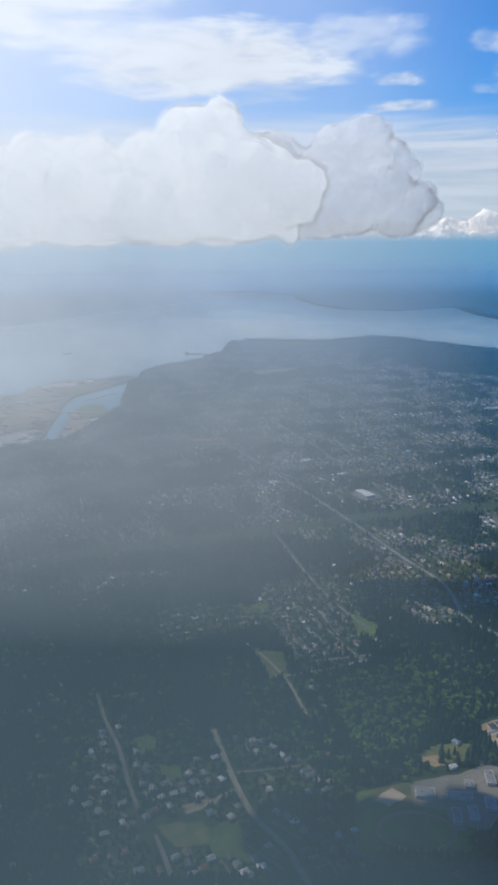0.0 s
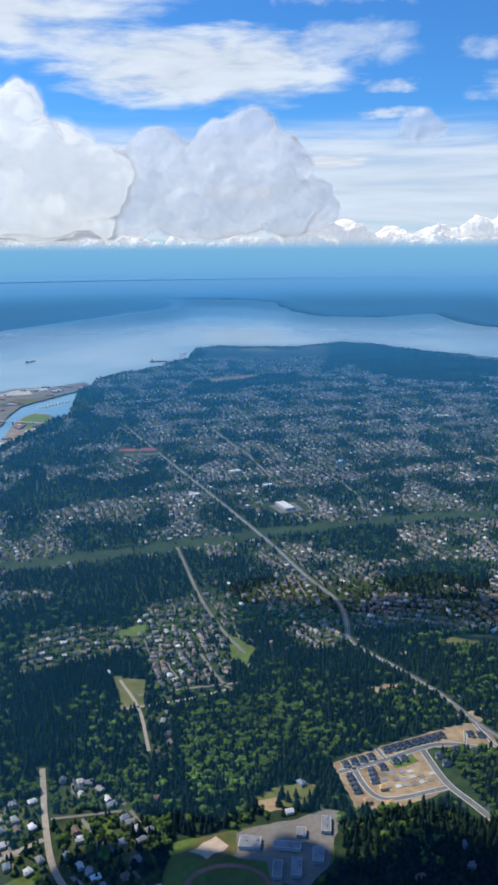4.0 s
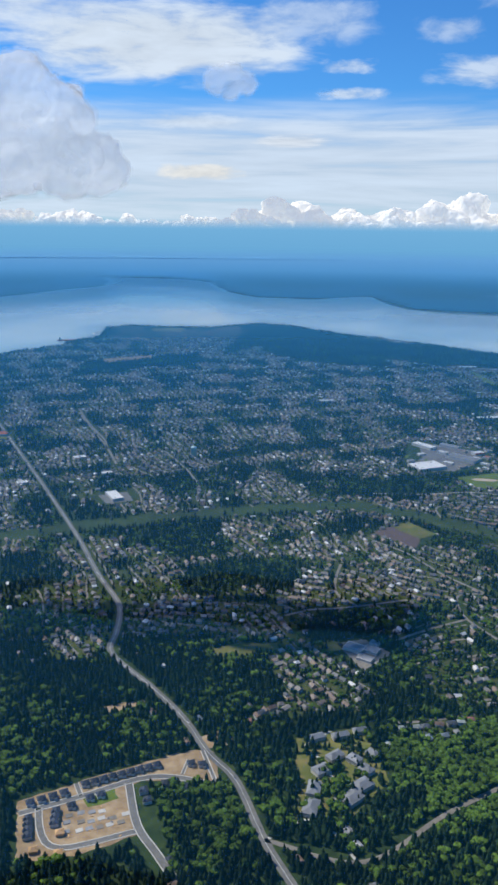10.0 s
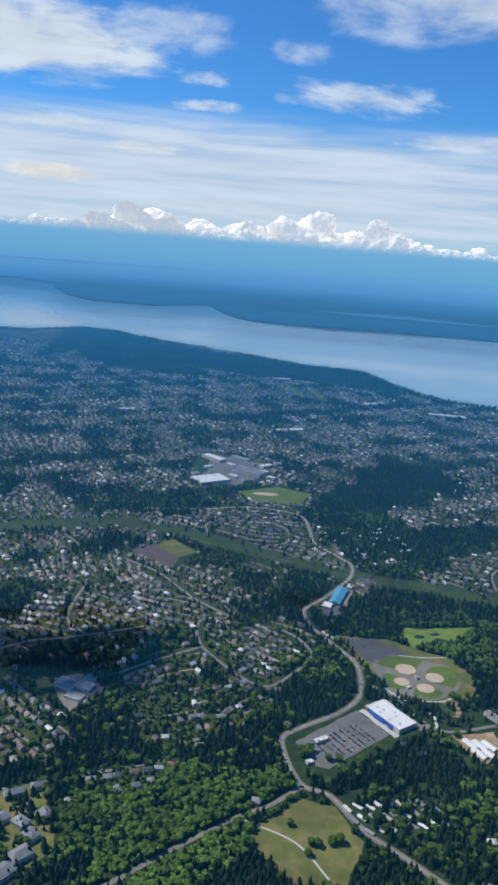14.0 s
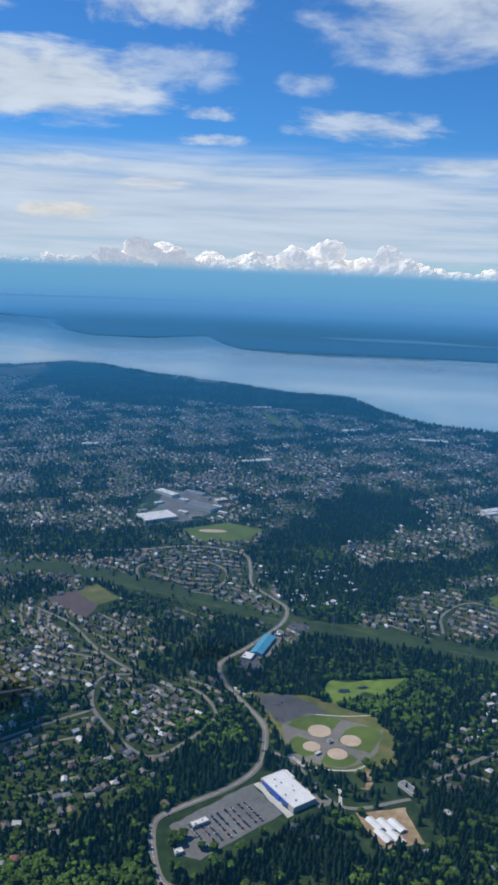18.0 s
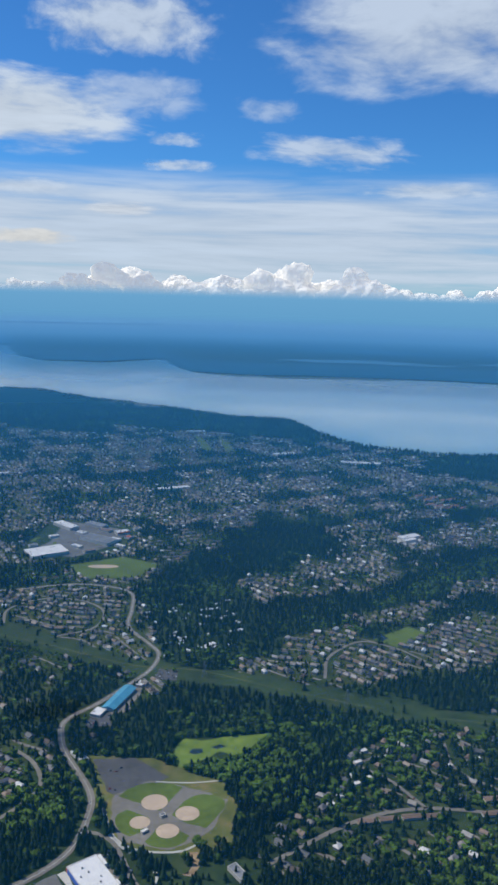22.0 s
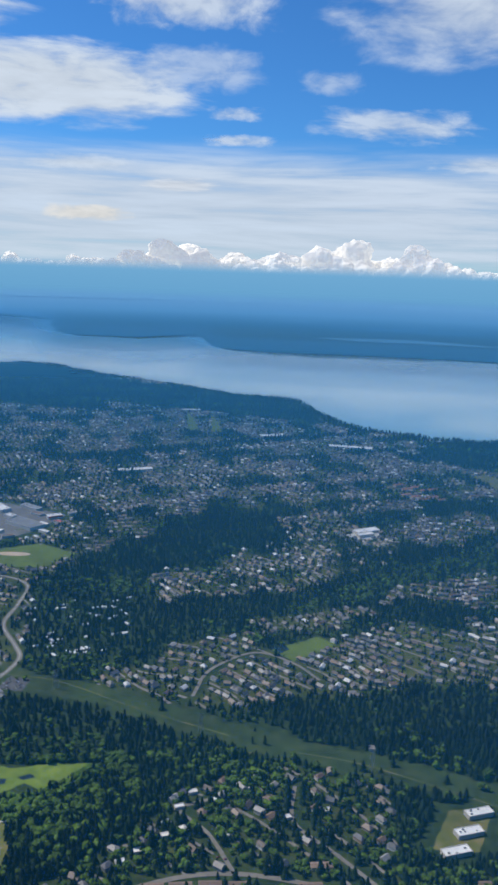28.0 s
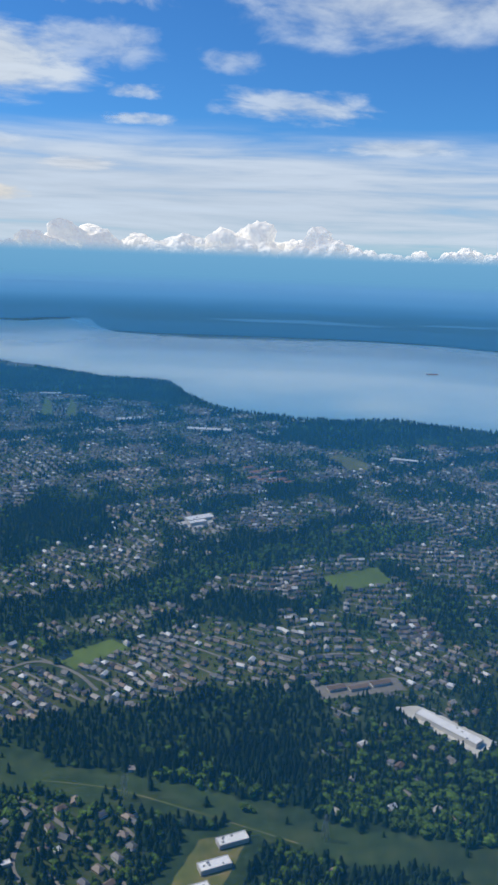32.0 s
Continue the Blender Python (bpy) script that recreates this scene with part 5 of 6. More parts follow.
billow([(82, 132, 3.2), (86, 133.5, 3.6), (90, 131.5, 2.8), (86, 129.5, 2.6)], 267, 1, 116, (0.08, 0.12, 0.16), (0.72, 0.75, 0.82), 11, "small torn grey scrap of cloud in blue sky", 0.35, 0.05, 0.25)


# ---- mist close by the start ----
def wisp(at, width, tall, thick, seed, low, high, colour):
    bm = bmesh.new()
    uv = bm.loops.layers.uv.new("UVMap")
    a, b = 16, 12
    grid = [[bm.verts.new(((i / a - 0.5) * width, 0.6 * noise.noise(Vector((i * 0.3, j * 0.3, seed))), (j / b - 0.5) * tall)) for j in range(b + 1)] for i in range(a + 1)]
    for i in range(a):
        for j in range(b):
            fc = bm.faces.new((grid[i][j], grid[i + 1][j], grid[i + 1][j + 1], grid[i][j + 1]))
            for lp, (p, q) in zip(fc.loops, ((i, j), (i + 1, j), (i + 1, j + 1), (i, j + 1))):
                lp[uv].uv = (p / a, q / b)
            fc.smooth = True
    ob = solo("cloud_wisp", bm, cloud_sheet_material("self_lit_mist", thick, (3, 3), low, high, colour, seed, feather=1.1), "ragged sheet of mist with its brightness painted in", "cloud", group="clouds")
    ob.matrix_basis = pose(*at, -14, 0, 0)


# Upper mist: daylight painted in as a bright glow.
wisp((-7.0, 6.5, 102.2), 17.5, 11.5, 0.97, 21, 0.2, 0.9, (0.96, 1.04, 1.16))
# Lower mist: shade painted in as a dark sheet that dims the first view.
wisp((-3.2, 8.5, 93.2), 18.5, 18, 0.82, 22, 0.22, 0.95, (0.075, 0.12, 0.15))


# ---- open ground and yards ----
GRASS, DIRT, LOT = ("mown green sports grass", "grass"), ("bare brown building soil", "soil"), ("grey asphalt yard", "pavement")
for key, poly, (words, cat), z in (
        ("dirt", [(48, 147), (63, 154), (77, 160), (81, 159.5), (82, 151), (69, 151.5), (66, 150), (69.5, 139), (61, 135), (51, 133.5)], DIRT, 0.035),
        ("dirt", [(86, 162), (80, 160), (78, 163), (83, 166)], DIRT, 0.03),
        ("grass", [(59, 147.5), (64, 149.5), (65, 147), (60, 145)], ("strips of fresh green turf", "grass"), 0.05),
        ("dry_grass", [(30.5, 120), (30.5, 129.5), (46, 132), (46, 122), (41, 117.5)], ("worn grass between school blocks", "grass"), 0.03),
        ("old_asphalt", [(27.4, 127.4), (33.7, 130.0), (40.3, 131.5), (44.9, 134.2), (48.3, 133.1), (44.5, 120.0), (40.5, 116.1), (35.6, 116.4), (34.7, 121.5), (29.2, 122.7)], ("grey paved yard between school blocks", "yard"), 0.045),
        ("dry_grass", [(20, 123), (24, 127.8), (29.5, 128.6), (30, 123.5), (26, 121.5)], ("worn dry practice field", "grass"), 0.048),
        ("grass", [(17, 110), (19, 126), (30, 129), (31, 122), (37, 121), (37, 110)], GRASS, 0.04),
        ("dry_grass", [(32, 137.5), (38, 140.5), (44.5, 141), (42, 135), (37, 134.5)], ("dry yellow-green ball field", "grass"), 0.03),
        ("dirt", [(33.5, 136.5), (37, 137), (38, 134), (34, 133)], ("bare clay infield", "soil"), 0.045),
        ("sand", [(22, 124), (26, 127.5), (28.5, 125), (25, 122.5)], ("pale clay infield", "soil"), 0.055),
        ("asphalt", [(156, 171.5), (172, 180.5), (175.5, 171.5), (160, 163), (157.5, 164.5)], ("asphalt parking lot with painted bays", "parking lot"), 0.035),
        ("concrete", [(172.4, 180), (173.4, 180.6), (177.3, 171.0), (176, 170.6)], ("pale concrete pavement in front of a store", "pavement"), 0.045),
        ("old_asphalt", [(179, 184.5), (180.5, 184), (185.2, 173), (182.4, 172), (178, 183)], LOT, 0.035),
        ("dry_grass", [(178, 212), (190, 209), (203, 199), (204, 190), (200, 181), (190, 177), (182, 186), (179, 196)], ("worn dry grass round ball fields", "grass"), 0.025),
        ("lot", [(179, 210.5), (187, 209.5), (192.5, 202), (183, 198), (181, 200)], ("asphalt lot beside ball fields", "parking lot"), 0.04),
        ("old_asphalt", [(182, 198.4), (188.8, 201.6), (194.9, 198.8), (198, 196.4), (202, 193.2), (197.4, 185.6), (193, 183), (189.8, 182.2), (186, 184), (182.2, 186), (181, 190.5)], ("grey paved paths between ball fields", "pavement"), 0.05),
        ("marsh", [(194, 207.5), (195.4, 212.3), (197.1, 214.7), (200.6, 213.0), (202.6, 213.2), (208.6, 213.9), (214.6, 212.8), (215.5, 210.0), (212.4, 207.6), (207.6, 205.5), (203.6, 208.6), (200.1, 206.6), (195.0, 204.3)], ("bright yellow-green marsh among woods", "marsh"), 0.03),
        ("pond", [(197.2, 209.4), (198.6, 210.2), (200.4, 209.9), (200.2, 208.9), (198.4, 208.4)], ("dark pool in a marsh", "pond"), 0.045),
        ("pond", [(202.2, 210.4), (204.0, 211.1), (205.0, 210.2), (203.2, 209.5)], ("dark pool in a marsh", "pond"), 0.045),
        ("lot", [(177.7, 222.4), (180.6, 230.4), (183.3, 227.5), (183.0, 221.8)], LOT, 0.036),
        ("lot", [(194.0, 240.8), (196.2, 245.9), (200.4, 244.4), (199.5, 239.3)], LOT, 0.036),
        ("old_asphalt", [(179, 226), (184, 229), (190, 238.5), (192, 238), (187, 227)], LOT, 0.03),
        ("dry_grass", [(141, 149), (153, 156), (158, 153), (160, 144), (154, 136), (146, 138)], ("dry meadow beside a road", "meadow"), 0.03),
        ("asphalt", [(161, 341), (170, 352), (175, 378), (182, 374), (200, 361), (190, 343), (178, 333)], ("asphalt parking lot of a shopping centre", "parking lot"), 0.03),
        ("grass", [(176, 325), (194, 331), (206, 321), (197, 310), (180, 312)], GRASS, 0.03),
        ("grass", [(254, 253), (267, 259), (270, 254), (258, 247)], ("bright green park lawn by a pond", "grass"), 0.03),
        ("pond", [(254, 254.5), (257, 256), (258.5, 253), (256, 251)], ("small dark blue pond", "pond"), 0.045),
        ("concrete", [(294, 336), (308, 343), (306, 331), (298, 328)], LOT, 0.03),
        ("dry_grass", [(288, 340), (297, 346), (298, 336), (292, 333)], ("dry lawn round a school", "grass"), 0.03),
        ("grass", [(325, 284), (343, 288), (343, 277), (326, 274)], ("green meadow between houses", "meadow"), 0.03),
        ("cinder", [(132, 268), (139, 273), (146, 262), (143, 254)], ("reddish cinder sports field", "sports field"), 0.03),
        ("dry_grass", [(139, 273), (146, 277), (152, 266), (146, 262)], ("dry yellow-green ball field", "grass"), 0.035),
        ("dry_grass", [(267, 185.5), (273, 194), (281, 194), (274, 184)], ("worn grass round white warehouses", "grass"), 0.03),
        ("old_asphalt", [(110, 198), (117, 200), (122, 193), (114, 186)], LOT, 0.03),
        ("dry_grass", [(105, 198), (110, 200), (112, 196), (107, 194)], ("dry yellow-green ball field", "grass"), 0.03),
        ("dirt", [(188, 170), (197, 170), (197, 161), (189, 161)], ("pale gravel nursery yard", "yard"), 0.03),
        ("concrete", [(316, 221), (322, 220), (330, 206), (324, 203)], LOT, 0.03),
        ("old_asphalt", [(304, 231), (322, 231), (322, 226), (304, 226)], LOT, 0.03),
        ("dry_grass", [(8, 178), (0, 180), (4, 166), (9, 167)], ("pale green pasture beside a lane", "pasture"), 0.03),
        ("dry_grass", [(-14, 133), (-8, 135), (-5, 131), (-10, 128)], ("yellow-green lawn beside houses", "grass"), 0.03),
        ("grass", [(2, 131), (7, 133), (9, 128), (4, 126)], ("bright green lawn beside houses", "grass"), 0.03),
        ("dry_grass", [(8, 124), (13, 127), (14, 122), (10, 119)], ("yellow-green lawn beside houses", "grass"), 0.03),
        ("dirt", [(-13, 123), (-8, 125), (-6, 123.5), (-11, 121)], ("pale bare yard", "yard"), 0.03),
        ("dry_grass", [(-17, 118), (-9, 119), (-5, 114), (-13, 112.5)], ("yellow-green lawn among houses", "grass"), 0.03),
        ("dry_grass", [(-30, 394), (-14, 396), (-12, 384), (-28, 382)], ("dry school lawn", "grass"), 0.03),
        ("dry_grass", [(330, 440), (352, 452), (362, 436), (340, 428)], ("dry yellow field among woods", "field"), 0.03),
        ("dry_grass", [(-61, 338), (-58, 357), (-52, 352), (-47, 334), (-47, 323), (-56, 323)], ("bare ochre slope above the port", "field"), 0.05),
        ("asphalt", [(40, 305), (50, 309), (53, 299), (44, 296)], ("asphalt parking lot beside an arterial road", "parking lot"), 0.03),
        ("grass", [(-7.9, 116.9), (-2.5, 120.2), (-1.1, 114.0), (0.4, 109.2), (-6.7, 110.7)], ("sunlit yellow-green lawn with bushes", "grass"), 0.034),
        ("grass", [(-18.4, 134.2), (-14.2, 134.9), (-13.3, 130.9), (-16.5, 129.7)], ("small bright green lawn", "grass"), 0.034),
        ("grass", [(27.0, 200.1), (33.9, 192.0), (31.8, 183.2), (27.5, 186.1)], ("green paddock beside houses", "grass"), 0.034),
        ("grass", [(-2.2, 202.2), (4.6, 207.3), (4.8, 200.4), (-1.2, 198.2)], ("green park lawn beside houses", "grass"), 0.034),
        ("grass", [(-25.7, 142.9), (-21.5, 144.7), (-18.0, 141.0), (-22.1, 136.7)], ("rough green lawn by a lane", "grass"), 0.034),
        ("dry_grass", [(78.6, 195.2), (87.0, 199.0), (96.3, 198.5), (96.0, 194.8), (83.6, 192.2)], ("dry yellow strip behind houses", "grass"), 0.034),
        ("dry_grass", [(373, 409), (382, 415), (388, 399), (385, 389), (376, 388), (376, 399)], ("dry yellow ball field in sunlight", "grass"), 0.034),
        ("grass", [(259, 576), (262, 552), (261, 513), (255, 517)], ("bright green fairway among trees", "grass"), 0.034),
        ("grass", [(273, 566), (275, 542), (273, 508), (268, 513)], ("bright green fairway among trees", "grass"), 0.034),
        ("dirt", [(2, 611), (35, 630), (38, 613), (5, 592)], ("bare ochre strip on a slope", "field"), 0.034),
        ("dry_grass", [(23, 795), (54, 800), (56, 769), (26, 760)], ("dry field on a wooded point", "field"), 0.034),
        ("dirt", [(58.2, 173.8), (66.8, 176.4), (67.3, 174.7), (60.6, 171.7)], ("bare yard among trees", "yard"), 0.034),
        ("dry_grass", [(94, 141), (97, 163), (110, 166), (112, 150), (104, 142)], ("pale drives and lawns between apartment blocks", "yard"), 0.02),
):
    patch({"dirt": "soil", "sand": "soil", "old_asphalt": "pavement", "concrete": "pavement", "asphalt": "pavement", "lot": "pavement", "track": "sports_field", "cinder": "sports_field", "dry_grass": "meadow"}.get(key, key), poly, M[key], z, words, cat, 0.22)


def disc(name, x, y, r, squash, turn, material, z, label, category):
    bm = bmesh.new()
    bmesh.ops.create_circle(bm, cap_ends=True, segments=40, radius=r)
    bmesh.ops.extrude_face_region(bm, geom=bm.faces[:])
    for q in bm.verts[40:]:
        q.co.z += 0.03
    bmesh.ops.scale(bm, vec=(1, squash, 1), verts=bm.verts)
    bmesh.ops.recalc_face_normals(bm, faces=bm.faces)
    solo(name, bm, material, label, category, (x, y, z - 0.03), turn, kind="structure")


for poly in ([(182.9, 197.9), (184.6, 199.6), (186.7, 200.6), (188.8, 200.9), (190.8, 200.5), (192.8, 199.7), (194.5, 198.3), (193.0, 196.4), (189.6, 192.4), (186.4, 195.2)],
             [(181.8, 190.4), (181.9, 191.8), (182.4, 193.0), (184.0, 193.9), (187.6, 191.0), (186.1, 187.5), (183.8, 186.8), (182.4, 188.2)],
             [(186.2, 185.0), (189.4, 188.8), (190.0, 188.9), (193.6, 185.0), (192.8, 183.8), (191.6, 183.0), (189.8, 182.8), (188.0, 183.2), (187.0, 183.9)],
             [(191.5, 190.9), (194.1, 194.2), (195.8, 195.4), (197.6, 195.7), (199.8, 195.0), (201.3, 193.1), (201.0, 191.5), (200.1, 190.2), (196.8, 186.3), (193.3, 188.5)]):
    patch("outfield", poly, M["grass"], 0.062, "mown green outfield of a ball field", "grass", 0.05)
patch("soil", [(191.3, 181.9), (194.4, 180.7), (194.6, 178.5), (192.5, 175.8), (191.1, 176.0), (193.0, 178.1)], M["dirt"], 0.05, "bare brown bank beside a field", "soil", 0.2)
patch("meadow", [(185.5, 180.7), (187.0, 182.2), (189.2, 182.0), (191.1, 181.2), (192.8, 178.5), (192.0, 176.2), (186.6, 176.7)], M["corridor"], 0.05, "dark rough grass hollow beside ball fields", "grass", 0.2)
for x, y, r in ((189, 195, 2.35), (194.2, 190.8, 2.1), (185.9, 190, 1.75), (190.2, 186.9, 1.95)):
    disc("infield", x, y, r, 0.95, 0, M["sand"], 0.085, "round pale clay infield of a ball field", "infield")
disc("grass", 190, 321, 10, 0.55, -20, M["grass"], 0.05, "green sports oval beside a shopping centre", "grass")
disc("infield", 187, 322, 5, 0.35, -10, M["sand"], 0.07, "pale clay patch on a sports oval", "infield")
oval = [(28.5 + 6.6 * math.cos(a), 116.2 + 4.7 * math.sin(a)) for a in np.linspace(0, 2 * math.pi, 29)]
solo("running_track", strip(bmesh.new(), oval, 0.9, 0.075), M["track"], "oval reddish running track round green grass", "running track", kind="structure")
for pts, w in (([(49, 144), (59, 148), (68, 152), (74, 152.3), (80, 150.5)], 1.0), ([(52, 145.2), (53, 141), (54.6, 137.6), (57, 136.3), (61, 137), (68.6, 139.5)], 0.9), ([(66.3, 151), (68, 143), (69.5, 139), (72, 135), (76, 128)], 1.1), ([(79, 159.5), (81.5, 150.5)], 0.5), ([(75.5, 153), (76.5, 157)], 0.35), ([(58.5, 148), (57.2, 151.2)], 0.6)):
    solo("road", strip(bmesh.new(), pts, w, 0.075), M["asphalt"], "new asphalt street of a building site", "road", kind="structure")
    for side in (-1, 1):
        solo("kerb", strip(bmesh.new(), pts, 0.16, 0.1, side * (w / 2 + 0.1), 0.06), M["concrete"], "pale new concrete pavement along a street", "pavement", kind="structure")
for pts, w in (([(103, 132), (100, 140), (102, 148), (101, 156), (98, 160), (104, 165)], 0.5), ([(89, 137), (96, 141), (104, 139)], 0.8), ([(142, 152), (149, 146), (152, 138)], 0.35), ([(180, 196), (181, 187), (187, 178), (186, 172)], 0.6), ([(190, 201), (196, 199.5), (203, 199)], 0.3), ([(179.9, 198.4), (180.4, 192.3), (181.3, 187.2), (184.2, 183.6), (188.5, 181.9), (192.1, 181.6), (195, 183)], 0.45)):
    solo("drive", strip(bmesh.new(), pts, w, 0.065), M["concrete"], "pale winding drive", "drive", kind="structure")


# ---- larger buildings ----
def flat_building(name, label, at, turn, w, d, h, roof="white_roof", wall="pale_wall", units=0, group="", category="building", ribs=False):
    e = thing(name, label, category, (*at, 0), turn, group)
    r = random.Random(int(at[0] * 7 + at[1] * 13))
    part("wall", block(-w / 2, -d / 2, -0.05, w / 2, d / 2, h), M[wall], e)
    t = 0.07
    bm = bmesh.new()
    box(bm, -w / 2 - 0.03, -d / 2 - 0.03, h, w / 2 + 0.03, d / 2 + 0.03, h + 0.04)
    part("roof", bm, M[roof], e)
    for x0, y0, x1, y1 in ((-w / 2 - 0.03, -d / 2 - 0.03, w / 2 + 0.03, -d / 2 + t), (-w / 2 - 0.03, d / 2 - t, w / 2 + 0.03, d / 2 + 0.03), (-w / 2 - 0.03, -d / 2 + t, -w / 2 + t, d / 2 - t), (w / 2 - t, -d / 2 + t, w / 2 + 0.03, d / 2 - t)):
        part("parapet", block(x0, y0, h + 0.043, x1, y1, h + 0.12), M["pale_wall"], e)
    for k in range(units):
        x, y = r.uniform(-0.38, 0.38) * w, r.uniform(-0.36, 0.36) * d
        s = r.uniform(0.1, 0.2)
        part("roof_unit", block(x - s, y - s * 0.7, h + 0.043, x + s, y + s * 0.7, h + 0.2, bevel=0.015), M["grey_roof"], e, "grey metal air unit")
    if ribs:
        n = max(2, int(w / 0.7))
        for k in range(1, n):
            x = -w / 2 + w * k / n
            part("roof_rib", block(x - 0.02, -d / 2, h + 0.043, x + 0.02, d / 2, h + 0.075), M["grey_roof"], e)
    return e


def hip_building(name, label, at, turn, w, d, h, rise, roof, wall="pale_wall", group="", hip=0.95, category="building", wing=False, z=0.0):
    e = thing(name, label, category, (*at, z), turn, group)
    walls, rf = house_parts(w, d, h, rise, hip, wing)
    part("wall", walls, M[wall], e)
    part("roof", rf, M[roof], e)
    return e


# store with its blue front
store = flat_building("store", "large white-roofed store with a bright blue front band", (177.8, 176.9), -67, 9.6, 5.0, 0.95, units=7, category="store")
front = part("facade", block(-4.2, -2.62, 0.25, 3.2, -2.5, 0.98), M["blue_panel"], store, "bright blue panelled front")
part("entrance", block(-0.6, -2.8, 0.0, 1.0, -2.62, 1.15, bevel=0.02), M["blue_panel"], front, "projecting blue entrance block")
part("annex", block(-4.75, 2.5, 0.0, -2.2, 3.2, 0.8), M["white_roof"], store, "low white annex")
part("annex", block(1.5, 2.5, 0.0, 2.7, 3.0, 0.7), M["white_roof"], store)
part("sign_band", block(-4.75, -2.6, 0.3, -4.3, -2.5, 0.8), M["red_roof"], front, "reddish front panel")
flat_building("shop", "small white-roofed shop by a parking lot", (161.2, 171.2), 22, 3.0, 1.2, 0.5, units=3, category="shop")
flat_building("shop", "small white-roofed restaurant by a road junction", (157.0, 165.0), 15, 1.3, 1.0, 0.45, units=1, category="shop")
flat_building("store", "long pale store behind a lot", (199.6, 174.6), -67, 3.6, 1.6, 0.6, "grey_roof", units=2, category="store")
# ball field buildings
flat_building("pavilion", "small dark-roofed pavilion amid ball fields", (189.9, 190.9), 20, 0.9, 0.8, 0.4, "grey_roof", category="pavilion")
flat_building("shed", "white-roofed equipment shed by a ball field", (186.4, 187.4), 28, 1.2, 0.6, 0.35, category="shed")
flat_building("clubhouse", "long pale flat-roofed clubhouse by a lot", (176.4, 211.6), -62, 4.4, 1.6, 0.5, "white_roof", units=2, category="clubhouse")
hip_building("sports_hall", "long hall with a bright blue metal roof", (185.6, 232.6), 58, 10.5, 3.0, 0.7, 0.5, "teal_roof", hip=0.0, category="hall")
flat_building("annex_hall", "white low shed beside a blue-roofed hall", (180.8, 227.6), 58, 3.2, 2.4, 0.5, units=1, category="hall")
flat_building("annex_hall", "pale low shed beside a blue-roofed hall", (191.0, 238.6), 58, 2.4, 1.6, 0.5, category="hall")
# school by the running track
for x, y, w, d, ro in ((32.0, 125.5, 3.6, 2.6, 'grey_roof'), (38.2, 124.7, 4.6, 1.6, 'grey_roof'), (36.4, 119.5, 1.5, 3.6, 'grey_roof'), (39.5, 119.9, 1.6, 3.8, 'grey_roof'), (45.2, 129.6, 1.6, 3.8, 'grey_roof'), (43.2, 122.5, 1.8, 3.2, 'grey_roof'), (40.8, 127.8, 1.6, 2.0, 'grey_roof')):
    flat_building("school_building", "low grey flat-roofed school block", (x, y), -6, w, d, 0.6, ro, units=2, group="school blocks", ribs=True)
for x, y, w, d, a in ((113.6, 195.4, 4.4, 3.4, -35), (117.4, 194.2, 3.4, 2.6, -35), (115.2, 190.6, 3.6, 2.2, -35), (118.8, 197.2, 2.4, 1.8, -35)):
    flat_building("school_building", "low blue-grey flat-roofed school block", (x, y), a, w, d, 0.55, "grey_roof", units=3, group="hill school blocks")
# apartment blocks on the slope
for x, y, a, w, d in ((97.2, 143.4, 70, 3.8, 2.4), (98.3, 148.0, 75, 3.4, 2.2), (100.2, 152.8, 30, 3.0, 2.2), (104.4, 145.4, 40, 3.8, 2.6), (106.8, 148.6, 35, 3.6, 2.4), (108.3, 152.6, -50, 2.4, 1.9), (106.6, 155.6, -45, 2.4, 1.9), (103.2, 156.6, 35, 3.2, 1.8), (100.6, 162.2, 20, 3.0, 1.4), (105.2, 162.6, 15, 3.4, 1.4), (109.2, 164.0, 12, 2.8, 1.3), (110.2, 157.0, -50, 2.2, 1.7)):
    hip_building("apartment_block", "grey hip-roofed apartment block on a leafy slope", (x, y), a, w, d, 0.85, 0.55, "grey_roof", group="apartment blocks")
# shopping centre
for x, y, a, w, d, ro in ((168.6, 338.6, 20, 13, 9, "white_roof"), (175.5, 370, -55, 11, 4, "white_roof"), (187, 350, -45, 13, 6, "grey_roof"), (196, 358, 20, 5, 3, "white_roof"), (187, 369, -45, 9, 3, "grey_roof"), (181, 359, -45, 4, 2.4, "white_roof")):
    flat_building("warehouse_store", "large flat-roofed store of a shopping centre", (x, y), a, w, d, 1.1, ro, units=8, group="shopping centre")
part("sign_band", block(-2.4, -1.8, 0.6, 2.4, -1.52, 1.15), M["red_roof"], bpy.data.objects["warehouse_store.003"], "red front band")

for x, y, a, w, d, ro in ((164, 347, 20, 3, 2, "grey_roof"), (179, 344, -45, 4, 2.2, "white_roof"), (193, 350, -45, 4, 2, "white_roof"), (190, 362, -45, 5, 2.4, "brown"), (178, 366, -45, 3, 2, "grey_roof"), (198, 352, -45, 3, 2, "red_roof"), (183, 338, 20, 4, 1.8, "brown"), (171, 357, 20, 3.4, 2, "white_roof"), (202, 362, 20, 3, 2, "grey_roof"), (194, 342, -45, 4, 1.6, "white_roof")):
    flat_building("shop", "small flat-roofed shop beside a shopping centre lot", (x, y), a, w, d, 0.7, ro, units=2, group="small shops", category="shop")
for x, y, w, d in ((163, 352, 3, 6), (170, 345, 2, 7), (184, 345, 6, 1.2), (196, 365, 3, 1.5)):
    patch("planting_strip", [(x, y), (x + w * 0.6, y + d * 0.3), (x + w, y + d), (x + w * 0.3, y + d * 0.7)], M["grass"], 0.05, "green planting strip in a parking lot", "grass", 0.5)
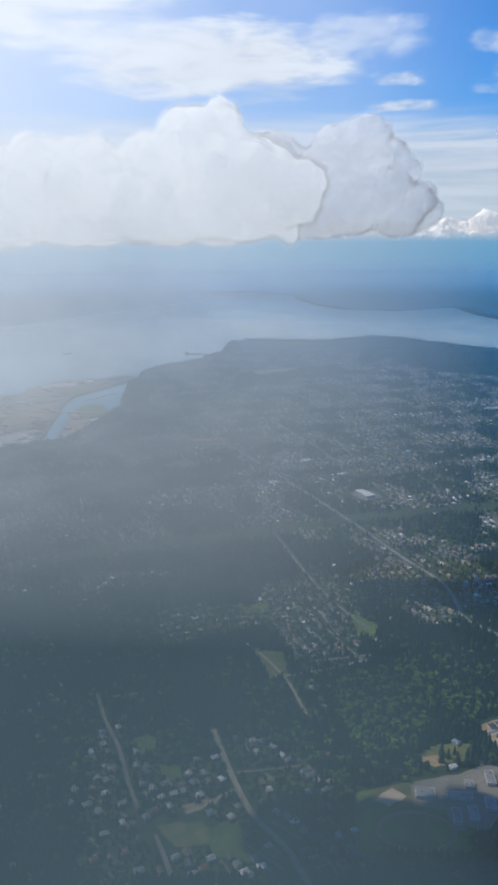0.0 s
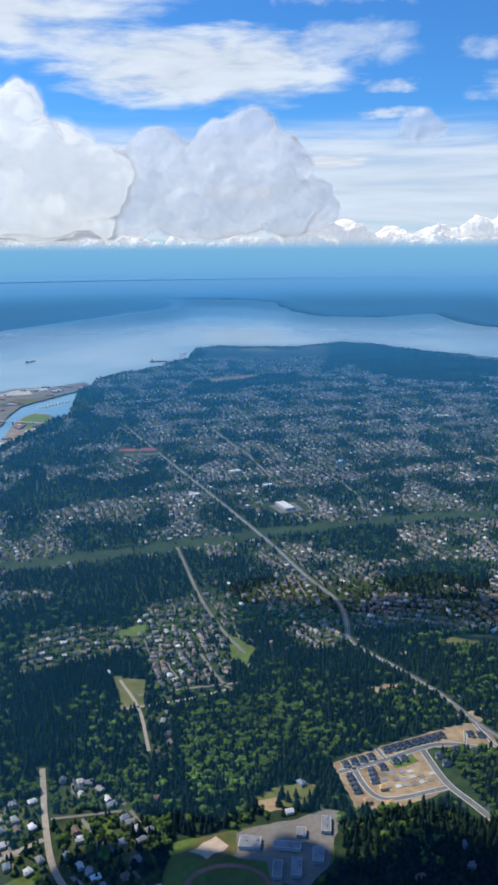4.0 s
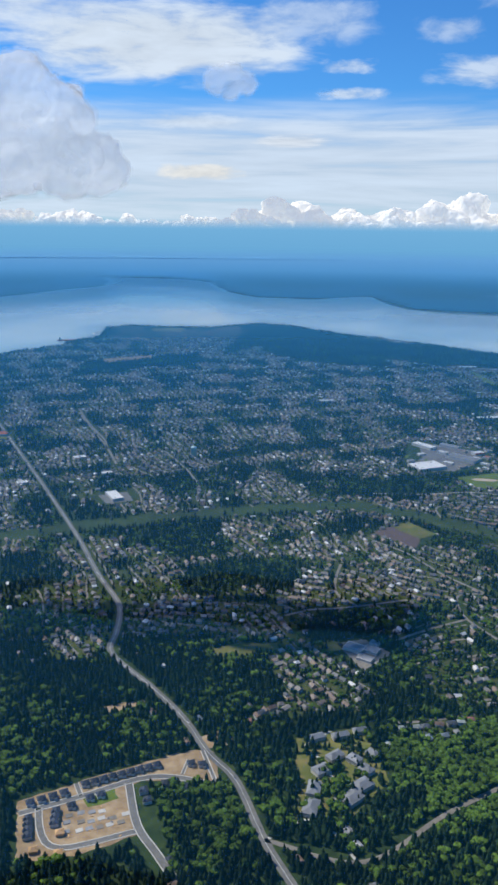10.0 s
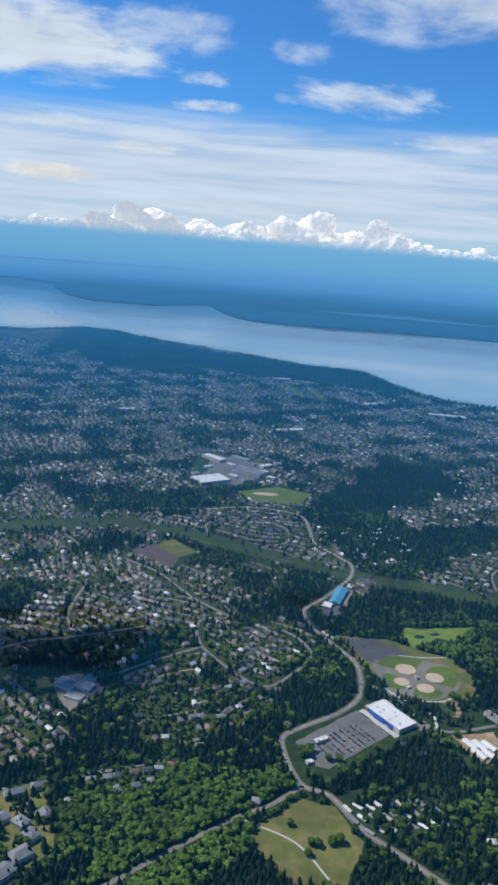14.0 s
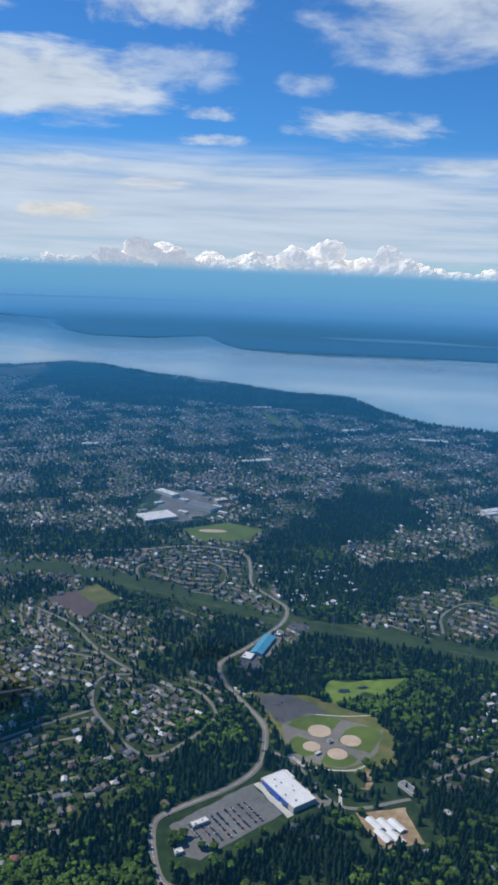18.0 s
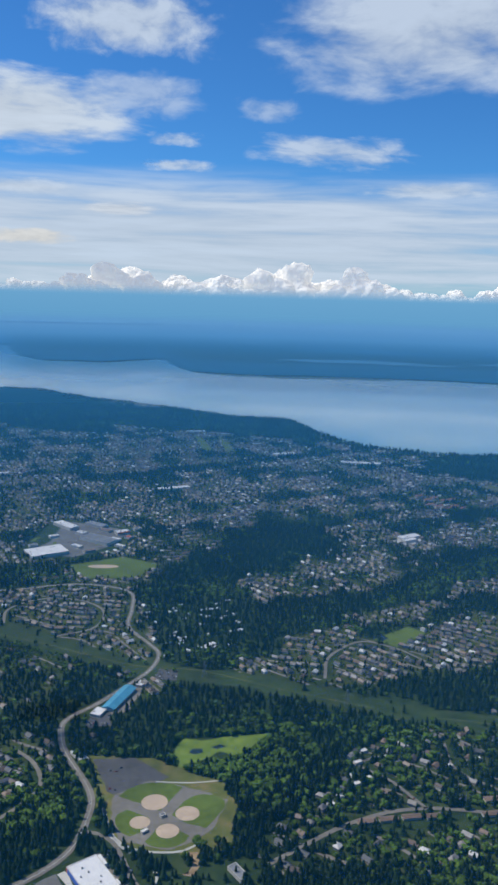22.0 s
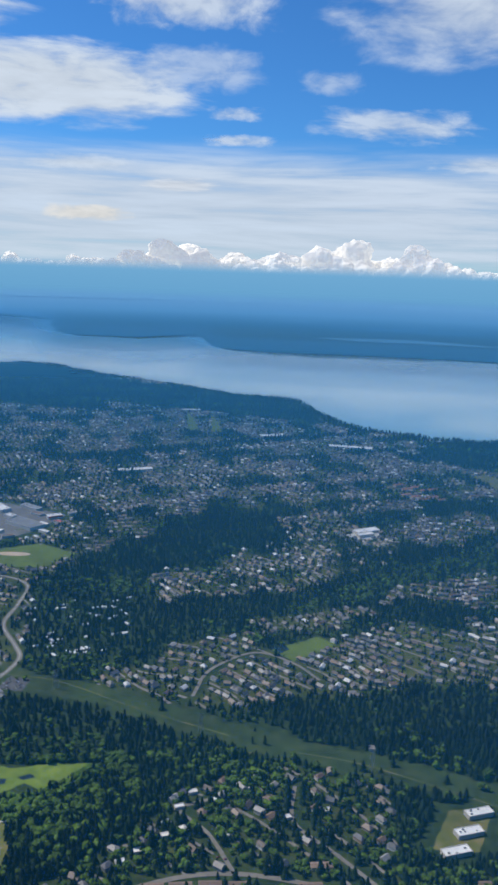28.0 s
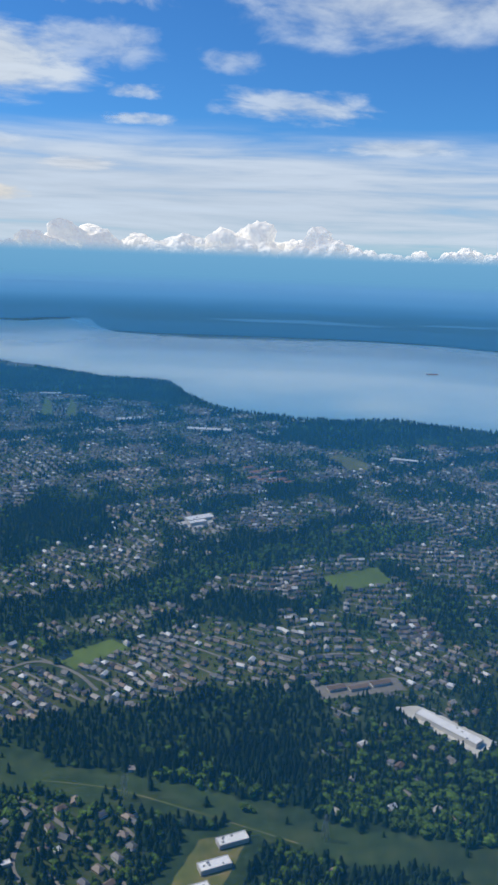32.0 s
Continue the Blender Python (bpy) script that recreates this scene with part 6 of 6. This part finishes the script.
# other large roofs
for x, y, a, w, d, words in ((302.5, 336.5, 18, 9, 3.6, "white-roofed school in sunlight"), (301, 332.5, 18, 6, 2.2, "low white-roofed school wing"), (323, 211.5, -62, 13, 2.4, "long white-roofed shed by a yard"), (335, 470, -20, 22, 5, "long white-roofed plant near the shore"), (300, 500, 10, 14, 5, "white school roof above houses"), (145, 465, 0, 8, 3, "bright white roof on the ridge"), (225, 425, 12, 15, 4, "long pale school roof"), (262, 580, 0, 12, 4, "bright pale roof on the ridge"), (46, 303, -65, 9, 4, "pale blue-grey supermarket roof"), (10, 318, 24, 4, 3, "white shop roof by the arterial road"), (26, 352, 24, 5, 3, "white shop roof by the arterial road"), (40, 330, 24, 4, 2.4, "white shop roof among houses")):
    flat_building("hall", words, (x, y), a, w, d, 0.9, "white_roof", units=3, category="hall")
for x, y in ((277.6, 192.4), (274.0, 188.2), (270.2, 184.2)):
    flat_building("warehouse", "white flat-roofed warehouse in a row", (x, y), 8, 4.6, 1.7, 0.7, units=4, group="white warehouses", category="warehouse")
for x, y, w in ((308, 229, 3.5), (312.5, 228.4, 4), (317.5, 229, 4)):
    hip_building("terrace_row", "row of brown-roofed terrace houses", (x, y), 6, w, 1.4, 0.6, 0.4, "brown", group="terraces", hip=0.0)
for x, y, w in ((-27, 389, 9), (-17, 390, 8)):
    hip_building("school_building", "long red-roofed school building", (x, y), 2, w, 3, 1.0, 1.0, "red_roof", group="red school", hip=0.95)
for k, (x, y) in enumerate(((190.2, 166.6), (192.0, 166.0), (193.8, 165.6), (190.6, 163.6), (192.6, 163.0))):
    hip_building("greenhouse", "long white-roofed nursery greenhouse", (x, y), -70, 3.2, 1.4, 0.35, 0.3, "white_roof", group="greenhouses", hip=0.0)
for k, (x, y) in enumerate(((224.0, 184.6), (228.0, 184.4), (232.2, 184.2), (236.4, 183.6), (246.5, 182.2), (249, 186))):
    hip_building("row_house", "long brown-roofed row house", (x, y - 2.2), -4, 3.2, 1.1, 0.5, 0.28, "brown", group="row houses", hip=0.0)
for x, y, w in ((264, 201, 1.6), (243, 206.5, 1.3), (231.5, 203, 1.5), (235, 200.5, 1.3), (229, 199.5, 1.6), (240.5, 203, 1.2), (226.5, 193, 1.7), (222, 190, 1.2), (236, 192, 1.2), (246, 195, 1.4), (253, 196, 1.0), (219.5, 188, 1.4)):
    flat_building("house", "bungalow with a bright white sunlit roof", (x, y), 12, w, 0.9, 0.4, units=0, group="suburban houses", category="house")
for x, y in [(335, 396), (336, 389), (341, 392), (343, 387), (347, 388), (333, 381), (336, 378), (338, 374), (343, 377), (345, 373)]:
    hip_building("apartment_block", "long rust-red roofed apartment block among trees", (x, y), 20, 4.6, 1.6, 0.8, 0.45, "rust", group="red apartment blocks")
flat_building("hall", "long white-roofed shed among trees", (406.9, 398.1), -32, 15, 3, 0.9, units=2, category="hall")
# building site: new dark-roofed houses and bare timber ones
for x, y, a in [(50.4 + 1.75 * k, 146.2 + 0.75 * k, 22) for k in range(4)] + [(58.9 + 1.5 * k, 150.6 + 0.58 * k, 22) for k in range(9)] + [(51.0 - 0.2 * k + 0.45 * k, 142.4 - 1.25 * k, -75) for k in range(4)] + [(55.2 + 0.1 * k, 144.0 - 1.3 * k, -75) for k in range(3)] + [(57.4, 145.3, 22), (60.2, 147.1, 22), (61.9, 147.8, 22), (69.2, 148.6, -75), (70.0, 146.2, -75), (77, 155.5, 10), (79, 155.2, 10), (72.8, 150.4, 10), (76.2, 149.4, 10), (74.5, 133, 30)]:
    hip_building("new_house", "new house with a charcoal shingle roof on bare soil", (x, y), a, 1.35, 1.1, 0.65, 0.45, "dark_roof", group="new houses", wing=True, category="house")
for x, y in ((56.6, 139.2), (53.2, 135.6), (57.2, 134.9)):
    hip_building("timber_house", "unfinished house in raw orange timber", (x, y), 12, 1.3, 1.1, 0.6, 0.4, "raw_wood", "raw_wood", group="new houses", category="house")
# trailer homes
tr = random.Random(8)
for k in range(26):
    x, y = 160 + (k % 9) * 1.9 + tr.uniform(-0.3, 0.3), 146.8 + (k // 9) * 2.8 + tr.uniform(-0.3, 0.3)
    hip_building("mobile_home", "pale narrow mobile home among trees", (x, y), -60 + tr.uniform(-8, 8), 1.7, 0.55, 0.3, 0.12, tr.choice(("white_roof", "pale_wall", "grey_roof")), group="mobile homes", hip=0.0, category="mobile home")
for k in range(44):
    x, y = 197 + tr.uniform(0, 28), 252 + tr.uniform(0, 34)
    if float(line_distance(ROADS["bend_road"][0], np.array(x), np.array(y))) > 1.6 and float(line_distance(CORRIDOR, np.array(x), np.array(y))) > 5:
        hip_building("mobile_home", "bright white-roofed mobile home in a wooded park", (x, y), tr.choice((15, 20, -55)), 1.35, 0.5, 0.35, 0.12, "white_roof", group="mobile homes", hip=0.0, category="mobile home")


# slabs and stacks on the building site
ss = random.Random(12)
for k in range(16):
    x, y = 57.5 + (k % 6) * 1.75 + ss.uniform(-0.3, 0.3), 139.6 + (k // 6) * 1.9 + 0.35 * (k % 6) + ss.uniform(-0.3, 0.3)
    solo("foundation_slab", block(-0.6, -0.45, 0, 0.6, 0.45, ss.uniform(0.05, 0.12), bevel=0.02), M[ss.choice(("grey_roof", "concrete", "old_asphalt"))], "pale concrete house slab on bare soil", "foundation", (x, y, 0.03), 20 + ss.uniform(-4, 4), "house slabs")
for k in range(8):
    solo("timber_stack", block(-0.25, -0.1, 0, 0.25, 0.1, 0.12, bevel=0.015), M["raw_wood"], "stack of raw timber on bare soil", "timber stack", (58 + ss.uniform(0, 9), 138.5 + ss.uniform(0, 7), 0.03), ss.uniform(0, 180), "timber stacks")


# ---- water tower and pylons ----
def lathe(profile, n=24):
    bm = bmesh.new()
    rings = [[bm.verts.new((r * math.cos(2 * math.pi * k / n), r * math.sin(2 * math.pi * k / n), z)) for k in range(n)] for r, z in profile]
    for a, b in zip(rings, rings[1:]):
        for k in range(n):
            bm.faces.new((a[k], a[(k + 1) % n], b[(k + 1) % n], b[k]))
    bm.faces.new(rings[-1])
    bm.faces.new(rings[0][::-1])
    for fc in bm.faces:
        fc.smooth = len(fc.verts) == 4
    return bm


tower = thing("water_tower", "tall pale blue-green water tower above houses", "water tower", (73.2, 354.5, 0))
tank = part("tank", lathe([(1.15, -0.1), (1.15, 4.0), (1.2, 4.02), (1.2, 4.15), (1.0, 4.45), (0.5, 4.7), (0.05, 4.78)]), M["tower_paint"], tower)
part("rail", lathe([(1.22, 4.1), (1.25, 4.1), (1.25, 4.16), (1.22, 4.16)]), M["steel"], tank, "thin steel rail")


def beam(bm, a, b, r):
    a, b = Vector(a), Vector(b)
    q = (b - a).to_track_quat("Z", "Y").to_matrix().to_4x4()
    bmesh.ops.create_cone(bm, cap_ends=True, segments=5, radius1=r, radius2=r, depth=(b - a).length, matrix=Matrix.Translation((a + b) / 2) @ q)
    return bm


pylon = thing("pylon", "grey lattice power pylon on a grassy strip", "pylon", (234.5, 220.5, 0), 30, group="pylons")
for sx in (-1, 1):
    for sy in (-1, 1):
        part("leg", beam(bmesh.new(), (sx * 0.42, sy * 0.42, -0.05), (sx * 0.07, sy * 0.07, 4.2), 0.03), M["steel"], pylon)
for z, w in ((2.9, 0.95), (3.45, 0.8), (4.0, 0.6)):
    part("crossarm", beam(bmesh.new(), (-w, 0, z), (w, 0, z), 0.03), M["steel"], pylon)
for z in (0.8, 1.6, 2.3):
    r = 0.42 - 0.35 * z / 4.2
    for p, q in (((-r, -r, z), (r, -r, z + 0.6)), ((r, -r, z), (r, r, z + 0.6)), ((r, r, z), (-r, r, z + 0.6)), ((-r, r, z), (-r, -r, z + 0.6))):
        part("brace", beam(bmesh.new(), p, q, 0.018), M["steel"], pylon)
for x, y in ((263.5, 205.5), (206, 240), (178, 257), (150, 281), (291, 190), (118, 291), (84, 285.5), (48, 277)):
    copy_thing(pylon, pose(x, y, 0, 0, 0, 30))


# ---- parked cars ----
def car_parts(parent, truck=False):
    body, cabin = bmesh.new(), bmesh.new()
    box(body, -0.25, -0.1, 0.04, 0.25, 0.1, 0.11, bevel=0.015)
    box(cabin, -0.14, -0.088, 0.11, 0.13 if not truck else 0.24, 0.088, 0.17 if not truck else 0.26, bevel=0.02)
    part("body", body, M["cars"], parent)
    part("cabin", cabin, M["glass"] if not truck else M["cars"], parent)
    for x in (-0.15, 0.15):
        for y in (-0.09, 0.09):
            wheel = bmesh.new()
            bmesh.ops.create_cone(wheel, cap_ends=True, segments=10, radius1=0.035, radius2=0.035, depth=0.03, matrix=pose(x, y, 0.035, 90, 0, 0))
            part("wheel", wheel, M["rubber"], parent)


car = thing("car", "small parked car on grey asphalt", "car", (160, 168, 0.07), 0, "parked cars")
car_parts(car)
u, w = Vector((math.cos(radians(-67)), math.sin(radians(-67)), 0)), Vector((math.cos(radians(23)), math.sin(radians(23)), 0))
cr = random.Random(17)
for row in range(9):
    for k in range(24):
        at = Vector((158.6, 170.0, 0.037)) + w * (1.3 + row * 1.38 + (0.12 if row % 2 else -0.1)) + u * (k * 0.33 - 0.8)
        if cr.random() < 0.75 and inside([(157.5, 170.5), (172, 179.5), (174.8, 171.8), (160, 164)], np.array(at.x), np.array(at.y)):
            copy_thing(car, pose(at.x, at.y, at.z, 0, 0, 23 + cr.choice((0, 180)) + cr.uniform(-3, 3)))
for x, y, a in ((182, 206, 10), (183, 205.5, 10), (184, 206.5, 10), (181.5, 200.4, 60), (182.4, 199.8, 60), (57.5, 211, 80), (84.8, 151.6, -60), (88.6, 139.4, -70), (52, 231, -65), (45, 248, -65), (76.1, 168.2, -60), (177.9, 197, 85), (165.5, 178.6, 25), (156.3, 174, 25), (30, 288, -67), (22, 307, -67), (64.5, 141.6, 10), (63.8, 142.4, 10), (230, 186.5, 10), (235, 187, 30), (234, 187.6, 30), (225, 188.2, 80), (68.4, 145, -75)):
    copy_thing(car, pose(x, y, 0.085, 0, 0, a))
for row in range(5):
    for k in range(18):
        if cr.random() < 0.6:
            copy_thing(car, pose(176 + row * 2.4 + k * 0.45, 356 - row * 2.2 + k * 0.3 - 6, 0.037, 0, 0, 110))
for yard in ([(177.7, 222.4), (180.6, 230.4), (183.3, 227.5), (183.0, 221.8)], [(194.0, 240.8), (196.2, 245.9), (200.4, 244.4), (199.5, 239.3)]):
    for k in range(34):
        x, y = cr.uniform(min(p[0] for p in yard), max(p[0] for p in yard)), cr.uniform(min(p[1] for p in yard), max(p[1] for p in yard))
        if inside(yard, np.array(x), np.array(y)) and float(line_distance(ROADS["bend_road"][0], np.array(x), np.array(y))) > 0.9:
            copy_thing(car, pose(x, y, 0.045, 0, 0, cr.choice((58, 148)) + cr.uniform(-6, 6)))
truck = thing("lorry", "white box lorry parked behind a store", "lorry", (182.4, 181.0, 0.04), -67, "lorries")
car_parts(truck, True)
copy_thing(truck, pose(183.4, 178.6, 0.04, 0, 0, -67))


# ---- harbour ----
for poly, key, words in ((PORT_LAND[0], "old_asphalt", "grey paved harbour yards"), (PORT_LAND[1], "dirt", "brown harbour flat beside a waterway")):
    patch("harbour_land", poly, M[key], 0.08, words, "harbour land", 1.0).location.z = SEA + 0.8
for poly, key, words in (([(-165, 600), (-150, 630), (-126, 640), (-135, 610)], "concrete", "pale harbour apron"), ([(-170, 500), (-140, 545), (-131, 520), (-128, 490), (-150, 470)], "dirt", "brown storage yard"),
                         ([(-150, 440), (-126, 470), (-124, 425), (-140, 410)], "concrete", "pale storage yard"), ([(-150, 560), (-132, 566), (-118, 595), (-140, 590)], "dry_grass", "rough green harbour ground"),
                         ([(-116, 517), (-113, 537), (-102, 531), (-96, 516), (-84, 506), (-96, 496), (-108, 490)], "marsh", "green tidal flat")):
    patch("harbour_yard", poly, M[key], 0.08, words, "yard", 1.0).location.z = SEA + 0.86


def ship(at, turn, length, label):
    e = thing("cargo_ship", label, "ship", (*at, SEA), turn, "ships")
    hull = bmesh.new()
    n = 12
    rows = []
    for k in range(n + 1):
        t = k / n * 2 - 1
        wdt = length * 0.075 * (1 - max(0, abs(t) - 0.55) ** 1.3 * 2.2)
        rows.append([hull.verts.new((t * length / 2, s * wdt * q, z)) for s, q, z in ((-1, 0.8, -0.3), (-1, 1, length * 0.05), (1, 1, length * 0.05), (1, 0.8, -0.3))])
    for a, b in zip(rows, rows[1:]):
        for i in range(3):
            hull.faces.new((a[i], b[i], b[i + 1], a[i + 1]))
    hull.faces.new(rows[0])
    hull.faces.new(rows[-1][::-1])
    part("hull", hull, M["red_roof"], e, "rust-red hull")
    house = part("deckhouse", block(-length * 0.42, -length * 0.05, length * 0.05, -length * 0.3, length * 0.05, length * 0.15, bevel=0.05), M["white_roof"], e)
    for q in (-0.1, 0.08, 0.26):
        part("crane", beam(bmesh.new(), (length * q, 0, length * 0.05), (length * q, 0, length * 0.14), 0.12), M["steel"], e)
    part("funnel", block(-length * 0.4, -0.2, length * 0.15, -length * 0.36, 0.2, length * 0.19), M["steel"], house)


ship((598.0, 735.2), -10, 11, "dark barge out on the sound")
ship((-184, 796), 60, 14, "cargo ship at anchor in the bay")
ship((-56, 790), 8, 18, "cargo ship moored off the point")
ship((-41, 783), 8, 9, "small cargo ship moored off the point")
pr = random.Random(4)
bm = strip(bmesh.new(), [(-34, 858), (-38, 838), (-28, 814), (-14, 792), (-6, 768)], 2.6, 0.0)
for q in bm.verts:
    q.co.z = SEA + 0.5 if q.co.z > SEA - 3 else SEA - 0.2
for q in bm.verts:
    q.co.z = SEA + 0.45
solo("breakwater", bm, M["concrete"], "pale curved breakwater round a marina", "breakwater", kind="structure")
for k in range(26):
    e = thing("moored_boat", "white boat moored in a marina", "boat", (-29 + (k % 5) * 4.2 + pr.uniform(-0.5, 0.5), 748 + (k // 5) * 7 - (k % 5) * 3, SEA), 30, "marina boats")
    part("hull", block(-0.9, -0.3, -0.1, 0.9, 0.3, 0.35, bevel=0.12), M["white_roof"], e)
    part("cabin", block(-0.4, -0.2, 0.35, 0.3, 0.2, 0.65, bevel=0.05), M["white_roof"], e)
for k in range(110):
    while True:
        q = PORT_LAND[0 if k < 85 else 1]
        x, y = (pr.uniform(-190, -95), pr.uniform(400, 655)) if k < 85 else (pr.uniform(-115, -86), pr.uniform(405, 500))
        if float(depth_in(q, np.array(x), np.array(y))) > 2.0:
            break
    e = thing("port_shed", "pale flat-roofed shed on harbour land", "shed", (x, y, SEA + 0.8), -25 if k < 85 else 65, "port sheds")
    w, d = pr.uniform(2.5, 8), pr.uniform(1.5, 3.5)
    part("wall", block(-w / 2, -d / 2, -0.4, w / 2, d / 2, 0.9), M["pale_wall"], e)
    part("roof", block(-w / 2 - 0.05, -d / 2 - 0.05, 0.9, w / 2 + 0.05, d / 2 + 0.05, 1.0), M[pr.choice(("white_roof", "white_roof", "grey_roof", "grey_roof", "red_roof"))], e)
for k in range(26):
    x, y = (-108 + (k % 5) * 2.2 + pr.uniform(-0.3, 0.3), 414 + (k // 5) * 7) if k < 15 else (-132 + (k % 4) * 2.2, 430 + (k // 4) * 9)
    e = thing("container_stack", "rows of stacked red and grey shipping containers", "containers", (x, y, SEA + 0.88), 70, "container stacks")
    for j in range(4):
        part("container", block((j - 2) * 1.4, -0.7, 0, (j - 2) * 1.4 + 1.3, 0.7, pr.choice((0.35, 0.7, 1.05))), M[pr.choice(("red_roof", "red_roof", "brown", "grey_roof"))], e)
e = thing("road_bridge", "low pale concrete road bridge across a waterway", "bridge", (-127, 511, SEA), -16)
part("deck", block(-34, -0.8, 1.7, 44, 0.8, 2.0), M["concrete"], e)
for k in range(10):
    part("pier", block(-29 + k * 7.4, -0.6, -0.3, -28.4 + k * 7.4, 0.6, 1.7), M["concrete"], e)
for k in range(3):
    e = thing("floating_dock", "floating timber dock lined with moored boats", "dock", (-113 + k * 5, 562 + k * 9, SEA), 40, "floating docks")
    part("deck", block(-5, -0.3, -0.1, 5, 0.3, 0.25), M["old_asphalt"], e)
    for j in range(8):
        part("boat", block(-4.7 + j * 1.25, 0.4 if j % 2 else -2.2, -0.1, -4.0 + j * 1.25, 2.2 if j % 2 else -0.4, 0.5, bevel=0.15), M["white_roof"], e, "white pleasure boat")


# ---- single trees by roads, lots and gardens ----
def tree_meshes(kind, seed):
    trunk = bmesh.new()
    bmesh.ops.create_cone(trunk, cap_ends=True, segments=7, radius1=0.07, radius2=0.025, depth=1.3, matrix=Matrix.Translation((0, 0, 0.6)))
    if kind == "leaf":
        for k in range(5):
            a = k * 1.3 + seed
            beam(trunk, (0, 0, 0.5 + 0.1 * k), (0.35 * math.cos(a), 0.35 * math.sin(a), 0.95 + 0.08 * k), 0.015)
        v, f = leaf_tree(26, seed + 100)
        v = v * np.array([1.5, 1.5, 1.75])
    else:
        v, f = cone_tree(9, 9, seed + 200, 0.27)
        v = v * 2.6
    return trunk, quick_mesh("crown", v, f, [M["broadleaf" if kind == "leaf" else "conifer"]])


tree_kinds = {}
for kind in ("leaf", "cone"):
    for s in range(3):
        e = thing("broadleaf_tree" if kind == "leaf" else "conifer_tree", "leafy green tree with a full uneven crown" if kind == "leaf" else "tall dark green conifer with tiered boughs", "tree", (0, 0, 0), 0, "single trees")
        trunk, crown = tree_meshes(kind, s)
        part("trunk", trunk, M["bark"], e)
        new("crown", crown).parent = e
        tree_kinds[kind, s] = e
SPOTS = [("leaf", 166, 162, 6, 9), ("leaf", 157, 168, 1.2, 5), ("cone", 177, 186.5, 1.3, 9), ("leaf", 152, 147, 4, 6), ("leaf", 170, 150, 7, 14), ("cone", 168, 152, 6, 10), ("leaf", 186, 168, 3, 8), ("cone", 40, 135, 3, 9), ("leaf", 26, 131, 3, 8), ("cone", 12, 124, 6, 12), ("leaf", 4, 126, 5, 10),
         ("cone", -8, 128, 6, 10), ("cone", 86, 143, 2, 7), ("leaf", 100, 145, 4, 10), ("leaf", 104, 152, 4, 10), ("cone", 94, 150, 2, 8), ("leaf", 84, 134, 4, 8), ("cone", 225, 190, 7, 16), ("cone", 245, 190, 8, 18), ("leaf", 235, 196, 7, 10), ("leaf", 195, 181, 3, 6), ("cone", 255, 199, 5, 9), ("leaf", 211, 207, 3, 4)]
sr = random.Random(23)
first = set()
for kind, cx, cy, spread, n in SPOTS:
    for k in range(n):
        x, y = cx + sr.uniform(-spread, spread), cy + sr.uniform(-spread, spread)
        if min(float(line_distance(p, np.array(x), np.array(y))) - w / 2 for p, w in ROADS.values()) < 0.5 or (int(x // 1.1), int(y // 1.1)) in house_cells:
            continue
        s = sr.randrange(3)
        z = sr.uniform(0.7, 1.15)
        m = pose(x, y, 0, 0, 0, sr.uniform(0, 360))
        if (kind, s) not in first:
            first.add((kind, s))
            tree_kinds[kind, s].matrix_basis = m @ Matrix.Diagonal((z, z, z, 1))
        else:
            copy_thing(tree_kinds[kind, s], m)
for key, e in tree_kinds.items():
    if key not in first:
        for o in (*e.children_recursive, e):
            bpy.data.objects.remove(o)
